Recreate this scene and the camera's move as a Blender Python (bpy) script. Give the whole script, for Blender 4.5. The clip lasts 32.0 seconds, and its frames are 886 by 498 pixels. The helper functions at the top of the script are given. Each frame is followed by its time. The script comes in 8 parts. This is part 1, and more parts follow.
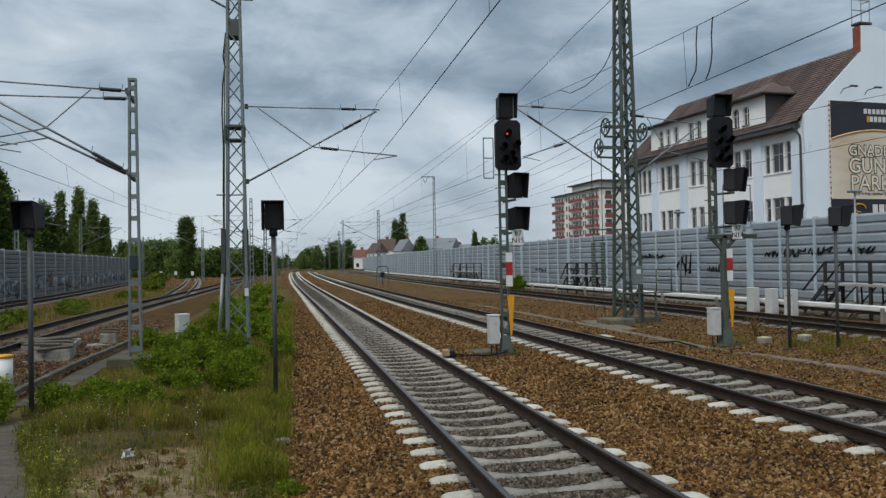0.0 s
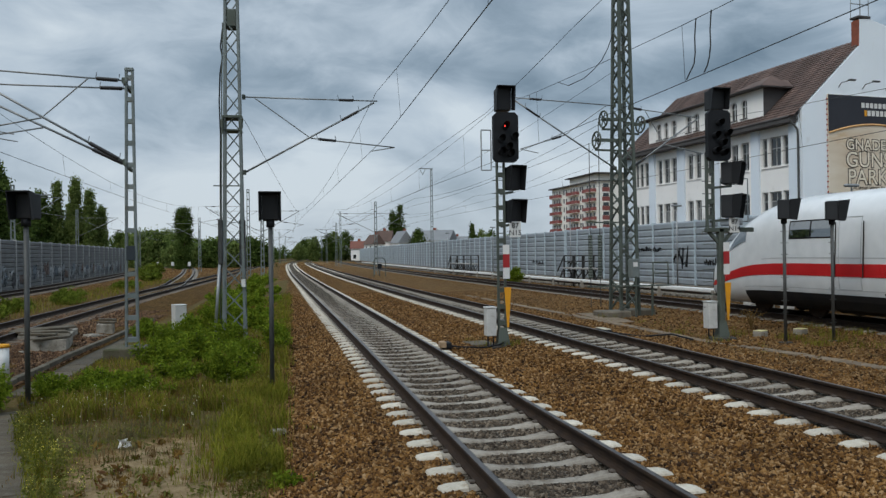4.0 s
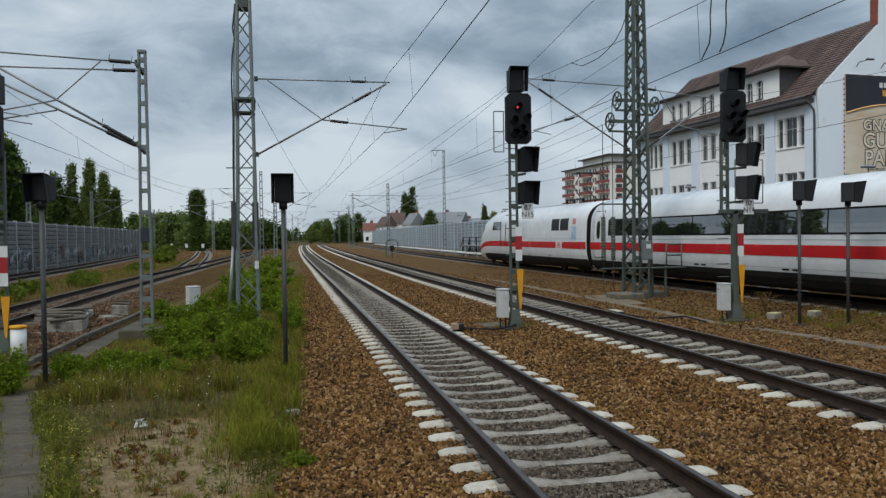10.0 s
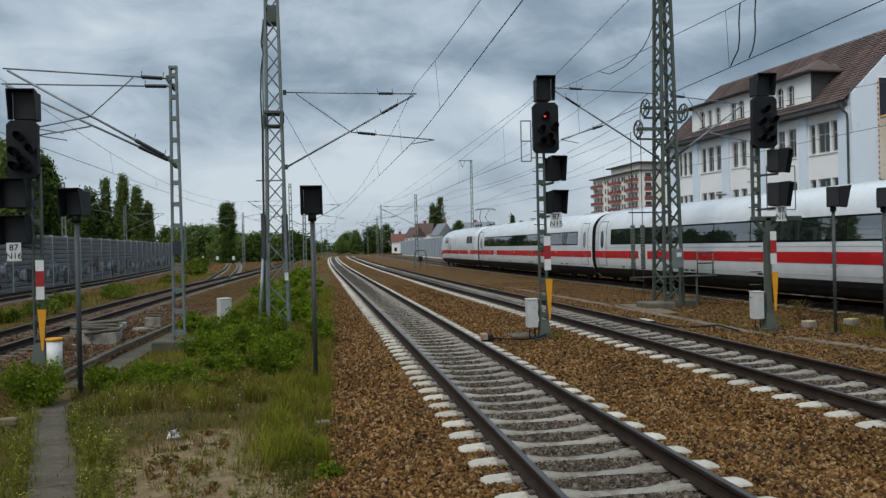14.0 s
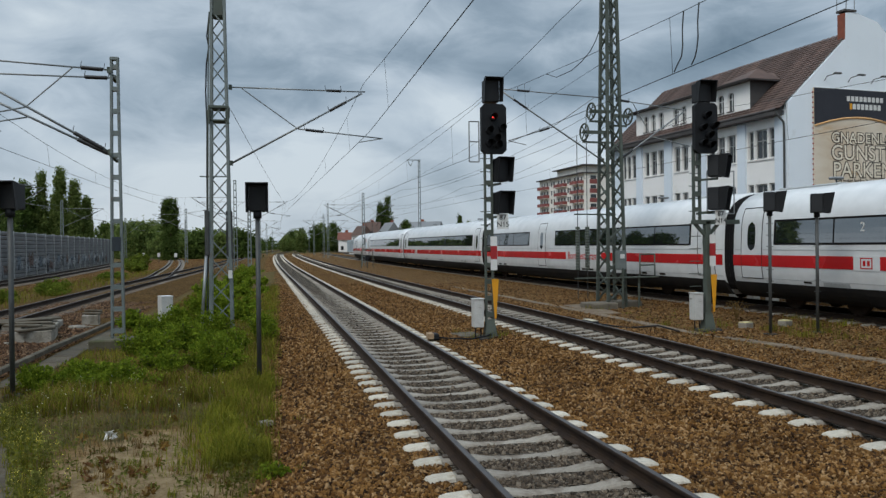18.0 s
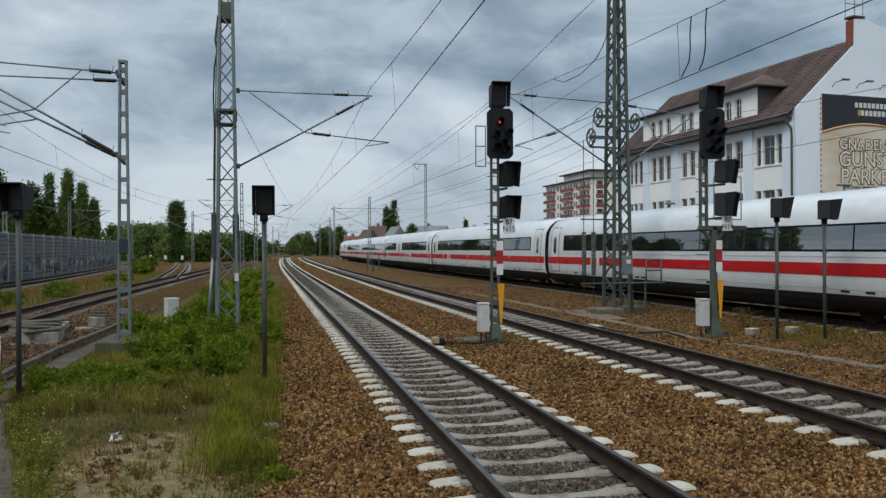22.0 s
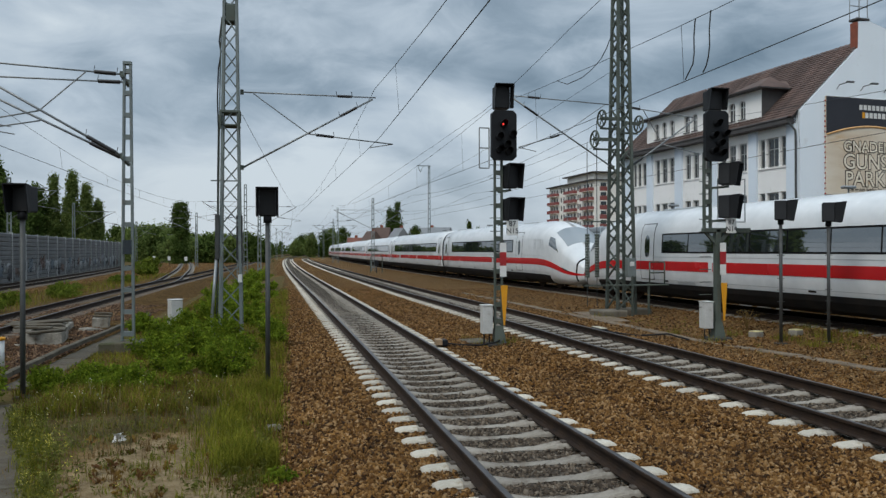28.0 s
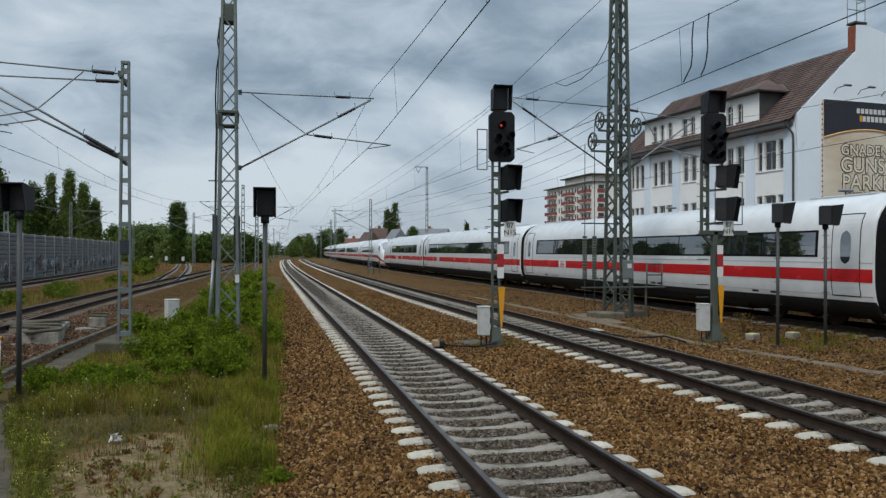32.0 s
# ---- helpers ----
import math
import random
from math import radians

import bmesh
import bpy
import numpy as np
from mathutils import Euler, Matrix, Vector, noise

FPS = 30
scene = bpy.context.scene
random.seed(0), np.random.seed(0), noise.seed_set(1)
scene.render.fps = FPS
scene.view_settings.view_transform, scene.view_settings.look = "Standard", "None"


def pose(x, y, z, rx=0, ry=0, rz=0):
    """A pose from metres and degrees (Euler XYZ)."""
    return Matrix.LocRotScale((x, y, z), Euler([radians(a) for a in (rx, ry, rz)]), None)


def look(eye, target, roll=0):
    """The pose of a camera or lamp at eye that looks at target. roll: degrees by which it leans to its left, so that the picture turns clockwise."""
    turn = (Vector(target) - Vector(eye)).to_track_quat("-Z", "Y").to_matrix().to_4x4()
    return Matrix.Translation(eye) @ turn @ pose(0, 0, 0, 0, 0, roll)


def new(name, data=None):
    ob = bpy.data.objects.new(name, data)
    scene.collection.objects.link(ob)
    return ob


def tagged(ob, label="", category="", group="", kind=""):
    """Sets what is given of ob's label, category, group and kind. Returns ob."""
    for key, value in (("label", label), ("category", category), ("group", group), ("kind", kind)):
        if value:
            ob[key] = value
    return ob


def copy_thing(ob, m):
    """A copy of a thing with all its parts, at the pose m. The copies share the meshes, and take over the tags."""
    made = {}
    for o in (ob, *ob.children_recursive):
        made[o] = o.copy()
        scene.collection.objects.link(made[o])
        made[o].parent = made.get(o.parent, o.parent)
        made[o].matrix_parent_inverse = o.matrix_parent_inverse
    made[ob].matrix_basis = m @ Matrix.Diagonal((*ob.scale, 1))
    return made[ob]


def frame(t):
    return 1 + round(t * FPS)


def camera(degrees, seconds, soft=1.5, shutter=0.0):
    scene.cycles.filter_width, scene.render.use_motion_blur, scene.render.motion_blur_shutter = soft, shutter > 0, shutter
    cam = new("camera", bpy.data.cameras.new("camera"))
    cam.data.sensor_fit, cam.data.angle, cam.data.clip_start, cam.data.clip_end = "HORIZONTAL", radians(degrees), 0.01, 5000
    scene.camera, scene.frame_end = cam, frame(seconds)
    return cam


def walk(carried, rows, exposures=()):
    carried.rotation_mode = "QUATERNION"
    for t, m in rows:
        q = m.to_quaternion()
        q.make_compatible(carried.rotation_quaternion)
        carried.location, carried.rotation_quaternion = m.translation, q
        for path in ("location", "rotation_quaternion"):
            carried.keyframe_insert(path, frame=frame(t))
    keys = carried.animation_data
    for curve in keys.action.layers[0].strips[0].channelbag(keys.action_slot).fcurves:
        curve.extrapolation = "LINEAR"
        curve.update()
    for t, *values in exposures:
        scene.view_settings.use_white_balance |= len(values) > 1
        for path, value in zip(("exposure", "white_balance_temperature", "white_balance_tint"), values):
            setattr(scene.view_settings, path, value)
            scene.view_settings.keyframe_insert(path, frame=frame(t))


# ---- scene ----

# ---- camera: stands still at the platform end, only turns in the hand ----
EYE = (0.0, 0.0, 2.133)
cam = camera(59.0, 32.0, soft=1.4)
TURNS = [  # seconds, tilt, lean, heading
    (0.0, 90.883, 1.036, -10.511),
    (0.5, 90.844, 1.040, -10.475),
    (1.0, 90.784, 1.083, -10.474),
    (1.5, 90.790, 0.977, -10.484),
    (2.0, 90.791, 0.943, -10.565),
    (2.5, 90.716, 0.860, -10.619),
    (3.0, 90.662, 0.904, -10.806),
    (3.5, 90.432, 0.800, -10.770),
    (5.5, 89.705, 0.805, -10.341),
    (6.0, 88.976, 1.075, -9.480),
    (6.5, 88.823, 0.710, -9.327),
    (7.0, 88.843, 0.725, -9.483),
    (7.5, 88.925, 0.894, -9.648),
    (8.0, 89.430, 0.879, -9.859),
    (8.5, 89.445, 1.005, -9.762),
    (9.0, 89.434, 1.092, -9.485),
    (9.5, 89.262, 0.978, -9.415),
    (10.0, 88.980, 0.753, -9.816),
    (10.5, 89.104, 0.843, -10.053),
    (11.0, 89.101, 0.739, -10.010),
    (11.5, 89.332, 0.751, -9.993),
    (12.0, 89.735, 0.703, -9.844),
    (12.5, 89.853, 1.125, -9.549),
    (13.0, 89.197, 1.337, -6.852),
    (13.5, 89.648, 1.334, -7.569),
    (14.0, 89.767, 1.294, -7.754),
    (14.5, 90.567, 1.686, -8.802),
    (16.5, 89.681, 0.951, -10.956),
    (17.0, 89.515, 0.827, -11.471),
    (17.5, 89.468, 0.737, -11.534),
    (18.0, 89.661, 0.637, -11.623),
    (18.5, 89.744, 0.476, -11.293),
    (19.0, 89.761, 0.317, -11.248),
    (19.5, 89.803, 0.342, -11.127),
    (20.0, 89.854, 0.426, -11.294),
    (20.5, 89.829, 0.463, -11.005),
    (21.0, 89.860, 0.209, -10.676),
    (21.5, 89.884, 0.262, -10.962),
    (22.0, 89.972, 0.270, -11.185),
    (22.5, 89.983, 0.199, -11.134),
    (23.0, 89.958, 0.220, -11.100),
    (23.5, 89.846, 0.214, -10.918),
    (24.0, 89.800, 0.376, -10.768),
    (24.5, 89.863, 0.320, -10.706),
    (25.0, 89.890, 0.369, -10.706),
    (25.5, 89.966, 0.523, -10.734),
    (27.5, 90.039, 0.304, -10.758),
    (28.0, 90.100, 0.139, -10.943),
    (28.5, 90.171, 0.173, -10.985),
    (29.0, 90.236, 0.159, -10.993),
    (29.5, 90.106, 0.149, -10.888),
    (30.0, 90.152, 0.058, -10.826),
    (30.5, 90.121, 0.172, -10.718),
    (31.0, 90.033, 0.020, -10.509),
    (31.5, 90.054, 0.140, -10.807),
    (32.0, 90.189, -0.129, -11.126),
]
walk(cam, [(t, pose(*EYE, a, b, c)) for t, a, b, c in TURNS])

# ---- world and light: thick broken cloud, soft light from above ----
world = bpy.data.worlds.new("sky")
scene.world = world
world.use_nodes = True
wn, wl = world.node_tree.nodes, world.node_tree.links
wn.clear()


def wnode(kind, **kw):
    n = wn.new(kind)
    for k, v in kw.items():
        n.inputs[k].default_value = v
    return n


def wmath(op, a, b=0.0):
    n = wn.new("ShaderNodeMath")
    n.operation = op
    for i, q in enumerate((a, b)):
        if isinstance(q, (int, float)):
            n.inputs[i].default_value = q
        else:
            wl.new(q, n.inputs[i])
    return n.outputs[0]


SUN_EL, SUN_AZ = radians(48), radians(228)  # from behind the camera, on the left
sky = wn.new("ShaderNodeTexSky")
sky.sky_type, sky.sun_disc = "NISHITA", False
sky.sun_elevation, sky.sun_rotation = SUN_EL, SUN_AZ
wco = wn.new("ShaderNodeTexCoord")
wsep = wn.new("ShaderNodeSeparateXYZ")
wl.new(wco.outputs["Generated"], wsep.inputs[0])
wz = wmath("MAXIMUM", wsep.outputs[2], 0.0)
wmap = wn.new("ShaderNodeMapping")
wmap.inputs["Location"].default_value = (15.2, 19.48, -2.63)
wmap.inputs["Scale"].default_value = (1.0, 1.0, 2.3)
wl.new(wco.outputs["Generated"], wmap.inputs[0])
big = wnode("ShaderNodeTexNoise", Scale=2.7, Detail=3.0, Roughness=0.45, Distortion=0.25)
fine = wnode("ShaderNodeTexNoise", Scale=8.5, Detail=7.0, Roughness=0.58, Distortion=0.5)
for n in (big, fine):
    wl.new(wmap.outputs[0], n.inputs["Vector"])
wmixf = wmath("ADD", wmath("MULTIPLY", big.outputs["Fac"], 0.72), wmath("MULTIPLY", fine.outputs["Fac"], 0.28))
ramp = wn.new("ShaderNodeValToRGB")
wl.new(wmixf, ramp.inputs[0])
els = ramp.color_ramp.elements
els[0].position, els[0].color = 0.335, (0.165, 0.24, 0.315, 1)
els[1].position, els[1].color = 0.60, (0.69, 0.785, 0.86, 1)
e = els.new(0.435)
e.color = (0.315, 0.41, 0.505, 1)
e = els.new(0.51)
e.color = (0.50, 0.60, 0.70, 1)
# the cloud deck is brightest overhead and pale at the horizon
wlow = wn.new("ShaderNodeMapRange")
wl.new(wz, wlow.inputs["Value"])
wlow.inputs["From Min"].default_value, wlow.inputs["From Max"].default_value = 0.0, 0.16
wlow.inputs["To Min"].default_value, wlow.inputs["To Max"].default_value = 0.6, 0.0
whaze = wn.new("ShaderNodeMix")
whaze.data_type = "RGBA"
wl.new(wlow.outputs[0], whaze.inputs["Factor"])
wl.new(ramp.outputs[0], whaze.inputs["A"])
whaze.inputs["B"].default_value = (0.63, 0.705, 0.77, 1)
wtop = wn.new("ShaderNodeMapRange")
wl.new(wz, wtop.inputs["Value"])
wtop.inputs["From Min"].default_value, wtop.inputs["From Max"].default_value = 0.34, 0.95
wtop.inputs["To Min"].default_value, wtop.inputs["To Max"].default_value = 1.0, 2.3
wscale = wn.new("ShaderNodeVectorMath")
wscale.operation = "SCALE"
wl.new(whaze.outputs["Result"], wscale.inputs[0])
wl.new(wtop.outputs[0], wscale.inputs["Scale"])
wsky = wn.new("ShaderNodeVectorMath")
wsky.operation = "SCALE"
wsky.inputs["Scale"].default_value = 0.08
wl.new(sky.outputs[0], wsky.inputs[0])
wmix = wn.new("ShaderNodeMix")
wmix.data_type = "RGBA"
wmix.inputs["Factor"].default_value = 0.93
wl.new(wsky.outputs[0], wmix.inputs["A"])
wl.new(wscale.outputs[0], wmix.inputs["B"])
bg = wn.new("ShaderNodeBackground")
bg.inputs["Strength"].default_value = 1.0
wl.new(wmix.outputs["Result"], bg.inputs["Color"])
wout = wn.new("ShaderNodeOutputWorld")
wl.new(bg.outputs[0], wout.inputs["Surface"])

sun = new("sun", bpy.data.lights.new("sun", "SUN"))
sun.data.energy, sun.data.angle, sun.data.color = 1.65, radians(24), (1.0, 0.955, 0.88)
sun.matrix_world = look((0, 0, 0), (-math.sin(SUN_AZ) * math.cos(SUN_EL), -math.cos(SUN_AZ) * math.cos(SUN_EL), -math.sin(SUN_EL)))
scene.view_settings.exposure = -0.13


# ---- materials ----
MATS = {}


def pbr(name, c1, c2=None, scale=4.0, rough=0.75, metal=0.0, bump=0.15, bscale=40.0, dirt=None, dirt_at=0.6, stretch=(1, 1, 1), spec=0.4, island=0.0, objrand=0.0):
    """A painted, mineral or metal surface: broad variation, fine grain, patches of dirt and a fine relief."""
    m = bpy.data.materials.new(name)
    m.use_nodes = True
    N, L = m.node_tree.nodes, m.node_tree.links
    b = N["Principled BSDF"]
    co = N.new("ShaderNodeTexCoord")
    mp = N.new("ShaderNodeMapping")
    mp.inputs["Scale"].default_value = stretch
    L.new(co.outputs["Object"], mp.inputs[0])
    n1 = N.new("ShaderNodeTexNoise")
    n1.inputs["Scale"].default_value, n1.inputs["Detail"].default_value = scale, 5
    n2 = N.new("ShaderNodeTexNoise")
    n2.inputs["Scale"].default_value, n2.inputs["Detail"].default_value = bscale, 3
    L.new(mp.outputs[0], n1.inputs["Vector"])
    L.new(mp.outputs[0], n2.inputs["Vector"])
    c2 = c2 or tuple(q * 0.72 for q in c1)
    mr = N.new("ShaderNodeMapRange")
    mr.inputs["From Min"].default_value, mr.inputs["From Max"].default_value = 0.32, 0.68
    L.new(n1.outputs["Fac"], mr.inputs["Value"])
    mx = N.new("ShaderNodeMix")
    mx.data_type = "RGBA"
    mx.inputs["A"].default_value, mx.inputs["B"].default_value = (*c1, 1), (*c2, 1)
    L.new(mr.outputs[0], mx.inputs["Factor"])
    col = mx.outputs["Result"]
    g = N.new("ShaderNodeMix")
    g.data_type, g.blend_type = "RGBA", "OVERLAY"
    g.inputs["Factor"].default_value = 0.28
    L.new(col, g.inputs["A"])
    L.new(n2.outputs["Fac"], g.inputs["B"])
    col = g.outputs["Result"]
    if dirt:
        n3 = N.new("ShaderNodeTexNoise")
        n3.inputs["Scale"].default_value, n3.inputs["Detail"].default_value, n3.inputs["Roughness"].default_value = scale * 2.7, 8, 0.65
        L.new(mp.outputs[0], n3.inputs["Vector"])
        r3 = N.new("ShaderNodeMapRange")
        r3.inputs["From Min"].default_value, r3.inputs["From Max"].default_value = dirt_at - 0.1, dirt_at + 0.12
        L.new(n3.outputs["Fac"], r3.inputs["Value"])
        d = N.new("ShaderNodeMix")
        d.data_type = "RGBA"
        d.inputs["B"].default_value = (*dirt, 1)
        L.new(r3.outputs[0], d.inputs["Factor"])
        L.new(col, d.inputs["A"])
        col = d.outputs["Result"]
    if island or objrand:
        h = N.new("ShaderNodeHueSaturation")
        src = N.new("ShaderNodeNewGeometry").outputs["Random Per Island"] if island else N.new("ShaderNodeObjectInfo").outputs["Random"]
        k = island or objrand
        rr = N.new("ShaderNodeMapRange")
        rr.inputs["To Min"].default_value, rr.inputs["To Max"].default_value = 1 - k, 1 + k
        L.new(src, rr.inputs["Value"])
        L.new(rr.outputs[0], h.inputs["Value"])
        L.new(col, h.inputs["Color"])
        col = h.outputs["Color"]
    L.new(col, b.inputs["Base Color"])
    rm = N.new("ShaderNodeMapRange")
    rm.inputs["To Min"].default_value, rm.inputs["To Max"].default_value = max(0.03, rough - 0.1), min(1, rough + 0.1)
    L.new(n2.outputs["Fac"], rm.inputs["Value"])
    L.new(rm.outputs[0], b.inputs["Roughness"])
    b.inputs["Metallic"].default_value = metal
    b.inputs["Specular IOR Level"].default_value = spec
    if bump:
        bp = N.new("ShaderNodeBump")
        bp.inputs["Strength"].default_value, bp.inputs["Distance"].default_value = bump, 0.02
        L.new(n2.outputs["Fac"], bp.inputs["Height"])
        L.new(bp.outputs[0], b.inputs["Normal"])
    MATS[name] = m
    return m


def glow(name, c, strength):
    m = bpy.data.materials.new(name)
    m.use_nodes = True
    b = m.node_tree.nodes["Principled BSDF"]
    b.inputs["Base Color"].default_value = (*c, 1)
    b.inputs["Emission Color"].default_value = (*c, 1)
    b.inputs["Emission Strength"].default_value = strength
    return m


M_RAIL = pbr("rail_rust", (0.042, 0.027, 0.018), (0.024, 0.017, 0.014), 6, 0.85, 0.1, 0.2, 60, spec=0.15)
M_RAILTOP = pbr("rail_head", (0.13, 0.12, 0.115), (0.085, 0.075, 0.07), 3, 0.42, 0.85, 0.03, 80)
M_SLEEPER = pbr("sleeper_concrete", (0.56, 0.52, 0.44), (0.43, 0.39, 0.32), 3.5, 0.9, 0, 0.5, 45, (0.30, 0.24, 0.16), 0.6, objrand=0.14)
M_SLEEPERMID = pbr("sleeper_dirty_middle", (0.33, 0.305, 0.265), (0.235, 0.205, 0.165), 2.6, 0.92, 0, 0.35, 45, (0.13, 0.10, 0.075), 0.58, objrand=0.15)
M_MIDSLEEPER = pbr("stained_sleeper", (0.25, 0.225, 0.19), (0.17, 0.15, 0.12), 2.2, 0.95, 0, 0.35, 45, (0.11, 0.09, 0.07), 0.58, objrand=0.15)
M_OLDSLEEPER = pbr("old_timber_sleeper", (0.13, 0.10, 0.075), (0.085, 0.065, 0.05), 2.2, 0.95, 0, 0.35, 45, (0.18, 0.15, 0.12), 0.62, objrand=0.15)
M_CLIP = pbr("rail_clip", (0.10, 0.08, 0.065), None, 9, 0.8, 0.3, 0.2, 80)


def stonemat(name, stops):
    """Crushed stone: every piece takes its own tone from a range, with fine speckle on it."""
    m = bpy.data.materials.new(name)
    m.use_nodes = True
    N, L = m.node_tree.nodes, m.node_tree.links
    b = N["Principled BSDF"]
    r = N.new("ShaderNodeValToRGB")
    L.new(N.new("ShaderNodeNewGeometry").outputs["Random Per Island"], r.inputs[0])
    r.color_ramp.elements[0].position, r.color_ramp.elements[0].color = 0.0, (*stops[0], 1)
    r.color_ramp.elements[1].position, r.color_ramp.elements[1].color = 1.0, (*stops[-1], 1)
    for i, c in enumerate(stops[1:-1]):
        r.color_ramp.elements.new((i + 1) / (len(stops) - 1)).color = (*c, 1)
    n = N.new("ShaderNodeTexNoise")
    n.inputs["Scale"].default_value, n.inputs["Detail"].default_value = 0.8, 6
    L.new(N.new("ShaderNodeTexCoord").outputs["Object"], n.inputs["Vector"])
    k = N.new("ShaderNodeMapRange")
    k.inputs["From Min"].default_value, k.inputs["From Max"].default_value = 0.3, 0.7
    k.inputs["To Min"].default_value, k.inputs["To Max"].default_value = 0.75, 1.25
    L.new(n.outputs["Fac"], k.inputs["Value"])
    h = N.new("ShaderNodeHueSaturation")
    L.new(k.outputs[0], h.inputs["Value"])
    L.new(r.outputs[0], h.inputs["Color"])
    L.new(h.outputs["Color"], b.inputs["Base Color"])
    b.inputs["Roughness"].default_value = 0.9
    b.inputs["Specular IOR Level"].default_value = 0.2
    return m


M_STONE = stonemat("ballast_stone", ((0.016, 0.008, 0.0035), (0.074, 0.033, 0.0085), (0.128, 0.061, 0.016), (0.198, 0.100, 0.028), (0.32, 0.202, 0.098)))
M_STONEDARK = stonemat("ballast_stone_dark", ((0.018, 0.011, 0.007), (0.055, 0.030, 0.016), (0.095, 0.050, 0.026), (0.15, 0.085, 0.045), (0.24, 0.16, 0.10)))
M_STONEGREY = stonemat("ballast_stone_grey", ((0.025, 0.019, 0.014), (0.055, 0.042, 0.031), (0.085, 0.065, 0.047), (0.12, 0.092, 0.066), (0.20, 0.165, 0.125)))
M_CONCRETE = pbr("concrete", (0.29, 0.265, 0.225), (0.20, 0.18, 0.15), 1.4, 0.92, 0, 0.25, 60, (0.20, 0.19, 0.16), 0.6)
M_PAVING = pbr("paving_concrete", (0.094, 0.074, 0.048), (0.060, 0.047, 0.031), 1.8, 0.95, 0, 0.3, 70, (0.12, 0.11, 0.085), 0.58, objrand=0.1)
M_MAST = pbr("mast_green_grey", (0.19, 0.22, 0.215), (0.135, 0.16, 0.157), 1.6, 0.62, 0.15, 0.1, 50, (0.14, 0.115, 0.09), 0.66)
M_MASTDARK = pbr("mast_dark_green", (0.095, 0.112, 0.095), (0.065, 0.080, 0.066), 1.6, 0.65, 0.15, 0.1, 50, (0.08, 0.065, 0.05), 0.66)
M_STEEL = pbr("galvanised_steel", (0.33, 0.345, 0.35), (0.25, 0.26, 0.265), 3, 0.5, 0.6, 0.06, 60)
M_BLACK = pbr("signal_black", (0.010, 0.011, 0.013), (0.014, 0.015, 0.017), 3, 0.6, 0, 0.05, 60, spec=0.2)
M_BLACKIN = pbr("signal_screen", (0.005, 0.005, 0.006), (0.008, 0.008, 0.009), 3, 0.5, 0, 0.02, 60)
M_POST = pbr("post_dark_grey", (0.085, 0.09, 0.09), (0.06, 0.062, 0.06), 4, 0.6, 0.3, 0.1, 50)
M_WHITE = pbr("white_paint", (0.72, 0.72, 0.70), (0.62, 0.62, 0.60), 3, 0.5, 0, 0.05, 50, (0.40, 0.38, 0.34), 0.7)
M_RED = pbr("red_paint", (0.38, 0.022, 0.025), (0.30, 0.02, 0.022), 3, 0.5, 0, 0.05, 50)
M_YELLOW = pbr("yellow_orange_paint", (0.72, 0.33, 0.012), (0.62, 0.27, 0.012), 3, 0.55, 0, 0.05, 50)
M_BOXGREY = pbr("cabinet_pale_grey", (0.55, 0.55, 0.53), (0.47, 0.47, 0.45), 2.5, 0.6, 0, 0.05, 40, (0.33, 0.31, 0.27), 0.68)
M_WIRE = pbr("copper_wire", (0.055, 0.06, 0.062), (0.045, 0.05, 0.05), 3, 0.6, 0.5, 0.0, 30)
M_INSUL = pbr("insulator", (0.028, 0.027, 0.027), None, 5, 0.35, 0, 0.05, 30)
M_TUBE = pbr("cantilever_tube", (0.26, 0.275, 0.28), (0.2, 0.21, 0.21), 3, 0.5, 0.6, 0.04, 40)
M_TRAIN = pbr("train_white", (0.66, 0.68, 0.69), (0.615, 0.635, 0.645), 0.3, 0.22, 0, 0.0, 2, spec=0.5)
M_TRAINRED = pbr("train_red", (0.50, 0.016, 0.018), (0.46, 0.015, 0.018), 0.4, 0.25, 0, 0.0, 0.7)
# dark underframe colour, taken to near black to hold the shade below the body
M_SKIRT = pbr("train_skirt_shaded", (0.016, 0.016, 0.017), (0.026, 0.023, 0.02), 1.5, 0.8, 0, 0.05, 20, spec=0.1)
M_BELLOWS = pbr("bellows_rubber", (0.008, 0.008, 0.009), (0.013, 0.012, 0.012), 2, 0.85, 0, 0.1, 20, spec=0.1)
M_GREYLINE = pbr("train_grey", (0.40, 0.42, 0.43), (0.36, 0.38, 0.39), 1.0, 0.35, 0, 0, 20)
M_PALEGREY = pbr("train_mark_grey", (0.46, 0.48, 0.49), (0.43, 0.45, 0.46), 1.0, 0.35, 0, 0, 20)
M_BARRIER = pbr("barrier_panel", (0.30, 0.335, 0.36), (0.24, 0.27, 0.295), 0.7, 0.6, 0.25, 0.05, 30, (0.19, 0.19, 0.19), 0.66, objrand=0.08)
M_BARRIERL = pbr("barrier_panel_worn", (0.135, 0.14, 0.142), (0.098, 0.103, 0.105), 0.6, 0.75, 0.1, 0.05, 30, (0.10, 0.10, 0.10), 0.62, objrand=0.1)
M_BLUEPOST = pbr("barrier_post_pale_blue", (0.47, 0.55, 0.60), (0.40, 0.475, 0.52), 1.5, 0.5, 0.2, 0.04, 30)
M_PLASTER = pbr("white_plaster", (0.86, 0.85, 0.83), (0.81, 0.80, 0.775), 0.5, 0.9, 0, 0.1, 30, (0.55, 0.53, 0.49), 0.7)
M_PILASTER = pbr("pale_blue_plaster", (0.70, 0.77, 0.84), (0.66, 0.73, 0.80), 0.5, 0.9, 0, 0.1, 30)
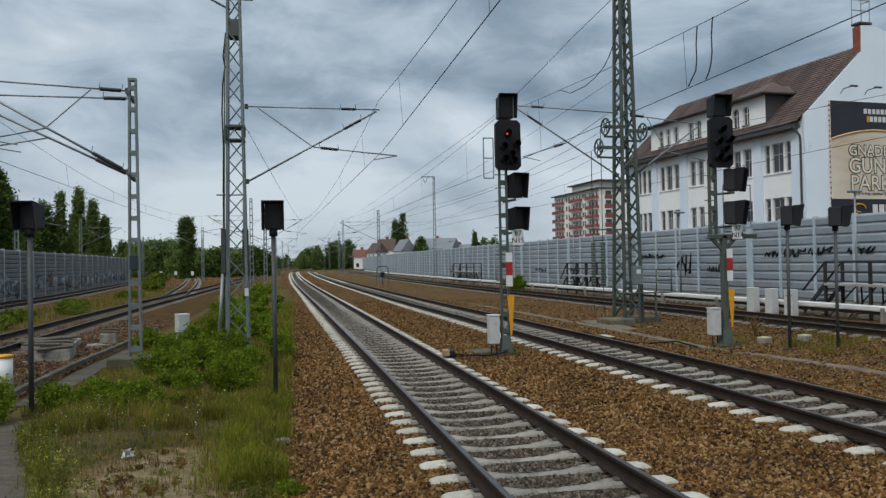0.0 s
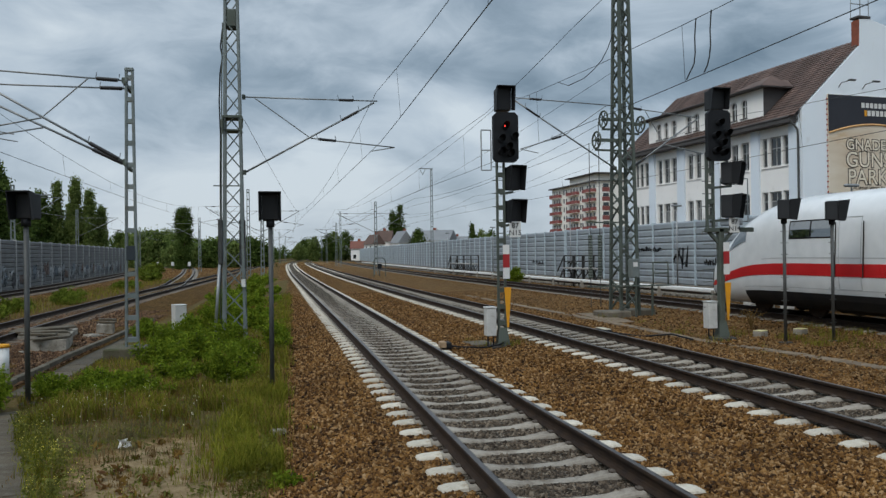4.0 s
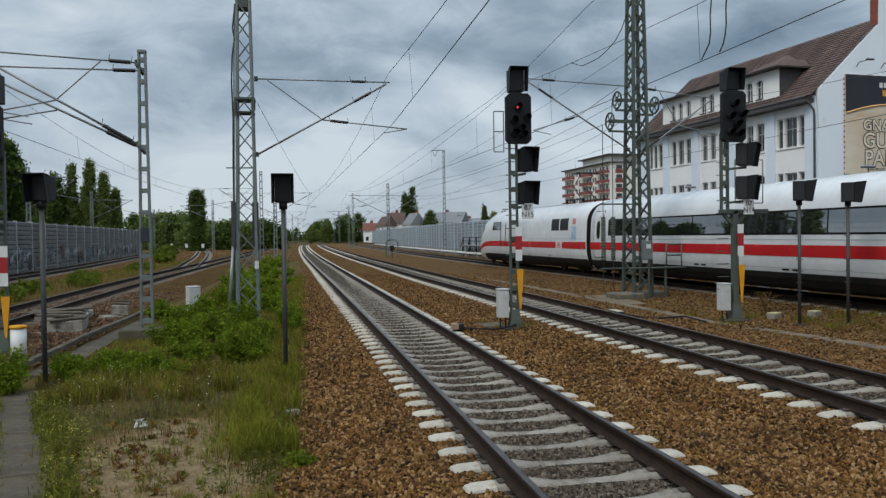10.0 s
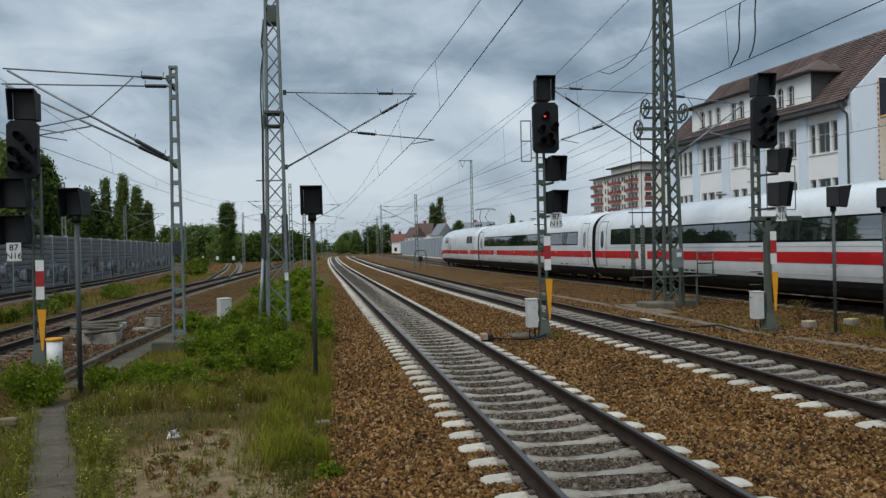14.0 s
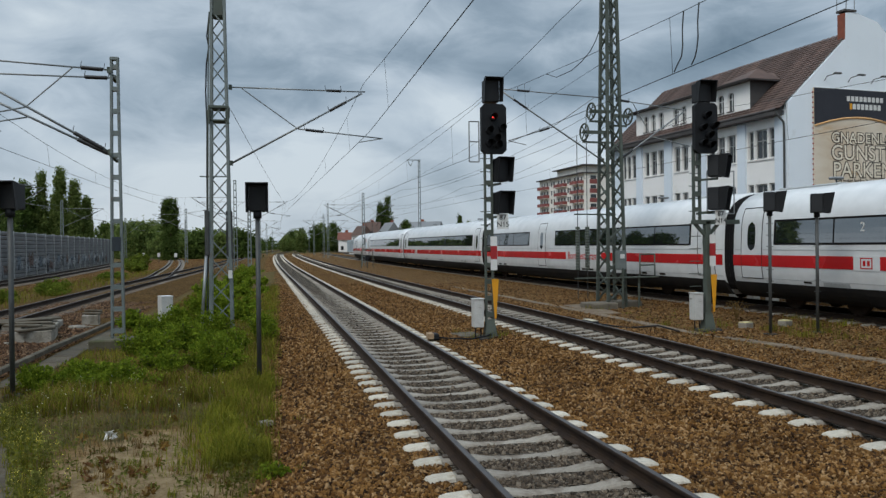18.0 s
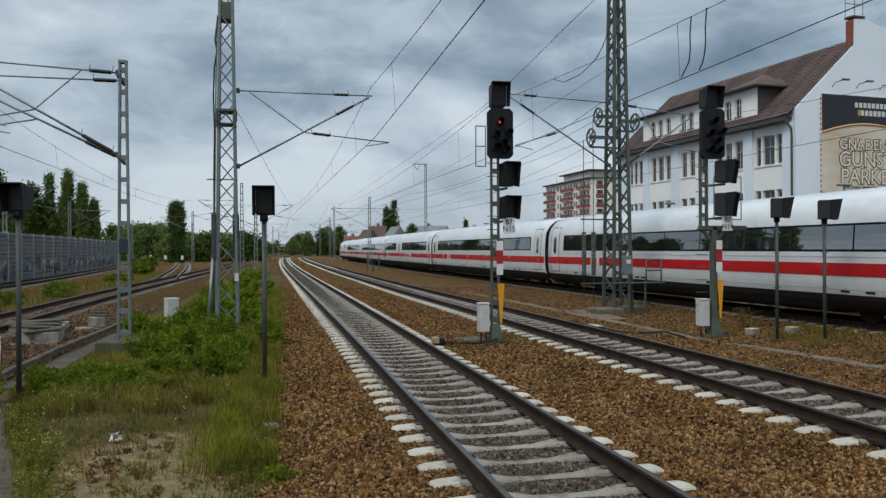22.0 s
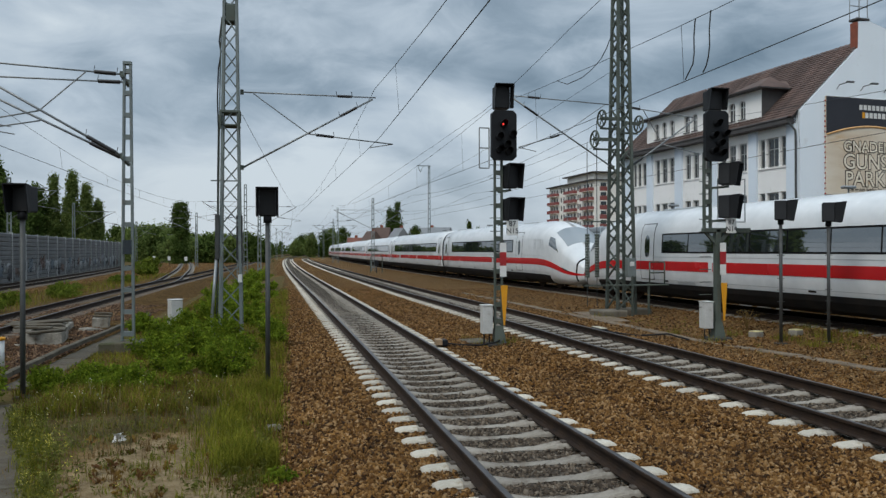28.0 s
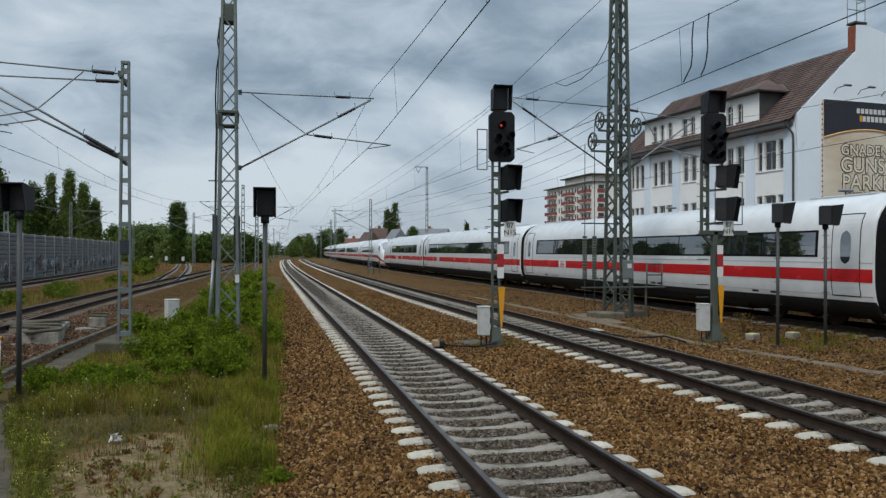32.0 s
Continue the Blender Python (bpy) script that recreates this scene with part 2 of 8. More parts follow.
M_GABLE = pbr("gable_plaster", (0.80, 0.87, 0.93), (0.76, 0.83, 0.89), 0.35, 0.9, 0, 0.08, 20, (0.60, 0.62, 0.63), 0.7)
M_TILE = pbr("clay_roof_tile", (0.122, 0.078, 0.064), (0.085, 0.057, 0.049), 0.8, 0.85, 0, 0.2, 30, (0.085, 0.06, 0.05), 0.6, island=0.25)
M_SLATE = pbr("dark_eave", (0.075, 0.07, 0.068), (0.055, 0.05, 0.05), 2, 0.7, 0, 0.1, 30)
M_BRICKRED = pbr("chimney_brick", (0.28, 0.085, 0.05), (0.20, 0.065, 0.042), 3, 0.9, 0, 0.3, 30)
M_BALCONY = pbr("balcony_red", (0.33, 0.075, 0.065), (0.27, 0.062, 0.055), 0.3, 0.8, 0, 0.05, 10)
M_CREAM = pbr("cream_render", (0.80, 0.775, 0.725), (0.74, 0.71, 0.66), 0.2, 0.9, 0, 0.05, 10)
M_TRUNK = pbr("bark", (0.085, 0.065, 0.048), None, 3, 0.95, 0, 0.4, 30)
M_DARKTIMBER = pbr("dark_steel_step", (0.022, 0.022, 0.022), (0.035, 0.033, 0.03), 3, 0.7, 0.1, 0.1, 30)
M_PLATFORM = pbr("step_board", (0.36, 0.35, 0.33), (0.28, 0.27, 0.25), 2, 0.85, 0, 0.1, 30)


def glass(name, tint, rough=0.04, ior=1.5):
    m = bpy.data.materials.new(name)
    m.use_nodes = True
    b = m.node_tree.nodes["Principled BSDF"]
    b.inputs["Base Color"].default_value = (*tint, 1)
    b.inputs["Roughness"].default_value = rough
    b.inputs["Specular IOR Level"].default_value = 0.8
    b.inputs["IOR"].default_value = ior
    return m


M_GLASS = glass("dark_train_glass", (0.012, 0.016, 0.017), 0.02, 2.5)
M_PANE = glass("window_pane", (0.022, 0.026, 0.028), 0.12)
M_GAUZE = pbr("curtained_pane", (0.17, 0.18, 0.18), (0.09, 0.095, 0.10), 1.2, 0.3, 0, 0, 10)
M_FRAME = pbr("window_frame_grey", (0.42, 0.42, 0.41), (0.34, 0.34, 0.33), 2, 0.6, 0, 0.05, 30)
M_FOOTING = pbr("dark_footing", (0.055, 0.052, 0.045), (0.035, 0.033, 0.03), 3, 0.9, 0, 0.3, 40)
M_BLOCK = pbr("stained_concrete", (0.17, 0.148, 0.115), (0.11, 0.095, 0.072), 1.4, 0.92, 0, 0.25, 60, (0.09, 0.08, 0.06), 0.56)
# pale base colour stands for the bright sky mirrored in the windscreen
M_SCREEN = glass("windscreen_sky_pale", (0.26, 0.29, 0.31), 0.06)
M_REDLAMP = glow("red_signal_light", (1.0, 0.05, 0.04), 1.6)


def leafmat(name, c1, c2, tr=0.25):
    m = bpy.data.materials.new(name)
    m.use_nodes = True
    N, L = m.node_tree.nodes, m.node_tree.links
    b = N["Principled BSDF"]
    g = N.new("ShaderNodeNewGeometry")
    mx = N.new("ShaderNodeMix")
    mx.data_type = "RGBA"
    mx.inputs["A"].default_value, mx.inputs["B"].default_value = (*c1, 1), (*c2, 1)
    L.new(g.outputs["Random Per Island"], mx.inputs["Factor"])
    n = N.new("ShaderNodeTexNoise")
    co = N.new("ShaderNodeTexCoord")
    n.inputs["Scale"].default_value = 1.3
    L.new(co.outputs["Object"], n.inputs["Vector"])
    h = N.new("ShaderNodeHueSaturation")
    r = N.new("ShaderNodeMapRange")
    r.inputs["From Min"].default_value, r.inputs["From Max"].default_value = 0.3, 0.7
    r.inputs["To Min"].default_value, r.inputs["To Max"].default_value = 0.65, 1.3
    L.new(n.outputs["Fac"], r.inputs["Value"])
    L.new(r.outputs[0], h.inputs["Value"])
    L.new(mx.outputs["Result"], h.inputs["Color"])
    L.new(h.outputs["Color"], b.inputs["Base Color"])
    b.inputs["Roughness"].default_value = 0.65
    b.inputs["Specular IOR Level"].default_value = 0.03
    t = N.new("ShaderNodeBsdfTranslucent")
    L.new(h.outputs["Color"], t.inputs["Color"])
    ms = N.new("ShaderNodeMixShader")
    ms.inputs[0].default_value = tr
    L.new(b.outputs[0], ms.inputs[1])
    L.new(t.outputs[0], ms.inputs[2])
    L.new(ms.outputs[0], N["Material Output"].inputs["Surface"])
    return m


M_LEAF = leafmat("leaf_fresh", (0.070, 0.120, 0.010), (0.225, 0.285, 0.026), 0.33)
M_LEAFDARK = leafmat("leaf_dark", (0.045, 0.075, 0.018), (0.095, 0.135, 0.032), 0.25)
# paler and bluer green: distance haze is put into the leaf colour
M_LEAFFAR = leafmat("leaf_far_hazed", (0.095, 0.140, 0.040), (0.195, 0.24, 0.070), 0.38)
M_GRASS = leafmat("grass_blade", (0.095, 0.115, 0.012), (0.24, 0.225, 0.030), 0.32)
M_SAGE = leafmat("grey_green_herb", (0.11, 0.105, 0.045), (0.20, 0.165, 0.09), 0.2)
M_GRASSDRY = leafmat("grass_dry", (0.23, 0.155, 0.052), (0.14, 0.078, 0.03), 0.2)
M_FLOWERYEL = leafmat("flower_yellow", (0.55, 0.45, 0.05), (0.62, 0.55, 0.15), 0.2)
M_FLOWER = pbr("flower_white", (0.52, 0.51, 0.42), (0.62, 0.60, 0.30), 20, 0.8, 0, 0, 30)


# ---- mesh helpers ----
class MB:
    """Gathers vertices and faces of one mesh."""

    def __init__(self):
        self.v, self.f, self.s = [], [], []

    def add(self, verts, faces, m=None, smooth=False):
        o = len(self.v)
        if m is not None:
            verts = [m @ Vector(p) for p in verts]
        self.v += [tuple(p) for p in verts]
        self.f += [tuple(i + o for i in q) for q in faces]
        self.s += [smooth] * len(faces)
        return self

    def box(self, x0, x1, y0, y1, z0, z1, b=0.0, m=None):
        if b <= 0:
            V = [(x, y, z) for z in (z0, z1) for y in (y0, y1) for x in (x0, x1)]
            return self.add(V, [(0, 2, 3, 1), (4, 5, 7, 6), (0, 1, 5, 4), (2, 6, 7, 3), (0, 4, 6, 2), (1, 3, 7, 5)], m)
        c = Vector(((x0 + x1) / 2, (y0 + y1) / 2, (z0 + z1) / 2))
        h = Vector((abs(x1 - x0) / 2, abs(y1 - y0) / 2, abs(z1 - z0) / 2))
        V, idx = [], {}
        for sx in (-1, 1):
            for sy in (-1, 1):
                for sz in (-1, 1):
                    for a in range(3):
                        p = Vector([s * (h[i] - (0 if i == a else b)) for i, s in enumerate((sx, sy, sz))])
                        idx[(sx, sy, sz, a)] = len(V)
                        V.append(c + p)
        F = []
        for a in range(3):
            o1, o2 = [i for i in range(3) if i != a]
            for s in (-1, 1):
                q = []
                for s1, s2 in ((-1, -1), (1, -1), (1, 1), (-1, 1)):
                    k = [0, 0, 0]
                    k[a], k[o1], k[o2] = s, s1, s2
                    q.append(idx[(*k, a)])
                F.append(q)
            for s1 in (-1, 1):
                for s2 in (-1, 1):
                    k, l = [0, 0, 0], [0, 0, 0]
                    k[o1] = l[o1] = s1
                    k[o2] = l[o2] = s2
                    k[a], l[a] = -1, 1
                    F.append([idx[(*k, o1)], idx[(*l, o1)], idx[(*l, o2)], idx[(*k, o2)]])
        for sx in (-1, 1):
            for sy in (-1, 1):
                for sz in (-1, 1):
                    F.append([idx[(sx, sy, sz, a)] for a in range(3)])
        out = []
        for q in F:
            n = (V[q[1]] - V[q[0]]).cross(V[q[2]] - V[q[0]])
            mid = sum((V[i] for i in q), Vector()) / len(q) - c
            out.append(q if n.dot(mid) > 0 else q[::-1])
        return self.add(V, out, m)

    def beam(self, p, q, w, h=None, up=(0, 0, 1)):
        h = h or w
        p, q = Vector(p), Vector(q)
        d = (q - p).normalized()
        u = Vector(up)
        if abs(d.dot(u)) > 0.99:
            u = Vector((0, 1, 0))
        s = d.cross(u).normalized()
        u = s.cross(d)
        V = [a + s * (i * w / 2) + u * (j * h / 2) for a in (p, q) for i, j in ((-1, -1), (1, -1), (1, 1), (-1, 1))]
        return self.add(V, [(3, 2, 1, 0), (4, 5, 6, 7), (0, 1, 5, 4), (1, 2, 6, 5), (2, 3, 7, 6), (3, 0, 4, 7)])

    def tube(self, p, q, r, n=8, r2=None, cap=True):
        p, q = Vector(p), Vector(q)
        r2 = r if r2 is None else r2
        d = (q - p).normalized()
        u = d.orthogonal().normalized()
        w = d.cross(u)
        V, F = [], []
        for a, rr in ((p, r), (q, r2)):
            for i in range(n):
                t = 2 * math.pi * i / n
                V.append(a + (u * math.cos(t) + w * math.sin(t)) * rr)
        F = [(i, (i + 1) % n, n + (i + 1) % n, n + i) for i in range(n)]
        self.add(V, F, None, n > 6)
        if cap:
            o = len(self.v) - 2 * n
            self.f += [tuple(o + i for i in reversed(range(n))), tuple(o + n + i for i in range(n))]
            self.s += [False, False]
        return self

    def line(self, pts, r, n=5):
        """A swept tube along points."""
        pts = [Vector(p) for p in pts]
        V, F = [], []
        d0 = (pts[1] - pts[0]).normalized()
        u = d0.orthogonal().normalized()
        for k, p in enumerate(pts):
            d = (pts[min(k + 1, len(pts) - 1)] - pts[max(k - 1, 0)]).normalized()
            u = (u - d * u.dot(d)).normalized()
            w = d.cross(u)
            for i in range(n):
                t = 2 * math.pi * i / n
                V.append(p + (u * math.cos(t) + w * math.sin(t)) * r)
        for k in range(len(pts) - 1):
            for i in range(n):
                F.append((k * n + i, k * n + (i + 1) % n, (k + 1) * n + (i + 1) % n, (k + 1) * n + i))
        return self.add(V, F, None, True)

    def lathe(self, prof, n=12, m=None):
        """Turns (radius, height) pairs about z."""
        V = [(r * math.cos(2 * math.pi * i / n), r * math.sin(2 * math.pi * i / n), z) for r, z in prof for i in range(n)]
        F = [(k * n + i, k * n + (i + 1) % n, (k + 1) * n + (i + 1) % n, (k + 1) * n + i) for k in range(len(prof) - 1) for i in range(n)]
        return self.add(V, F, m, True)

    def prism(self, poly, depth, m=None):
        """A polygon in x and z, drawn out along +y."""
        n = len(poly)
        V = [(x, 0, z) for x, z in poly] + [(x, depth, z) for x, z in poly]
        F = [tuple(range(n)), tuple(reversed(range(n, 2 * n)))] + [(i, n + i, n + (i + 1) % n, (i + 1) % n) for i in range(n)]
        return self.add(V, F, m)

    def loft(self, rings, closed=True, smooth=True, m=None, ends=True):
        n = len(rings[0])
        V = [p for r in rings for p in r]
        F = []
        for k in range(len(rings) - 1):
            for i in range(n if closed else n - 1):
                F.append((k * n + i, k * n + (i + 1) % n, (k + 1) * n + (i + 1) % n, (k + 1) * n + i))
        self.add(V, F, m, smooth)
        if ends and closed:
            o = len(self.v) - len(V)
            self.f += [tuple(o + i for i in reversed(range(n))), tuple(o + (len(rings) - 1) * n + i for i in range(n))]
            self.s += [False, False]
        return self

    def data(self, name, mat):
        me = bpy.data.meshes.new(name)
        me.from_pydata(self.v, [], self.f)
        me.polygons.foreach_set("use_smooth", self.s)
        if mat:
            me.materials.append(mat)
        me.update()
        return me


def part(name, mb, mat, parent=None, label="", kind="", m=None):
    ob = new(name, mb.data(name, mat) if isinstance(mb, MB) else mb)
    if parent is not None:
        ob.parent = parent
    if m is not None:
        ob.matrix_basis = m
    return tagged(ob, label=label, kind=kind)


def thing(name, m, label, category, group="", kind=""):
    ob = new(name)
    ob.matrix_basis = m
    ob.empty_display_size = 0.3
    return tagged(ob, label, category, group, kind)


def flip(mb):
    """Turns all faces of a closed mesh outwards."""
    bm = bmesh.new()
    vs = [bm.verts.new(p) for p in mb.v]
    for q in mb.f:
        try:
            bm.faces.new([vs[i] for i in q])
        except ValueError:
            pass
    bmesh.ops.recalc_face_normals(bm, faces=bm.faces)
    out = MB()
    bm.verts.index_update()
    out.v = [tuple(v.co) for v in bm.verts]
    out.f = [tuple(v.index for v in f.verts) for f in bm.faces]
    out.s = [mb.s[0]] * len(out.f)
    bm.free()
    return out


# ---- plan: centre lines of the tracks, x against y ----
LINE1 = ((-60, 3.9), (0, 2.75), (10, 2.52), (20, 2.29), (30, 2.03), (40, 1.75), (60, 1.18), (80, .64), (100, .2), (140, -.45), (200, -.84), (260, 0.0), (340, 3.2), (450, 11), (700, 42))
LINE2 = ((-60, 8.4), (0, 7.72), (10, 7.55), (20, 7.3), (30, 6.95), (40, 6.5), (60, 5.8), (80, 5.2), (100, 4.75), (140, 4.1), (200, 3.7), (260, 4.5), (340, 7.7), (450, 15.5), (700, 46.5))
LINE3 = ((-460, 45.5), (-320, 37), (-100, 23.6), (-30, 19.5), (0, 17.75), (10, 17.2), (20, 16.6), (30, 15.98), (40, 15.36), (60, 14.23), (80, 13.39), (100, 12.86), (140, 12.35), (200, 12.2), (260, 13.1), (340, 16.2), (450, 24), (700, 55))
LINE0 = ((-60, -7.5), (0, -8.3), (25, -8.75), (45, -8.9), (60, -8.65), (90, -8.2), (140, -8.0), (200, -7.8), (260, -7), (340, -4), (450, 4), (700, 35))
LINEB = ((52, -8.75), (60, -8.95), (72, -10.1), (95, -12.4), (125, -15.9), (157, -20.2), (200, -28), (260, -42))
LINEW = ((-60, -14.5), (0, -15.6), (50, -17.3), (63, -17.9), (92, -20.2), (125, -23.2), (157, -26), (200, -31), (260, -41))


def along(tab, y):
    xs, ys = [p[0] for p in tab], [p[1] for p in tab]
    i = 0
    while i < len(xs) - 2 and y > xs[i + 1]:
        i += 1

    def slope(k):
        a, b = max(k - 1, 0), min(k + 1, len(xs) - 1)
        return (ys[b] - ys[a]) / (xs[b] - xs[a])

    h = xs[i + 1] - xs[i]
    u = (y - xs[i]) / h
    return (2 * u ** 3 - 3 * u ** 2 + 1) * ys[i] + (u ** 3 - 2 * u ** 2 + u) * h * slope(i) + (3 * u ** 2 - 2 * u ** 3) * ys[i + 1] + (u ** 3 - u ** 2) * h * slope(i + 1)


def heading(tab, y):
    """Degrees by which the line runs to the left of +y."""
    return math.degrees(math.atan2(along(tab, y - 0.5) - along(tab, y + 0.5), 1.0))


def on(tab, y, side=0.0, z=0.0):
    """A point beside the line."""
    a = math.radians(heading(tab, y))
    return Vector((along(tab, y) + side * math.cos(a), y + side * math.sin(a), z))


# ---- ground: one sheet to the horizon, raised under the tracks ----
BALLASTED = [(LINE1, -60, 700), (LINE2, -60, 700), (LINE3, -450, 700), (LINE0, -60, 700), (LINEB, 52, 260), (LINEW, -60, 260)]


def line_gap(x, y):
    return min(abs(x - along(tab, y)) for tab, a, b in BALLASTED if a <= y <= b) if -320 < y < 700 else 99.0


def smooth01(v, a, b):
    t = min(max((v - a) / (b - a), 0.0), 1.0)
    return t * t * (3 - 2 * t)


def ground_z(x, y):
    if abs(x) > 60 or not -60 < y < 650:
        return -0.36
    g = line_gap(x, y)
    z = -0.225 + 0.03 * smooth01(y, 28, 60) - 0.095 * smooth01(g, 1.7, 2.5)
    if g > 1.9 and y < 70:
        z += 0.03 * noise.noise((x * 0.5, y * 0.5, 0.0)) + 0.012 * noise.noise((x * 2.2, y * 2.2, 5.0))
    return z


def grass_edge(y):
    """Right border of the overgrown strip."""
    return -0.28 - 0.003 * (y - 10) + 0.16 * noise.noise((y * 0.7, 3.0, 0.0))


def cover(x, y):
    """Ballast, green, sand."""
    wob = 0.5 * noise.noise((x * 0.6, y * 0.6, 9.0))
    if abs(x) > 60 or y < -5 or y > 260:
        return (0.0, 1.0, 0.0)
    if -5.1 < x < grass_edge(y) and y < 75:
        s = smooth01(1.0 - math.hypot((x + 1.55) / 1.2, (y - 9.0) / 1.9) + 0.6 * wob, -0.2, 0.3)
        return (0.05, 1.0 - s, s)
    if -14.6 < x < -11.0 and 10 < y < 90:
        return (0.25, 0.75, 0.0)
    if -11.0 <= x <= -5.1:
        return (1.0, 0.42, 0.0)
    if x < -24:
        return (0.0, 1.0, 0.0)
    if -5.1 < x < along(LINE1, min(y, 690)) - 2.2 and y >= 75:
        return (0.35, 0.65, 0.0)
    mid = along(LINE2, y) + 2.4
    if mid < x < along(LINE3, y) - 1.9:
        return (0.75, 0.0, 0.25 + 0.3 * max(0.0, wob))
    return (1.0, 0.0, 0.0)


def between(x, y):
    """One between the rails of the three main tracks, where the stone is grey."""
    if not -60 < y < 600:
        return 0.0
    return 1.0 - smooth01(min(abs(x - along(tab, y)) for tab in (LINE1, LINE2, LINE3)), 0.85, 1.15)


def spaced(lo, hi, step, ends, grow=1.25):
    out = list(np.arange(lo, hi, step)) + [hi]
    s = step
    while out[-1] < ends[1]:
        s *= grow
        out.append(out[-1] + s)
    s, head = step, [lo]
    while head[-1] > ends[0]:
        s *= grow
        head.append(head[-1] - s)
    return head[:0:-1] + out


gx = spaced(-13.0, 20.0, 0.3, (-3200, 3200))
gy = spaced(4.0, 44.0, 0.4, (-3200, 4200), 1.12)
gv = [(x, y, ground_z(x, y)) for y in gy for x in gx]
nx = len(gx)
gf = [(j * nx + i, j * nx + i + 1, (j + 1) * nx + i + 1, (j + 1) * nx + i) for j in range(len(gy) - 1) for i in range(nx - 1)]
gm = bpy.data.meshes.new("ground")
gm.from_pydata(gv, [], gf)
att = gm.color_attributes.new("cover", "FLOAT_COLOR", "POINT")
att.data.foreach_set("color", [c for p in gv for c in (*cover(p[0], p[1]), between(p[0], p[1]))])
gm.polygons.foreach_set("use_smooth", [True] * len(gf))


def ground_material():
    m = bpy.data.materials.new("ground_cover")
    m.use_nodes = True
    N, L = m.node_tree.nodes, m.node_tree.links
    b = N["Principled BSDF"]
    co = N.new("ShaderNodeTexCoord").outputs["Object"]

    def tex(kind, scale, **kw):
        n = N.new(kind)
        n.inputs["Scale"].default_value = scale
        for k, v in kw.items():
            n.inputs[k].default_value = v
        L.new(co, n.inputs["Vector"])
        return n

    def ramp(src, *stops):
        r = N.new("ShaderNodeValToRGB")
        L.new(src, r.inputs[0])
        r.color_ramp.elements[0].position, r.color_ramp.elements[0].color = stops[0][0], (*stops[0][1], 1)
        r.color_ramp.elements[1].position, r.color_ramp.elements[1].color = stops[-1][0], (*stops[-1][1], 1)
        for p, c in stops[1:-1]:
            r.color_ramp.elements.new(p).color = (*c, 1)
        return r.outputs[0]

    def mix(f, a, c, mode="MIX"):
        n = N.new("ShaderNodeMix")
        n.data_type, n.blend_type = "RGBA", mode
        for sock, v in (("Factor", f), ("A", a), ("B", c)):
            if isinstance(v, (float, int)):
                n.inputs[sock].default_value = v
            else:
                L.new(v, n.inputs[sock])
        return n.outputs["Result"]

    vor = tex("ShaderNodeTexVoronoi", 19.0)
    sep = N.new("ShaderNodeSeparateColor")
    L.new(vor.outputs["Color"], sep.inputs[0])
    stone = ramp(sep.outputs[0], (0.0, (0.055, 0.028, 0.010)), (0.35, (0.150, 0.078, 0.025)), (0.7, (0.27, 0.150, 0.052)), (1.0, (0.42, 0.28, 0.14)))
    grey = ramp(sep.outputs[0], (0.0, (0.045, 0.036, 0.027)), (0.5, (0.13, 0.108, 0.085)), (1.0, (0.30, 0.26, 0.21)))
    n1 = tex("ShaderNodeTexNoise", 0.55, Detail=5.0)
    stone = mix(0.5, stone, ramp(n1.outputs["Fac"], (0.3, (0.34, 0.31, 0.28)), (0.7, (0.62, 0.56, 0.50))), "OVERLAY")
    a = N.new("ShaderNodeAttribute")
    a.attribute_name = "cover"
    stone = mix(a.outputs["Alpha"], stone, grey)
    n2 = tex("ShaderNodeTexNoise", 3.0, Detail=8.0, Roughness=0.65)
    green = ramp(n2.outputs["Fac"], (0.3, (0.12, 0.08, 0.042)), (0.5, (0.092, 0.068, 0.026)), (0.7, (0.07, 0.064, 0.015)))
    n3 = tex("ShaderNodeTexNoise", 7.0, Detail=9.0, Roughness=0.7)
    sand = ramp(n3.outputs["Fac"], (0.3, (0.105, 0.070, 0.036)), (0.5, (0.195, 0.142, 0.078)), (0.72, (0.31, 0.24, 0.145)))
    asep = N.new("ShaderNodeSeparateColor")
    L.new(a.outputs["Color"], asep.inputs[0])
    col = mix(asep.outputs[1], stone, green)
    col = mix(asep.outputs[2], col, sand)
    L.new(col, b.inputs["Base Color"])
    b.inputs["Roughness"].default_value = 0.95
    b.inputs["Specular IOR Level"].default_value = 0.05
    bp = N.new("ShaderNodeBump")
    bp.inputs["Strength"].default_value, bp.inputs["Distance"].default_value = 0.9, 0.03
    inv = N.new("ShaderNodeMath")
    inv.operation = "MULTIPLY_ADD"
    inv.inputs[1].default_value, inv.inputs[2].default_value = -9.0, 1.0
    L.new(vor.outputs["Distance"], inv.inputs[0])
    soft = N.new("ShaderNodeMix")
    L.new(asep.outputs[0], soft.inputs["Factor"])
    L.new(n3.outputs["Fac"], soft.inputs["A"])
    L.new(inv.outputs[0], soft.inputs["B"])
    L.new(soft.outputs["Result"], bp.inputs["Height"])
    L.new(bp.outputs[0], b.inputs["Normal"])
    return m


gm.materials.append(ground_material())
ground = tagged(new("ground", gm), "brown ballast, bare sand and weedy soil of a railway yard", "ground", kind="structure")


# ---- tracks ----
RAIL_H = 0.172
RAIL_PROF = [(-0.075, -0.172), (0.075, -0.172), (0.075, -0.160), (0.02, -0.142), (0.009, -0.12), (0.009, -0.052), (0.036, -0.038), (0.036, -0.012),
             (0.028, -0.001), (-0.028, -0.001), (-0.036, -0.012), (-0.036, -0.038), (-0.009, -0.052), (-0.009, -0.12), (-0.02, -0.142), (-0.075, -0.160)]


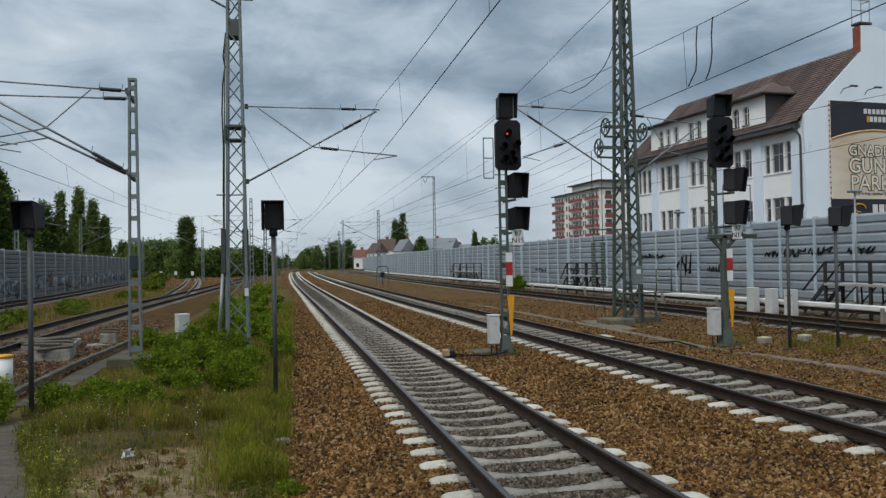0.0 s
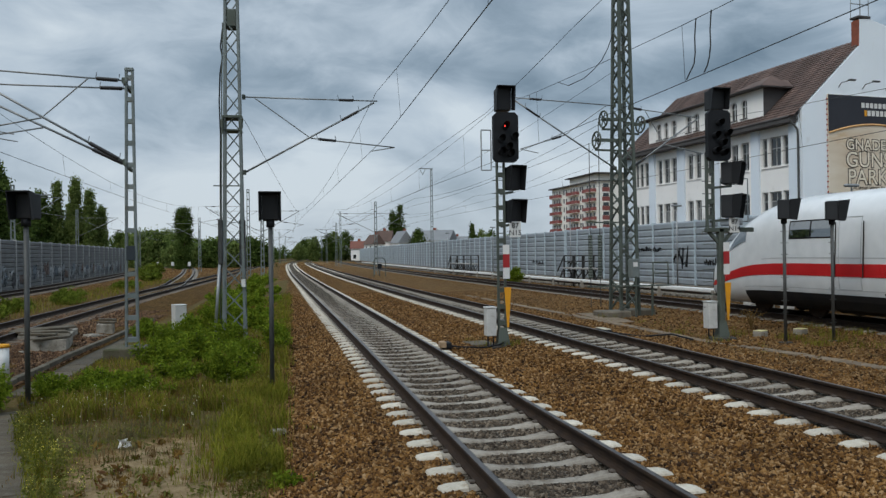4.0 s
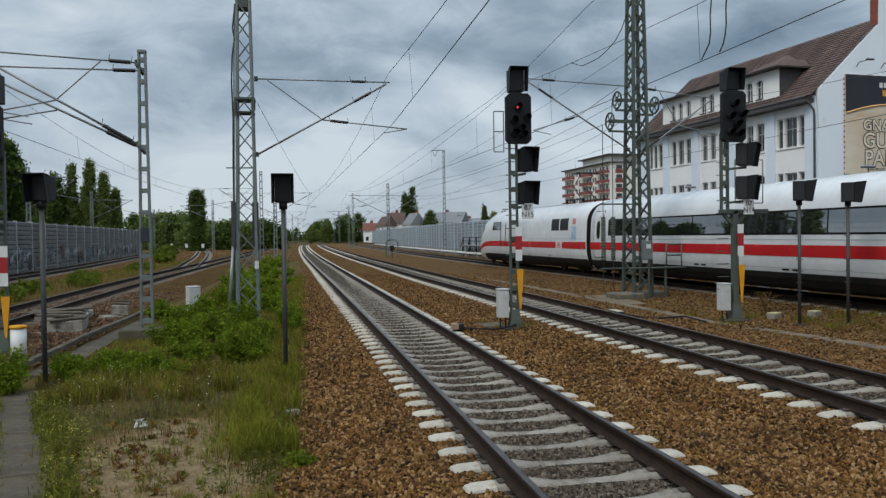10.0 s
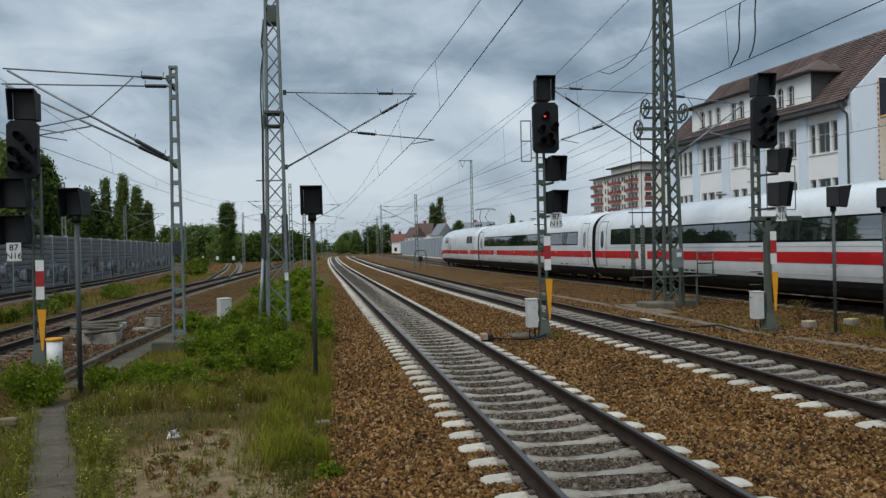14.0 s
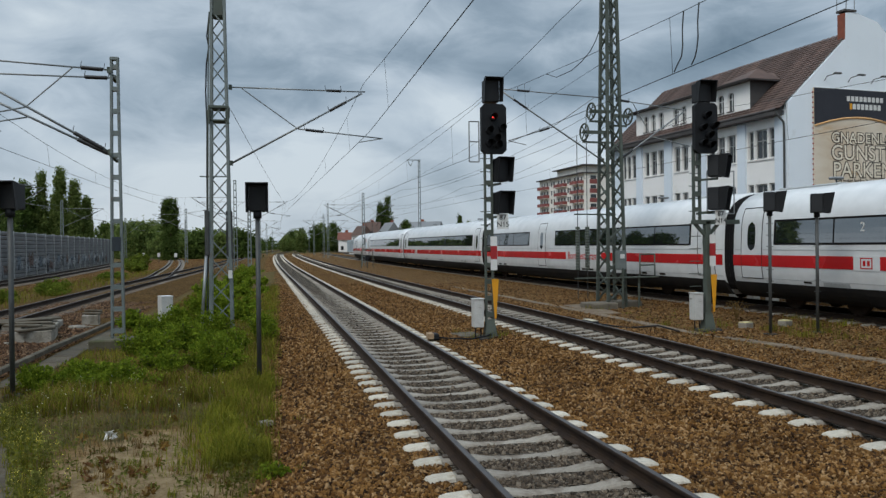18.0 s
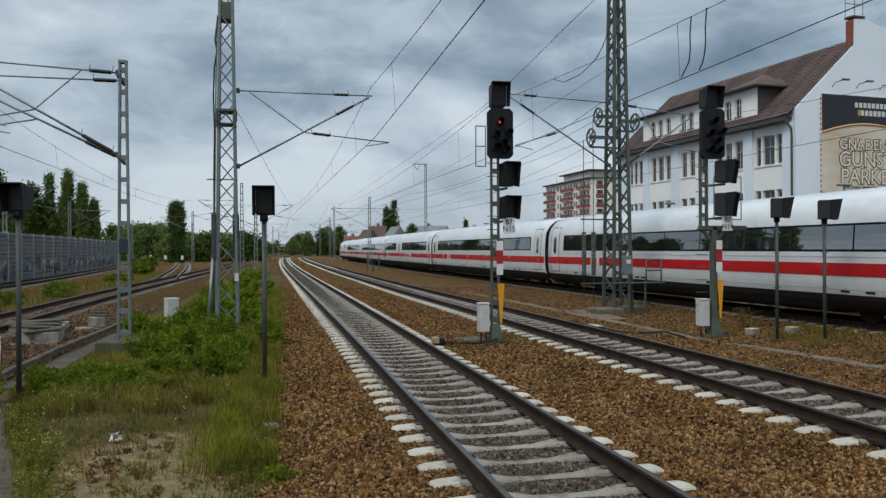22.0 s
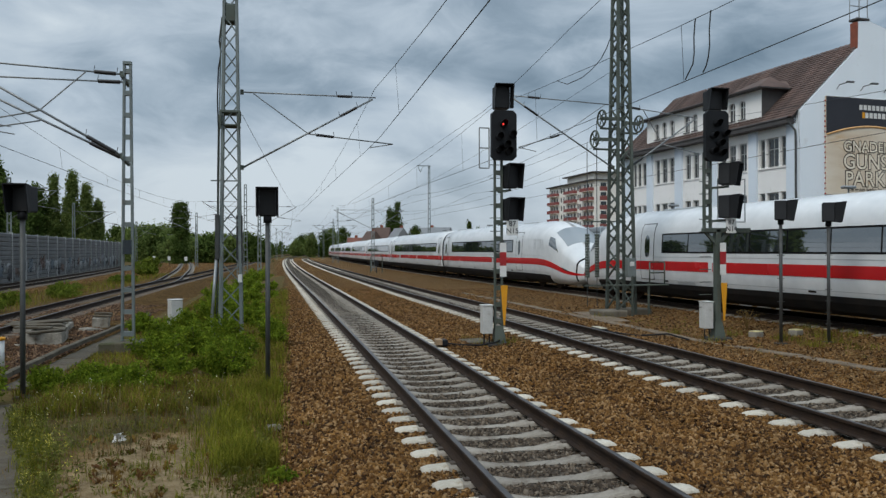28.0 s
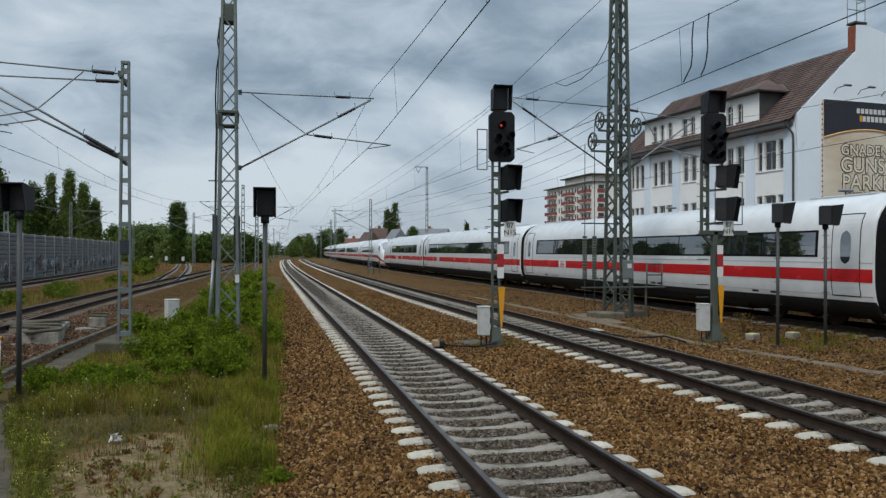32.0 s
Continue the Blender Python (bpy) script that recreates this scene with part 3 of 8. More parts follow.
def rail_mesh(tab, side, y0, y1, z0):
    body, head = MB(), MB()
    ys, y = [], y0
    while y < y1:
        ys.append(y)
        y += 1.0 if -5 < y < 60 else 2.5 if y < 160 else 8.0
    ys.append(y1)
    rings, tops = [], []
    for y in ys:
        a = radians(heading(tab, y))
        c = on(tab, y, side, z0)
        rings.append([c + Vector((px * math.cos(a), px * math.sin(a), pz)) for px, pz in RAIL_PROF])
        tops.append([c + Vector((px * math.cos(a), px * math.sin(a), pz)) for px, pz in ((-0.031, -0.003), (-0.024, 0.001), (0.024, 0.001), (0.031, -0.003))])
    body.loft(rings, smooth=False)
    head.loft(tops, closed=False, smooth=True)
    return flip(body), head


def sleeper_mesh():
    """Pre-stressed concrete sleeper with raised rail seats and a sunk middle."""
    rings = []
    for x, top, w, wb in ((-1.22, -0.245, 0.15, 0.26), (-1.19, -0.205, 0.19, 0.28), (-1.12, -0.186, 0.19, 0.30), (-0.92, -0.172, 0.17, 0.30), (-0.55, -0.172, 0.17, 0.30), (-0.32, -0.212, 0.15, 0.24), (0.0, -0.222, 0.15, 0.22),
                          (0.32, -0.212, 0.15, 0.24), (0.55, -0.172, 0.17, 0.30), (0.92, -0.172, 0.17, 0.30), (1.20, -0.184, 0.19, 0.30), (1.29, -0.205, 0.19, 0.28), (1.32, -0.245, 0.15, 0.26)):
        rings.append([(x, -wb / 2, -0.33), (x, -w / 2 - 0.015, top - 0.02), (x, -w / 2 + 0.01, top), (x, w / 2 - 0.01, top), (x, w / 2 + 0.015, top - 0.02), (x, wb / 2, -0.33)])
    mb = MB()
    mb.loft(rings, smooth=False)
    return flip(mb)


SLEEPER = sleeper_mesh().data("sleeper", M_SLEEPER)
SLEEPER.materials.append(M_SLEEPERMID)
for pg in SLEEPER.polygons:
    if abs(pg.center.x) < 0.74:
        pg.material_index = 1


def clip_boxes(mb, c, a):
    for s in (-0.7525, 0.7525):
        for k in (-1, 1):
            p = c + Vector((math.cos(a), math.sin(a), 0)) * (s + k * 0.105)
            m = Matrix.Translation(p) @ Matrix.Rotation(a, 4, "Z")
            mb.box(-0.032, 0.032, -0.045, 0.045, -0.176, -0.145, 0.010, m)


MID_SLEEPER = sleeper_mesh().data("mid_sleeper", M_MIDSLEEPER)
OLD_SLEEPER = sleeper_mesh().data("old_sleeper", M_OLDSLEEPER)


def track(name, tab, y0, y1, z0, phase, singles, clips, label, sleeper=None):
    sleeper = sleeper or SLEEPER
    t = thing(name, Matrix(), label, "railway track", "tracks", "structure")
    for side in (-0.7525, 0.7525):
        body, head = rail_mesh(tab, side, y0, y1, z0)
        r = part("rail", body, M_RAIL, t)
        part("running_surface", head, M_RAILTOP, r, "worn bright running surface")
    y, rest, cl = phase, MB(), MB()
    while y > y0 + 0.62:
        y -= 0.62
    while y < min(y1, 330):
        a = radians(heading(tab, y))
        m = Matrix.Translation(on(tab, y, 0, z0)) @ Matrix.Rotation(a, 4, "Z")
        if singles[0] < y < singles[1]:
            jit = Matrix.Translation((random.uniform(-0.012, 0.012), random.uniform(-0.012, 0.012), 0)) @ Matrix.Rotation(random.uniform(-0.006, 0.006), 4, "Z")
            part("sleeper", sleeper, None, t, m=m @ jit)
        elif y < 220:
            rest.add([v.co for v in SLEEPER.vertices], [tuple(p.vertices) for p in SLEEPER.polygons], m)
        if clips[0] < y < clips[1]:
            clip_boxes(cl, on(tab, y, 0, z0), a)
        y += 0.62
    if rest.v:
        part("sleeper_row", rest, sleeper.materials[0], t, "far concrete sleepers", "stuff")
    if cl.v:
        part("rail_fastening", cl, M_CLIP, t, "rusty rail clips", "stuff")
    return t


track("track_1", LINE1, -30, 690, 0.0, 10.17, (3, 110), (4, 34), "railway track with rusty rails on pale concrete sleepers")
track("track_2", LINE2, -30, 690, 0.0, 10.17, (4, 90), (5, 30), "railway track with rusty rails on pale concrete sleepers")
track("track_3", LINE3, -450, 690, 0.0, 10.0, (12, 70), (15, 40), "railway track with rusty rails on stained concrete sleepers", MID_SLEEPER)
track("track_4", LINE0, -30, 690, 0.0, 10.0, (14, 60), (16, 34), "older railway track on dark sleepers between weeds", OLD_SLEEPER)
track("track_5", LINEB, 52, 255, 0.0, 52.3, (53, 110), (0, 0), "branching railway track curving away on stained sleepers", MID_SLEEPER)
track("track_6", LINEW, -30, 255, 0.05, 10.0, (0, 0), (0, 0), "railway track on dark sleepers beside a grey barrier", OLD_SLEEPER)


# ---- loose stones of the ballast near the platform end ----
def stone_cloud(name, pts, sizes, mat, label, parent=None):
    n = len(pts)
    rng = np.random.default_rng(5)
    cube = np.array([(x, y, z) for z in (-1, 1) for y in (-1, 1) for x in (-1, 1)], float) * np.array((0.58, 0.58, 0.5))
    V = cube[None] * (1 + rng.uniform(-0.6, 0.4, (n, 8, 3)))
    V *= np.stack([rng.uniform(0.95, 1.75, n), rng.uniform(0.65, 1.1, n), rng.uniform(0.38, 0.8, n)], 1)[:, None, :]
    q = rng.normal(size=(n, 4))
    q /= np.linalg.norm(q, axis=1)[:, None]
    w, x, y, z = q.T
    R = np.stack([np.stack([1 - 2 * (y * y + z * z), 2 * (x * y - z * w), 2 * (x * z + y * w)], 1),
                  np.stack([2 * (x * y + z * w), 1 - 2 * (x * x + z * z), 2 * (y * z - x * w)], 1),
                  np.stack([2 * (x * z - y * w), 2 * (y * z + x * w), 1 - 2 * (x * x + y * y)], 1)], 1)
    V = np.einsum("nij,nkj->nki", R, V) * sizes[:, None, None] + pts[:, None, :]
    quads = np.array([(0, 2, 3, 1), (4, 5, 7, 6), (0, 1, 5, 4), (2, 6, 7, 3), (0, 4, 6, 2), (1, 3, 7, 5)])
    F = (quads[None] + 8 * np.arange(n)[:, None, None]).reshape(-1)
    me = bpy.data.meshes.new(name)
    me.vertices.add(8 * n)
    me.vertices.foreach_set("co", V.reshape(-1))
    me.loops.add(len(F))
    me.loops.foreach_set("vertex_index", F)
    me.polygons.add(6 * n)
    me.polygons.foreach_set("loop_start", np.arange(6 * n) * 4)
    me.materials.append(mat)
    me.update(calc_edges=True)
    ob = new(name, me)
    return tagged(ob, label, "ballast", kind="stuff")


def spread_stones():
    rng = random.Random(11)
    brown, grey = [], []
    for k in range(520000):
        y = 5.0 + 43.0 * rng.random() ** 1.5
        x = rng.uniform(-1.0, 16.0)
        dist = math.hypot(x, y)
        if dist < 6.5 or rng.random() > min(1.0, (8.0 / dist) ** 0.9) or abs(math.degrees(math.atan2(x, y)) - 9.5) > 36:
            continue
        if x < grass_edge(y) + 0.35 * rng.random() ** 2:
            continue
        d1, d2 = x - along(LINE1, y), x - along(LINE2, y)
        d = d1 if abs(d1) < abs(d2) else d2
        if d2 > 2.6 and rng.random() > 0.28:
            continue
        if abs(abs(d) - 0.7525) < 0.115:
            continue
        inner = -1.23 < d < 1.33
        if inner:
            ph = (y - (10.17 if d is d1 else 10.17) + 0.31) % 0.62 - 0.31
            if abs(ph) < 0.135:
                continue
        s = rng.uniform(0.028, 0.055)
        z = ground_z(x, y) + s * rng.uniform(0.02, 0.34)
        if abs(d) < 1.5:
            z -= 0.02 * smooth01(1.5 - abs(d), 0.0, 0.25)
        if inner:
            z = -0.232 + s * rng.uniform(-0.25, 0.2)
        (grey if abs(d) < 0.72 else brown).append((x, y, z, s * 0.80))
    yard = []
    for k in range(60000):
        x, y = rng.uniform(-10.0, -5.28), 15.0 + 22.0 * rng.random() ** 1.4
        if abs(abs(x - along(LINE0, y)) - 0.7525) < 0.12 or rng.random() > (16.0 / y) ** 1.2 or noise.noise((x * 0.8, y * 0.5, 3.0)) < -0.3:
            continue
        s = rng.uniform(0.03, 0.06)
        yard.append((x, y, ground_z(x, y) + s * rng.uniform(0.0, 0.3), s * 0.85))
    for lst, mat, nm, lab in ((yard, M_STONEDARK, "ballast_stones_yard", "dark reddish crushed stone of the yard"), (brown, M_STONE, "ballast_stones", "rust-brown crushed stone ballast"), (grey, M_STONEGREY, "ballast_stones_inner", "greyish crushed stone between the rails")):
        a = np.array(lst)
        stone_cloud(nm, a[:, :3], a[:, 3], mat, lab)


spread_stones()


# ---- the express train ----
HALF = [(1.02, 0.30), (1.22, 0.42), (1.36, 0.62), (1.455, 0.90), (1.50, 1.20), (1.51, 1.45), (1.508, 1.75), (1.503, 2.05), (1.485, 2.40), (1.46, 2.75), (1.41, 3.00), (1.30, 3.22), (1.12, 3.45), (0.86, 3.63), (0.56, 3.75), (0.25, 3.81), (0.0, 3.82)]
LEN_POWER, LEN_MID, LEN_CAB = 22.04, 26.88, 26.79
NOSE_TOP = [(0.0, 1.02), (0.1, 1.36), (0.35, 1.64), (0.8, 2.0), (1.5, 2.5), (2.2, 3.02), (2.9, 3.42), (3.6, 3.66), (4.6, 3.79), (5.6, 3.82), (6.4, 3.82)]
NOSE_WIDE = [(0.0, 0.22), (0.1, 0.42), (0.35, 0.60), (0.8, 0.745), (1.5, 0.87), (2.4, 0.95), (3.4, 0.99), (4.4, 1.0), (6.4, 1.0)]
NOSE_LOW = [(0.0, 0.80), (0.15, 0.55), (0.5, 0.40), (1.2, 0.30), (6.4, 0.30)]


def curve_at(tab, u):
    if u >= tab[-1][0]:
        return tab[-1][1]
    for (a, p), (b, q) in zip(tab, tab[1:]):
        if u <= b:
            t = (u - a) / (b - a)
            return p + (q - p) * t
    return tab[-1][1]


def half_at(z):
    for (w0, z0), (w1, z1) in zip(HALF, HALF[1:]):
        if z <= z1:
            t = max(0.0, (z - z0) / (z1 - z0))
            return w0 + (w1 - w0) * t
    return 0.0


def skin(side, u, z, off=0.0):
    """A point on the car's side: u metres from its front end (nose cars) and a height z on the full section."""
    zt, zb, k = curve_at(NOSE_TOP, u), curve_at(NOSE_LOW, u), curve_at(NOSE_WIDE, u)
    zz = zb + (z - 0.30) * (zt - zb) / (3.82 - 0.30)
    n = Vector((half_at(z + 0.05) - half_at(z - 0.05), 0.1)).normalized()
    return (side * (half_at(z) * k + off * n.y), zz - off * n.x)


def shell(mb, length, u0, u1, z0, z1, off, nose, sides=(-1, 1), step=1.2):
    """A thin raised panel that lies on the side between two stations and two heights, with its edges."""
    for side in sides:
        nu = max(1, int((u1 - u0) / (0.1 if nose and u0 < 6.4 else step)))
        nz = max(2, int((z1 - z0) / 0.12))
        rows = []
        for i in range(nu + 1):
            u = u0 + (u1 - u0) * i / nu
            uu = u if nose else 99.0
            y = length / 2 - u
            out = [skin(side, uu, z0 + (z1 - z0) * j / nz, off) for j in range(nz + 1)]
            inn = [skin(side, uu, z, -0.01) for z in (z0, z1)]
            ring = [(inn[0][0], y, inn[0][1])] + [(x, y, z) for x, z in out] + [(inn[1][0], y, inn[1][1])]
            rows.append(ring if side < 0 else ring[::-1])
        mb.loft(rows, closed=False, smooth=False)
        for r in (rows[0], rows[-1]):
            mb.add(r, [tuple(range(len(r)))])
    return mb


def body_mesh(length, nose, zmin=0.78):
    mb = MB()
    st = ([0.0, 0.05, 0.12, 0.22, 0.35, 0.55, 0.8, 1.1, 1.45, 1.85, 2.3, 2.8, 3.3, 3.8, 4.4, 5.0, 5.6, 6.4] if nose else [0.25, 0.32])
    st += list(np.linspace(st[-1] + 1, length - 0.35, 8)) + [length - 0.28]
    rings = []
    for k, u in enumerate(st):
        uu = u if nose else 99.0
        edge = (not nose and k == 0) or k == len(st) - 1
        zs = [q[1] for q in HALF]
        pts = []
        for s in (-1, 1):
            seq = zs if s < 0 else zs[::-1]
            for z in seq:
                x, zz = skin(s, uu, z, -0.05 if edge else 0.0)
                pts.append((x, length / 2 - u, zz))
        rings.append(pts)
    mb.loft(rings, smooth=True)
    return flip(mb)


def oval(mb, side, length, u, z, ru, rz, off, nose):
    """A tall rounded pane that follows the curve of the side."""
    rows = []
    for j in range(13):
        t = -1 + 2 * j / 12
        half = ru * (1 - abs(t) ** 3.2) ** 0.42 if abs(t) < 1 else 0.02
        row = []
        for i in range(5):
            uu = u + half * (-1 + 2 * i / 4)
            x, zz = skin(side, uu if nose else 99.0, z + t * rz, off)
            row.append((x, length / 2 - uu, zz))
        rows.append(row if side > 0 else row[::-1])
    mb.loft(rows, closed=False, smooth=True)


def quad_patch(mb, side, length, corners, off, n=6):
    """A pane over four corners (u, z) that follows the nose."""
    rows = []
    for j in range(n + 1):
        t = j / n
        row = []
        for i in range(n + 1):
            k = i / n
            uz = [(corners[0][c] * (1 - k) + corners[1][c] * k) * (1 - t) + (corners[3][c] * (1 - k) + corners[2][c] * k) * t for c in (0, 1)]
            x, zz = skin(side, uz[0], uz[1], off)
            row.append((x, length / 2 - uz[0], zz))
        rows.append(row if side > 0 else row[::-1])
    mb.loft(rows, closed=False, smooth=True)


def frame_lines(mb, length, u0, u1, z0, z1, w, off, nose, sides=(-1, 1)):
    """The dark joint round a door leaf."""
    for a, b, c, d in ((u0, u0 + w, z0, z1), (u1 - w, u1, z0, z1), (u0, u1, z0, z0 + w), (u0, u1, z1 - w, z1)):
        shell(mb, length, a, b, c, d, off, nose, sides)


def spart(name, L, u0, u1, z0, z1, off, nose, mat, parent, label=""):
    """The same panel on both sides, each a part of its own."""
    return [part(name, shell(MB(), L, u0, u1, z0, z1, off, nose, (s,)), mat, parent, label) for s in (-1, 1)]


def bogie(parent, y):
    b = part("bogie_frame", flip(bogie_frame()), M_SKIRT, parent, "dark bogie frame", m=pose(0, y, 0))
    for dy in (-1.3, 1.3):
        mb = MB()
        mb.tube((-0.85, 0, 0.46), (0.85, 0, 0.46), 0.085, 10)
        for s in (-1, 1):
            mb.tube((s * 0.70, 0, 0.46), (s * 0.82, 0, 0.46), 0.46, 24)
            mb.tube((s * 0.80, 0, 0.46), (s * 0.835, 0, 0.46), 0.30, 18)
        part("wheelset", mb, M_RAIL, b, "steel wheelset", m=pose(0, dy, 0))


def bogie_frame():
    mb = MB()
    for s in (-1, 1):
        mb.box(s * 1.0 - 0.1, s * 1.0 + 0.1, -1.75, 1.75, 0.50, 0.70, 0.03)
        for dy in (-1.3, 1.3):
            mb.box(s * 1.02 - 0.13, s * 1.02 + 0.13, dy - 0.2, dy + 0.2, 0.30, 0.60, 0.03)
        mb.tube((s * 1.05, 0.5, 0.45), (s * 1.05, 0.5, 0.95), 0.11, 10)
        mb.tube((s * 1.05, -0.5, 0.45), (s * 1.05, -0.5, 0.95), 0.11, 10)
    mb.box(-1.0, 1.0, -0.25, 0.25, 0.50, 0.75, 0.03)
    return mb


def under_boxes(length, nose, rng):
    """Closed underfloor fairing between the bogies, in dark panels."""
    mb = MB()
    lo, hi = -length / 2 + 5.9, length / 2 - (6.9 if nose else 5.9)
    rings = []
    for y in (lo, lo + 0.05, hi - 0.05, hi):
        k = 0.97 if y in (lo, hi) else 1.0
        rings.append([(x * k, y, z) for x, z in ((-1.0, 0.24), (-1.25, 0.36), (-1.405, 0.62), (-1.46, 0.80), (1.46, 0.80), (1.405, 0.62), (1.25, 0.36), (1.0, 0.24))])
    mb.loft(rings, smooth=False)
    return flip(mb)


def bellows(parent, y):
    """Rubber gangway ring that closes the gap between two cars."""
    mb = MB()
    rings = []
    for k in range(9):
        yy = y - 0.28 + 0.56 * k / 8
        off = -0.10 if k % 2 else -0.055
        pts = []
        for s in (-1, 1):
            for z in ([q[1] for q in HALF] if s < 0 else [q[1] for q in HALF][::-1]):
                x, zz = skin(s, 99.0, max(z, 0.45), off)
                pts.append((x, yy, zz))
        rings.append(pts)
    mb.loft(rings, smooth=False)
    part("gangway_bellows", flip(mb), M_BELLOWS, parent, "black rubber gangway bellows")


def lettering(parent, text, m, size, mat, name="lettering", label=""):
    cu = bpy.data.curves.new(name, "FONT")
    cu.body, cu.size, cu.extrude = text, size, 0.004
    cu.align_x, cu.align_y = "CENTER", "CENTER"
    tmp = bpy.data.objects.new("tmp", cu)
    me = bpy.data.meshes.new_from_object(tmp)
    bpy.data.objects.remove(tmp)
    me.name = name
    me.materials.clear()
    me.materials.append(mat)
    return part(name, me, None, parent, label, m=m)


def emblem(parent, length, u, z, nose, size=0.42):
    """A small red-outlined square mark that breaks the red band."""
    gaps = spart("band_gap", length, u - 0.45, u + 0.45, 1.30, 1.70, 0.018, nose, M_TRAIN, parent)
    for s, gap in zip((-1, 1), gaps):
        mb = MB()
        for w0, w1, z0, z1 in ((-size / 2, size / 2, z - 0.15, z - 0.12), (-size / 2, size / 2, z + 0.12, z + 0.15), (-size / 2, -size / 2 + 0.035, z - 0.15, z + 0.15), (size / 2 - 0.035, size / 2, z - 0.15, z + 0.15),
                               (-0.12, -0.03, z - 0.07, z + 0.07), (0.03, 0.12, z - 0.07, z + 0.07)):
            shell(mb, length, u + w0, u + w1, z0, z1, 0.023, nose, (s,))
        part("emblem", mb, M_TRAINRED, gap, "small red square mark")


def door(parent, length, u, nose):
    """A plug door with an oval window and its dark joint, on each side."""
    for s in (-1, 1):
        d = part("door", shell(MB(), length, u - 0.50, u + 0.50, 0.95, 3.18, 0.012, nose, (s,)), M_TRAIN, parent)
        mb = MB()
        frame_lines(mb, length, u - 0.53, u + 0.53, 0.92, 3.21, 0.022, 0.014, nose, (s,))
        part("door_joint", mb, M_SKIRT, d)
        mb = MB()
        oval(mb, s, length, u, 2.28, 0.20, 0.46, 0.016, nose)
        part("door_window", mb, M_GLASS, d, "tall oval door window")
        part("door_band", shell(MB(), length, u - 0.50, u + 0.50, 1.32, 1.68, 0.018, nose, (s,)), M_TRAINRED, d)
        part("step", shell(MB(), length, u - 0.42, u + 0.42, 0.66, 0.76, 0.012, nose, (s,)), M_SKIRT, d)


def windows(parent, length, u0, u1, nose, bays, z0=2.06, z1=2.72):
    step = (u1 - u0) / bays
    for s in (-1, 1):
        w = part("window_band", shell(MB(), length, u0 - 0.07, u1 + 0.07, z0 - 0.06, z1 + 0.06, 0.006, nose, (s,)), M_BELLOWS, parent, "dark window band")
        for i in range(bays):
            part("pane", shell(MB(), length, u0 + i * step + 0.03, u0 + (i + 1) * step - 0.03, z0, z1, 0.012, nose, (s,)), M_GLASS, w)


def red_band(parent, length, nose, u0, u1):
    spart("red_band", length, u0, u1, 1.32, 1.68, 0.012, nose, M_TRAINRED, parent)
    spart("grey_line", length, max(u0, 4.0 if nose else u0), u1, 1.83, 1.86, 0.005, nose, M_GREYLINE, parent)
    spart("sill_line", length, max(u0, 3.0 if nose else u0), u1, 0.93, 0.95, 0.005, nose, M_GREYLINE, parent)


def roof_fairings(parent, length, spots):
    for y, l, w in spots:
        part("roof_fairing", MB().box(-w * 0.62, w * 0.62, y - l / 2, y + l / 2, 3.60, 3.835, 0.03), M_GREYLINE, parent)


def car_base(name, length, nose, label):
    c = thing(name, Matrix(), label, "train car", "express train")
    part("body", body_mesh(length, nose), M_TRAIN, c)
    part("underfloor_fairing", under_boxes(length, nose, random), M_SKIRT, c, "dark grey underfloor fairing")
    bogie(c, -length / 2 + 3.7)
    bogie(c, length / 2 - (4.4 if nose else 3.7))
    # the sides end below in a dark strip, blackened for the shade there
    spart("sill_skirt", length, 0.24 if not nose else 3.0, length - 0.26, 0.32, 0.80, 0.024, nose, M_SKIRT, c)
    return c


def mid_car():
    L = LEN_MID
    c = car_base("passenger_car", L, False, "white high-speed passenger car with red band and dark windows")
    red_band(c, L, False, 0.3, L - 0.3)
    door(c, L, 1.25, False)
    door(c, L, L - 1.25, False)
    windows(c, L, 2.4, L - 2.4, False, 9)
    emblem(c, L, 6.05, 1.5, False)
    lettering(c, "2", Matrix.Translation((-1.495, L / 2 - 5.9, 2.47)) @ pose(0, 0, 0, 90, 0, -90), 0.36, M_WHITE, "class_number", "white figure on the pane")
    bellows(c, L / 2)
    roof_fairings(c, L, ((L / 2 - 2.6, 2.6, 0.8), (-L / 2 + 2.6, 2.6, 0.8)))
    for u in (3.6, 9.8, 10.3, 15.0, 15.5, 21.5, 22.4):
        spart("vent", L, u, u + 0.32, 0.86, 0.92, 0.008, False, M_SKIRT, c)
    spart("service_flap", L, 4.4, 5.4, 0.80, 0.92, 0.008, False, M_GREYLINE, c)
    return c


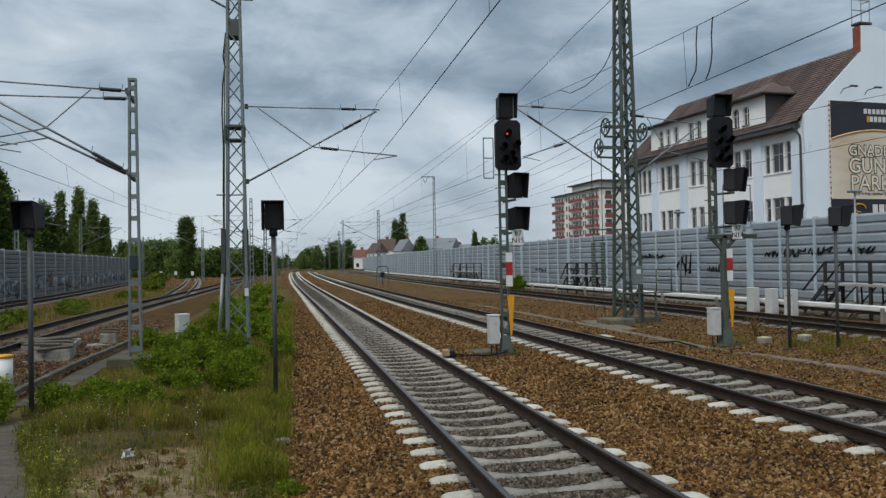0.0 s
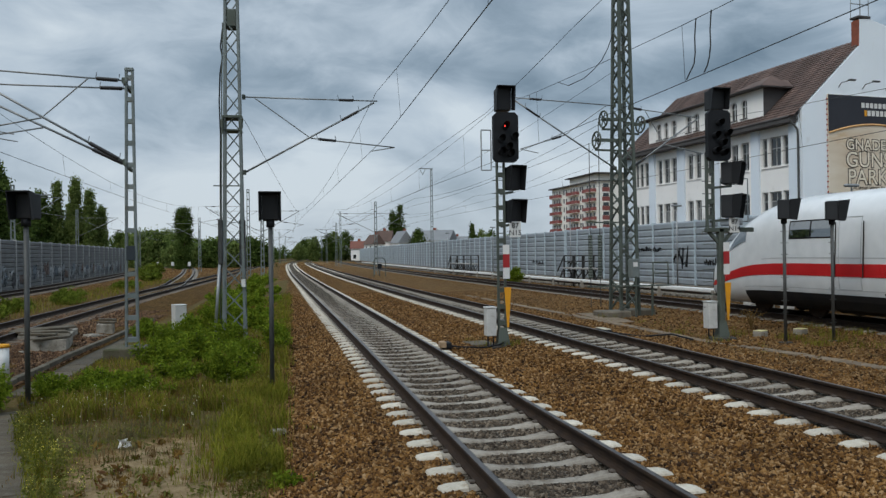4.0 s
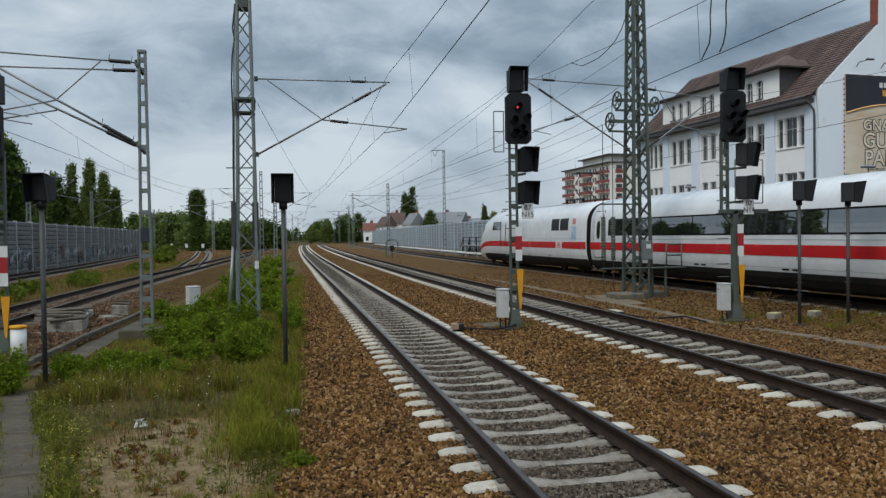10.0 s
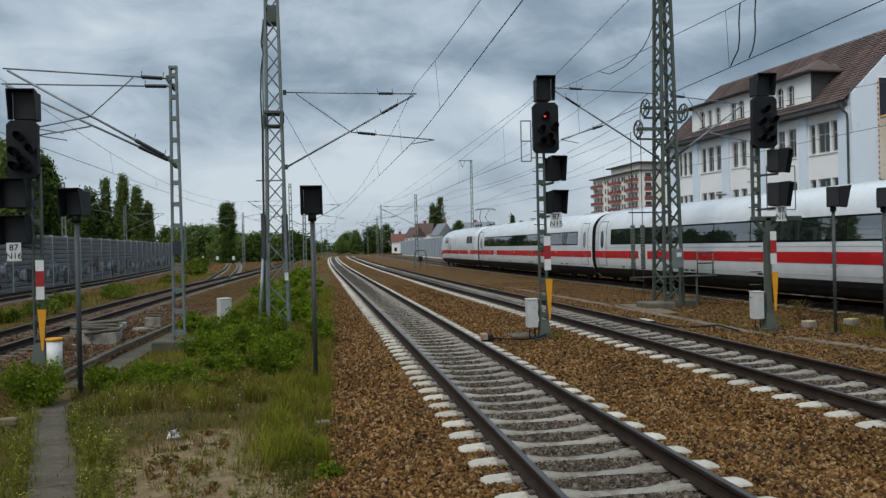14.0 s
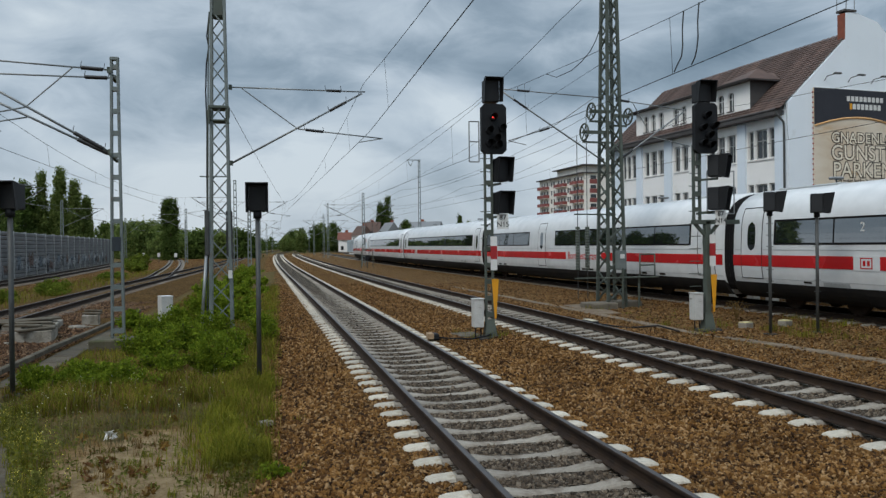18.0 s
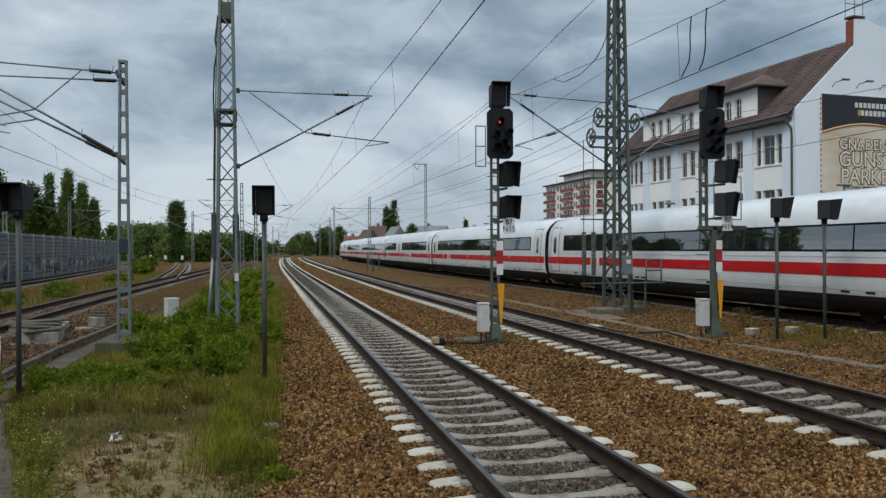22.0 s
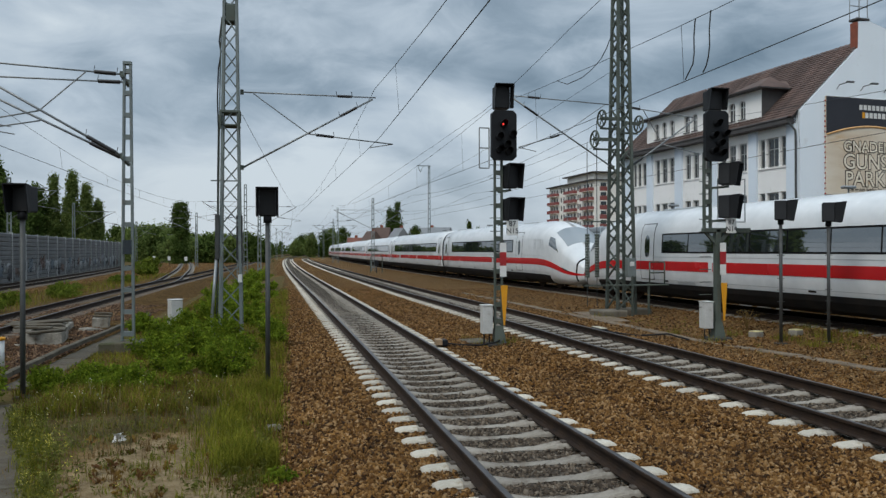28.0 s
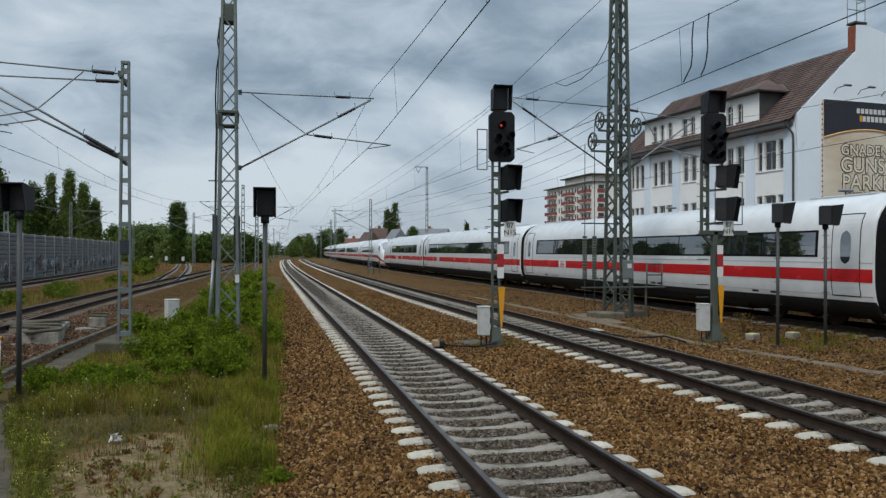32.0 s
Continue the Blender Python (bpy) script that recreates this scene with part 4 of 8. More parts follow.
def dining_car():
    """A short window, a door in the middle, then a long run of windows beside the word."""
    L = LEN_MID
    c = car_base("dining_car", L, False, "white high-speed dining car with a red word in its band")
    red_band(c, L, False, 0.3, L - 0.3)
    door(c, L, 10.35, False)
    door(c, L, L - 1.25, False)
    windows(c, L, 0.95, 8.45, False, 3)
    windows(c, L, 12.2, 24.6, False, 5)
    spart("band_gap", L, 2.4, 3.05, 1.30, 1.70, 0.018, False, M_TRAIN, c)
    bellows(c, L / 2)
    roof_fairings(c, L, ((L / 2 - 2.6, 2.6, 0.8), (-L / 2 + 2.6, 2.6, 0.8)))
    for u in (3.2, 4.1, 14.6, 15.3, 16.1, 21.0, 22.4):
        spart("vent", L, u, u + 0.42, 0.84, 0.92, 0.008, False, M_SKIRT, c)
    spart("service_flap", L, 11.0, 12.0, 0.80, 0.92, 0.008, False, M_GREYLINE, c)
    spart("name_gap", L, 13.6, 17.45, 1.28, 1.72, 0.018, False, M_TRAIN, c)
    lettering(c, "BordRestaurant", Matrix.Translation((-1.535, L / 2 - 15.5, 1.5)) @ pose(0, 0, 0, 90, 0, -90), 0.52, M_TRAINRED, "dining_car_word", "red word on the white band")
    return c


def cab_glass(parent, L):
    """Wrap-round windscreen, side cab panes."""
    mb = MB()
    rows = []
    for i in range(8):
        u = 1.55 + (2.85 - 1.55) * i / 7
        row = []
        for j in range(13):
            a = -1 + 2 * j / 12
            zz = 3.82 - 0.36 * abs(a) ** 2.2
            x, z = skin(1 if a >= 0 else -1, u, zz, 0.012)
            row.append((x if j != 6 else 0.0, L / 2 - u, z))
        rows.append(row)
    mb.loft(rows, closed=False, smooth=True)
    part("windscreen", mb, M_SCREEN, parent, "sloping windscreen with the mirrored sky put into its pale colour")
    for s in (-1, 1):
        mb = MB()
        quad_patch(mb, s, L, ((1.95, 2.66), (3.1, 2.60), (3.1, 3.12), (2.6, 3.22)), 0.014)
        part("cab_side_window", mb, M_GLASS, parent, "small slanted cab side window")
        mb = MB()
        quad_patch(mb, s, L, ((0.95, 1.60), (1.5, 1.62), (1.5, 1.78), (1.05, 1.72)), 0.018)
        part("headlight", mb, M_BLACKIN, parent, "dark unlit headlight slit")
    # dark strips: nose flap edge, with the coupling-gap shadow painted in
    part("nose_joint", shell(MB(), L, 0.42, 0.50, 0.55, 3.7, 0.012, True, (-1,)), M_SKIRT, parent, "dark band for the nose flap edge and the shadow at the coupling gap")
    part("nose_joint", shell(MB(), L, 0.42, 0.50, 0.55, 3.7, 0.012, True, (1,)), M_SKIRT, parent, "dark band for the nose flap edge and the shadow at the coupling gap")
    mb = MB()
    mb.tube((0, L / 2 - 0.15, 0.95), (0, L / 2 + 0.22, 0.95), 0.17, 12)
    mb.box(-0.16, 0.16, L / 2 + 0.18, L / 2 + 0.30, 0.80, 1.10, 0.03)
    part("coupler", mb, M_SKIRT, parent, "front coupler")


def power_car():
    L = LEN_POWER
    c = car_base("power_car", L, True, "white streamlined power car with red band and pointed nose")
    red_band(c, L, True, 0.12, L - 0.3)
    cab_glass(c, L)
    for s in (-1, 1):
        w = part("cab_window", shell(MB(), L, 5.3, 7.2, 2.42, 2.98, 0.008, True, (s,)), M_BELLOWS, c, "dark cab side window")
        for a, b in ((5.35, 6.22), (6.28, 7.15)):
            part("pane", shell(MB(), L, a, b, 2.46, 2.94, 0.012, True, (s,)), M_GLASS, w)
    for a, b in ((16.9, 18.05), (18.23, 19.4)):
        spart("louvre", L, a, b, 2.30, 2.95, 0.008, True, M_BLACKIN, c, "dark square ventilation grille")
    for s in (-1, 1):
        mb = MB()
        frame_lines(mb, L, 7.4, 8.25, 0.95, 3.0, 0.02, 0.008, True, (s,))
        part("cab_door", mb, M_GREYLINE, c)
        for u in (7.3, 8.35):
            x, z = skin(s, u, 2.85, 0.05)
            x2, z2 = skin(s, u, 1.3, 0.05)
            part("grab_rail", MB().tube((x, L / 2 - u, z), (x2, L / 2 - u, z2), 0.018, 6), M_SKIRT, c)
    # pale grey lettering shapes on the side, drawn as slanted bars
    for u0, du, z0, z1 in ((9.9, 0.22, 1.92, 2.92), (10.55, 0.85, 2.74, 2.92), (10.5, 0.25, 2.10, 2.74), (10.55, 0.85, 1.92, 2.10), (11.8, 0.22, 1.92, 2.92), (12.02, 0.6, 2.74, 2.92), (12.02, 0.5, 2.34, 2.5), (12.02, 0.6, 1.92, 2.10)):
        spart("side_mark", L, u0, u0 + du, z0, z1, 0.006, True, M_PALEGREY, c, "pale grey mark shape on the side")
    emblem(c, L, 18.1, 1.5, True)
    spart("red_mark", L, 19.98, 20.42, 2.62, 2.92, 0.008, True, pbr("mark_pale_red", (0.55, 0.16, 0.15), (0.5, 0.2, 0.2), 5, 0.4), c)
    spart("poster_sticker", L, 19.9, 20.5, 1.80, 2.5, 0.008, True, pbr("sticker_blue", (0.10, 0.30, 0.55), (0.55, 0.60, 0.62), 2.2, 0.35, dirt=(0.75, 0.62, 0.2), dirt_at=0.68), c, "small blue and white picture sticker")
    for u in (9.0, 12.8, 16.3):
        for du in (0.0, 0.16, 0.32):
            spart("vent", L, u + du, u + du + 0.06, 0.84, 0.90, 0.008, True, M_SKIRT, c)
    bellows(c, -L / 2)
    roof_fairings(c, L, ((-2.0, 7.0, 0.75),))
    # raised current collector on the rear of the roof
    mb = MB()
    y0 = -L / 2 + 3.2
    for s in (-0.45, 0.45):
        mb.tube((s, y0, 4.0), (s * 0.6, y0 + 1.5, 4.75), 0.03, 6)
        mb.tube((s * 0.6, y0 + 1.5, 4.75), (s * 0.9, y0 + 0.15, 5.42), 0.022, 6)
    part("pantograph", mb, M_BLACK, c, "raised dark current collector")
    mb = MB()
    for yy in (y0 - 0.1, y0 + 0.35):
        mb.tube((-0.75, yy, 5.44), (0.75, yy, 5.44), 0.025, 6)
        mb.tube((0.75, yy, 5.44), (0.95, yy, 5.28), 0.02, 6)
        mb.tube((-0.75, yy, 5.44), (-0.95, yy, 5.28), 0.02, 6)
    part("contact_strip", mb, M_BLACK, c)
    mb = MB()
    for s in (-0.6, 0.6):
        for yy in (y0 - 0.6, y0 + 0.6, y0 + 1.7):
            mb.lathe([(0.05, 3.8), (0.1, 3.84), (0.05, 3.88), (0.1, 3.92), (0.05, 3.96), (0.05, 4.0)], 10, pose(s, yy, 0))
    for s in (-0.6, 0.6):
        mb.beam((s, y0 - 0.8, 4.0), (s, y0 + 1.9, 4.0), 0.06)
    part("pantograph_base", mb, M_BLACK, c)
    return c


def cab_car():
    L = LEN_CAB
    c = car_base("control_car", L, True, "white control car with pointed nose, red band and dark windows")
    red_band(c, L, True, 0.12, L - 0.3)
    cab_glass(c, L)
    door(c, L, 7.75, True)
    door(c, L, L - 1.25, True)
    windows(c, L, 8.95, L - 3.1, True, 8)
    emblem(c, L, 12.6, 1.5, True)
    bellows(c, -L / 2)
    roof_fairings(c, L, ((-L / 2 + 2.6, 2.6, 0.8), (L / 2 - 8.5, 2.4, 0.8)))
    for u0, du, z0, z1 in ((3.9, 0.14, 2.2, 2.8), (4.38, 0.32, 2.68, 2.8), (4.22, 0.16, 2.2, 2.8), (4.38, 0.32, 2.2, 2.32), (4.95, 0.14, 2.2, 2.8), (5.09, 0.28, 2.68, 2.8), (5.09, 0.22, 2.44, 2.56), (5.09, 0.28, 2.2, 2.32)):
        spart("side_mark", L, u0, u0 + du, z0, z1, 0.006, True, M_PALEGREY, c, "pale grey mark shape on the side")
    for u in (9.0, 12.4, 12.9, 17.2, 21.5):
        spart("vent", L, u, u + 0.32, 0.86, 0.92, 0.008, True, M_SKIRT, c)
    spart("service_flap", L, 10.0, 11.2, 0.80, 0.92, 0.008, True, M_GREYLINE, c)
    return c


TRAIN = []  # car, metres from the train's front to its middle, faces backwards
MODELS = {"P": power_car(), "M": mid_car(), "D": dining_car(), "C": cab_car()}
LENGTHS = {"P": LEN_POWER, "M": LEN_MID, "D": LEN_MID, "C": LEN_CAB}
at = 0.0
for unit, order in enumerate(("PMMDMMMC", "CMMMMMMP")):
    for q in order:
        src = MODELS[q]
        car = src if not any(t[0] is src for t in TRAIN) else copy_thing(src, Matrix())
        TRAIN.append((car, at + LENGTHS[q] / 2, (q == "C" and unit == 0) or (q == "P" and unit == 1)))
        at += LENGTHS[q]


def front_at(t):
    """Metres of track 3 passed by the train's front at t seconds."""
    u = (t - 16) / 16
    return 107.637162 + 147.594312 * u ** 1 + 54.580799 * u ** 2 + -2.064549 * u ** 3 + -1.956208 * u ** 4 + 2.902830 * u ** 5


# track 3 by its length, zero where y is zero
ARC = [(-460.0, 0.0)]
for k in range(1, 2301):
    y = -460.0 + k * 0.5
    ARC.append((y, ARC[-1][1] + math.hypot(along(LINE3, y) - along(LINE3, y - 0.5), 0.5)))
ARC_Y = np.array([a[0] for a in ARC])
ARC_S = np.array([a[1] for a in ARC]) - float(np.interp(0.0, ARC_Y, [a[1] for a in ARC]))


def car_pose(s, length, back):
    """A car with its middle s metres along the track, its bogies on the rails."""
    a, b = float(np.interp(s - length / 2 + 3.7, ARC_S, ARC_Y)), float(np.interp(s + length / 2 - 3.7, ARC_S, ARC_Y))
    p, q = on(LINE3, a), on(LINE3, b)
    ang = math.degrees(math.atan2(p.x - q.x, q.y - p.y))
    mid_p = (p + q) / 2
    return pose(mid_p.x, mid_p.y, 0.0, 0, 0, ang + (180 if back else 0))


# ---- signals and posts ----
GZ = -0.32


M_CASE = pbr("box_case_grey_black", (0.020, 0.022, 0.025), (0.026, 0.028, 0.031), 3, 0.6, 0, 0.05, 60, spec=0.25)


def hood_box(parent, name, w, h, m, label="", fl=0.26):
    """A black display box: a closed case behind, a flaring hood in front, a dark screen inside."""
    case = MB()
    case.box(-w / 2 + 0.02, w / 2 - 0.02, 0.0, 0.30, -h / 2, h / 2, 0.02)
    ob = part(name, case, M_CASE, parent, label, m=m)
    hood = MB()
    t = 0.02
    a, b = w / 2, w / 2 + 0.03
    for s in (-1, 1):
        hood.add([(s * a, 0.0, -h / 2), (s * b, -fl * 0.62, -h / 2 - 0.02), (s * b, -fl, h / 2 + 0.02), (s * a, 0.0, h / 2),
                  (s * (a - t), 0.0, -h / 2), (s * (b - t), -fl * 0.62, -h / 2 - 0.02), (s * (b - t), -fl, h / 2 + 0.02), (s * (a - t), 0.0, h / 2)],
                 [(0, 1, 2, 3), (7, 6, 5, 4), (0, 4, 5, 1), (1, 5, 6, 2), (2, 6, 7, 3)])
    hood.add([(-b, -fl, h / 2 + 0.02), (b, -fl, h / 2 + 0.02), (a, 0, h / 2), (-a, 0, h / 2), (-b, -fl, h / 2), (b, -fl, h / 2), (a, 0, h / 2 - t), (-a, 0, h / 2 - t)],
             [(0, 1, 2, 3), (7, 6, 5, 4), (0, 4, 5, 1), (1, 5, 6, 2), (2, 6, 7, 3), (3, 7, 4, 0)])
    part("hood", flip(hood), M_BLACK, ob)
    part("screen", MB().box(-w / 2 + 0.03, w / 2 - 0.03, -0.02, -0.004, -h / 2 + 0.02, h / 2 - 0.02), M_BLACKIN, ob, "dark unlit screen")
    return ob


def lamp_hood(mb, x, z, r=0.085, l=0.26):
    """A tubular sun hood, longer above than below."""
    n = 14
    V = []
    for k in range(n):
        t = 2 * math.pi * k / n
        c, s = math.cos(t), math.sin(t)
        V += [(x + c * r, 0, z + s * r), (x + c * r * 1.04, -l * (0.35 + 0.65 * (s + 1) / 2), z + s * r * 1.04)]
    F = [(2 * k, 2 * k + 1, (2 * k + 3) % (2 * n), (2 * k + 2) % (2 * n)) for k in range(n)]
    mb.add(V, F, None, True)


def slotted_post(parent, x, z0, z1, w=0.18, mat=None, d=0.12):
    mat = mat or M_MASTDARK
    for s in (-1, 1):
        mb = MB().box(x + s * w / 2 - 0.022, x + s * w / 2 + 0.022, -d / 2, d / 2, z0, z1, 0.006)
        part("channel", mb, mat, parent)
    z = z0 + 0.3
    while z < z1 - 0.1:
        part("batten", MB().box(x - w / 2 + 0.02, x + w / 2 - 0.02, -d / 2 + 0.01, d / 2 - 0.01, z - 0.06, z + 0.06), mat, parent)
        z += 0.42


def light_signal(x, y, plate, head, top, boxes, post_x, plate_at, label, bracket=None, lit=True, cab=-0.31, low=0.0, cage=None):
    s = thing("light_signal", pose(x, y, GZ), label, "railway signal", "signals")
    foot = MB().box(-0.30, 0.32, -0.24, 0.24, -0.2, 0.09, 0.03)
    part("foundation", foot, M_FOOTING, s)
    wedge = MB()
    wedge.add([(-0.15, -0.16, 0.06), (0.17, -0.16, 0.06), (0.17, 0.16, 0.06), (-0.15, 0.16, 0.06), (-0.10, -0.08, 0.52), (0.10, -0.08, 0.52), (0.10, 0.08, 0.52), (-0.10, 0.08, 0.52)],
              [(3, 2, 1, 0), (4, 5, 6, 7), (0, 1, 5, 4), (1, 2, 6, 5), (2, 3, 7, 6), (3, 0, 4, 7)])
    part("post_foot", wedge, M_MASTDARK, s)
    if bracket:
        part("lower_post", MB().box(-0.075, 0.075, -0.09, 0.09, 0.4, bracket, 0.015), M_MASTDARK, s)
        arm = MB()
        arm.box(-0.42, 0.95, -0.09, 0.09, bracket - 0.1, bracket + 0.02, 0.01)
        arm.beam((0.0, 0, bracket - 0.45), (-0.35, 0, bracket - 0.08), 0.08)
        arm.beam((0.0, 0, bracket - 0.45), (0.35, 0, bracket - 0.08), 0.08)
        part("bracket", arm, M_MASTDARK, s)
        slotted_post(s, post_x, bracket, head[2] + 0.25)
    else:
        slotted_post(s, post_x, 0.35, head[2] + 0.25)
    x0, x1, z0, z1 = head
    w, cx, cz = x1 - x0, (x0 + x1) / 2, (z0 + z1) / 2
    c = 0.09
    poly = [(x0 + c, z0), (x1 - c, z0), (x1, z0 + c), (x1, z1 - c), (x1 - c, z1), (x0 + c, z1), (x0, z1 - c), (x0, z0 + c)]
    hd = part("signal_head", flip(MB().prism(poly, 0.16, pose(0, -0.24, 0))), M_BLACK, s, "black signal head with round hooded lamps")
    spots = ((cx - 0.03, z1 - 0.35), (cx - 0.14, z1 - 0.68), (cx + 0.20, z1 - 0.62), (cx + 0.05, z1 - 0.88), (cx - 0.14, z0 + 0.26), (cx + 0.10, z0 + 0.22))
    for k, (lx, lz) in enumerate(spots):
        mb = MB()
        lamp_hood(mb, lx, lz)
        h = part("lamp_hood", mb, M_BLACK, hd, m=pose(0, -0.24, 0))
        lens = MB().tube((lx, -0.252, lz), (lx, -0.240, lz), 0.068, 14)
        part("lens", lens, M_BLACKIN, hd)
    if lit:
        part("lit_lens", MB().tube((spots[0][0], -0.262, spots[0][1]), (spots[0][0], -0.255, spots[0][1]), 0.022, 14), M_REDLAMP, hd, "glowing red lamp")
    hood_box(s, "top_indicator", top[1] - top[0], top[3] - top[2], pose((top[0] + top[1]) / 2, -0.1, (top[2] + top[3]) / 2), "black indicator box with hood")
    for b in boxes:
        hood_box(s, "indicator_box", b[1] - b[0], b[3] - b[2], pose((b[0] + b[1]) / 2, -0.12, (b[2] + b[3]) / 2, 0, 0, 48 if bracket else 14 if post_x < b[0] else -8), "black indicator box with hood")
        zc = b[2] - 0.04
        part("box_bracket", MB().beam((post_x, 0, zc - 0.06), ((b[0] + b[1]) / 2, 0.05, zc), 0.07, 0.06), M_MASTDARK, s)
    px, pz = plate_at
    pl = part("name_plate", MB().box(px - 0.15, px + 0.15, -0.19, -0.17, pz - 0.2, pz + 0.2, 0.004), M_WHITE, s, "white signal name plate")
    for dz, txt in ((0.09, plate[0]), (-0.09, plate[1])):
        lettering(pl, txt, pose(px, -0.194, pz + dz, 90, 0, 0), 0.19, M_BLACK, "plate_text")
    for k, (za, zb, mt) in enumerate(((1.78, 2.06, M_WHITE), (2.06, 2.40, M_RED), (2.40, 2.64, M_WHITE))):
        part("mast_board", MB().box(0.0, 0.17, -0.16, -0.145, za - low, zb - low), mt, s)
    tri = flip(MB().prism([(0.02, 1.56 - low), (0.2, 1.56 - low), (0.13, 0.55 - low * 0.6), (0.09, 0.55 - low * 0.6)], 0.02, pose(0, -0.17, 0)))
    part("yellow_board", tri, M_YELLOW, s, "long orange-yellow tapered board")
    if cab is not None:
      cb = part("cabinet", MB().box(cab - 0.13, cab + 0.13, -0.12, 0.18, 0.33, 1.04, 0.015), M_BOXGREY, s, "pale grey switch cabinet")
      part("cabinet_lid", MB().box(cab - 0.145, cab + 0.145, -0.135, 0.195, 1.04, 1.065, 0.005), M_BOXGREY, cb)
      for dx in (-0.07, 0.07):
        part("cable", MB().line([(cab + dx, 0, 0.34), (cab + dx, 0, 0.1), (cab + dx * 1.4, 0.02, -0.05)], 0.018, 6), M_BLACK, cb)
    if cage:
        mb = MB()
        a, b, c0, c1 = cage
        for p, q in (((a, 0.3, c0), (b, 0.3, c0)), ((b, 0.3, c0), (b, 0.3, c1)), ((b, 0.3, c1), (a, 0.3, c1)), ((a, 0.3, (c0 + c1) / 2), (b, 0.3, (c0 + c1) / 2)), ((a, 0.3, c0), (a, 0.3, c1))):
            mb.tube(p, q, 0.016, 6)
        part("service_cage", mb, M_STEEL, s, "thin tubular service cage")
    rungs = MB()
    z = 0.9
    while z < head[2]:
        rungs.tube((post_x - 0.2, 0.05, z), (post_x + 0.14, 0.05, z), 0.011, 5)
        z += 0.34
    part("climbing_rungs", rungs, M_MASTDARK, s)
    return s


light_signal(5.19, 19.39, ("87", "N15"), (-0.225, 0.425, 4.735, 5.995), (-0.12, 0.31, 6.07, 6.64), ((0.15, 0.53, 4.04, 4.63), (0.16, 0.54, 3.21, 3.77)), 0.0, (0.32, 3.03), "tall railway light signal showing red, on a slotted green post", cage=(-0.42, -0.16, 4.58, 5.62))
light_signal(11.32, 19.42, ("87", "N14"), (-0.45, 0.21, 4.83, 6.18), (-0.33, 0.13, 6.22, 6.75), ((0.09, 0.65, 4.21, 4.79), (0.09, 0.65, 3.31, 3.92)), -0.29, (0.31, 3.10), "tall railway light signal on a bracketed post", bracket=3.02, lit=False, cab=-0.31, cage=(0.2, 1.02, 3.22, 4.4))
light_signal(-6.5, 18.24, ("87", "N16"), (-0.5, 0.13, 4.12, 5.37), (-0.42, 0.10, 5.40, 6.02), ((-0.67, -0.08, 3.48, 4.10), (-0.67, -0.08, 2.70, 3.30)), 0.0, (-0.42, 2.53), "dark railway light signal on a slotted green post", low=0.3, cab=None, lit=False)


def box_post(x, y, zc, w, h, turn, label, rungs):
    p = thing("indicator_post", pose(x, y, GZ), label, "indicator post", "indicator posts")
    part("post", MB().tube((0, 0, -0.05), (0, 0, zc - GZ - h / 2 - 0.05), 0.042, 12), M_POST, p)
    part("collar", MB().tube((0, 0, zc - GZ - h / 2 - 0.12), (0, 0, zc - GZ - h / 2), 0.075, 12), M_BLACK, p)
    part("foot", MB().box(-0.13, 0.13, -0.13, 0.13, -0.06, 0.03, 0.01), M_FOOTING, p)
    hood_box(p, "indicator_box", w, h, pose(0.14 if rungs else 0, -0.06, zc - GZ, 0, 0, turn), "black display box with a hood", 0.27 if rungs else 0.26)
    if rungs:
        mb = MB()
        for k in range(9):
            mb.tube((-0.1, 0, 0.5 + 0.3 * k), (0.1, 0, 0.5 + 0.3 * k), 0.009, 5)
        part("rung", mb, M_POST, p)


box_post(-0.42, 14.3, 2.99, 0.33, 0.48, 0, "dark indicator post with a black hooded box among weeds", False)
box_post(-4.42, 14.2, 3.01, 0.32, 0.44, -8, "dark indicator post with a black hooded box beside the path", False)
box_post(12.50, 18.34, 3.15, 0.50, 0.50, 56, "dark indicator post with a black box turned aside", True)
box_post(13.86, 18.29, 3.11, 0.50, 0.50, 56, "dark indicator post with a black box turned aside", True)


# ---- masts of the overhead line ----
def lattice_mast(name, x, y, h, w0, w1, panel, label, mat, leg=0.07, bar=0.035, turn=0.0, z0=GZ):
    m = thing(name, pose(x, y, z0, 0, 0, turn), label, "catenary mast", "catenary masts")

    def at_h(z):
        return (w0 + (w1 - w0) * z / h) / 2

    for sx in (-1, 1):
        for sy in (-1, 1):
            part("leg", MB().beam((sx * at_h(0), sy * at_h(0), 0.0), (sx * at_h(h), sy * at_h(h), h), leg), mat, m)
    for face in range(4):
        z, k = 0.25, 0
        r = Matrix.Rotation(face * math.pi / 2, 3, "Z")
        while z < h - 0.1:
            zz = min(z + panel * (0.55 + 0.45 * at_h(z) / at_h(0)), h)
            a, b = (1, -1) if k % 2 else (-1, 1)
            part("lacing_bar", MB().beam(r @ Vector((a * at_h(z), -at_h(z), z)), r @ Vector((b * at_h(zz), -at_h(zz), zz)), bar), mat, m)
            z, k = zz, k + 1
    return m


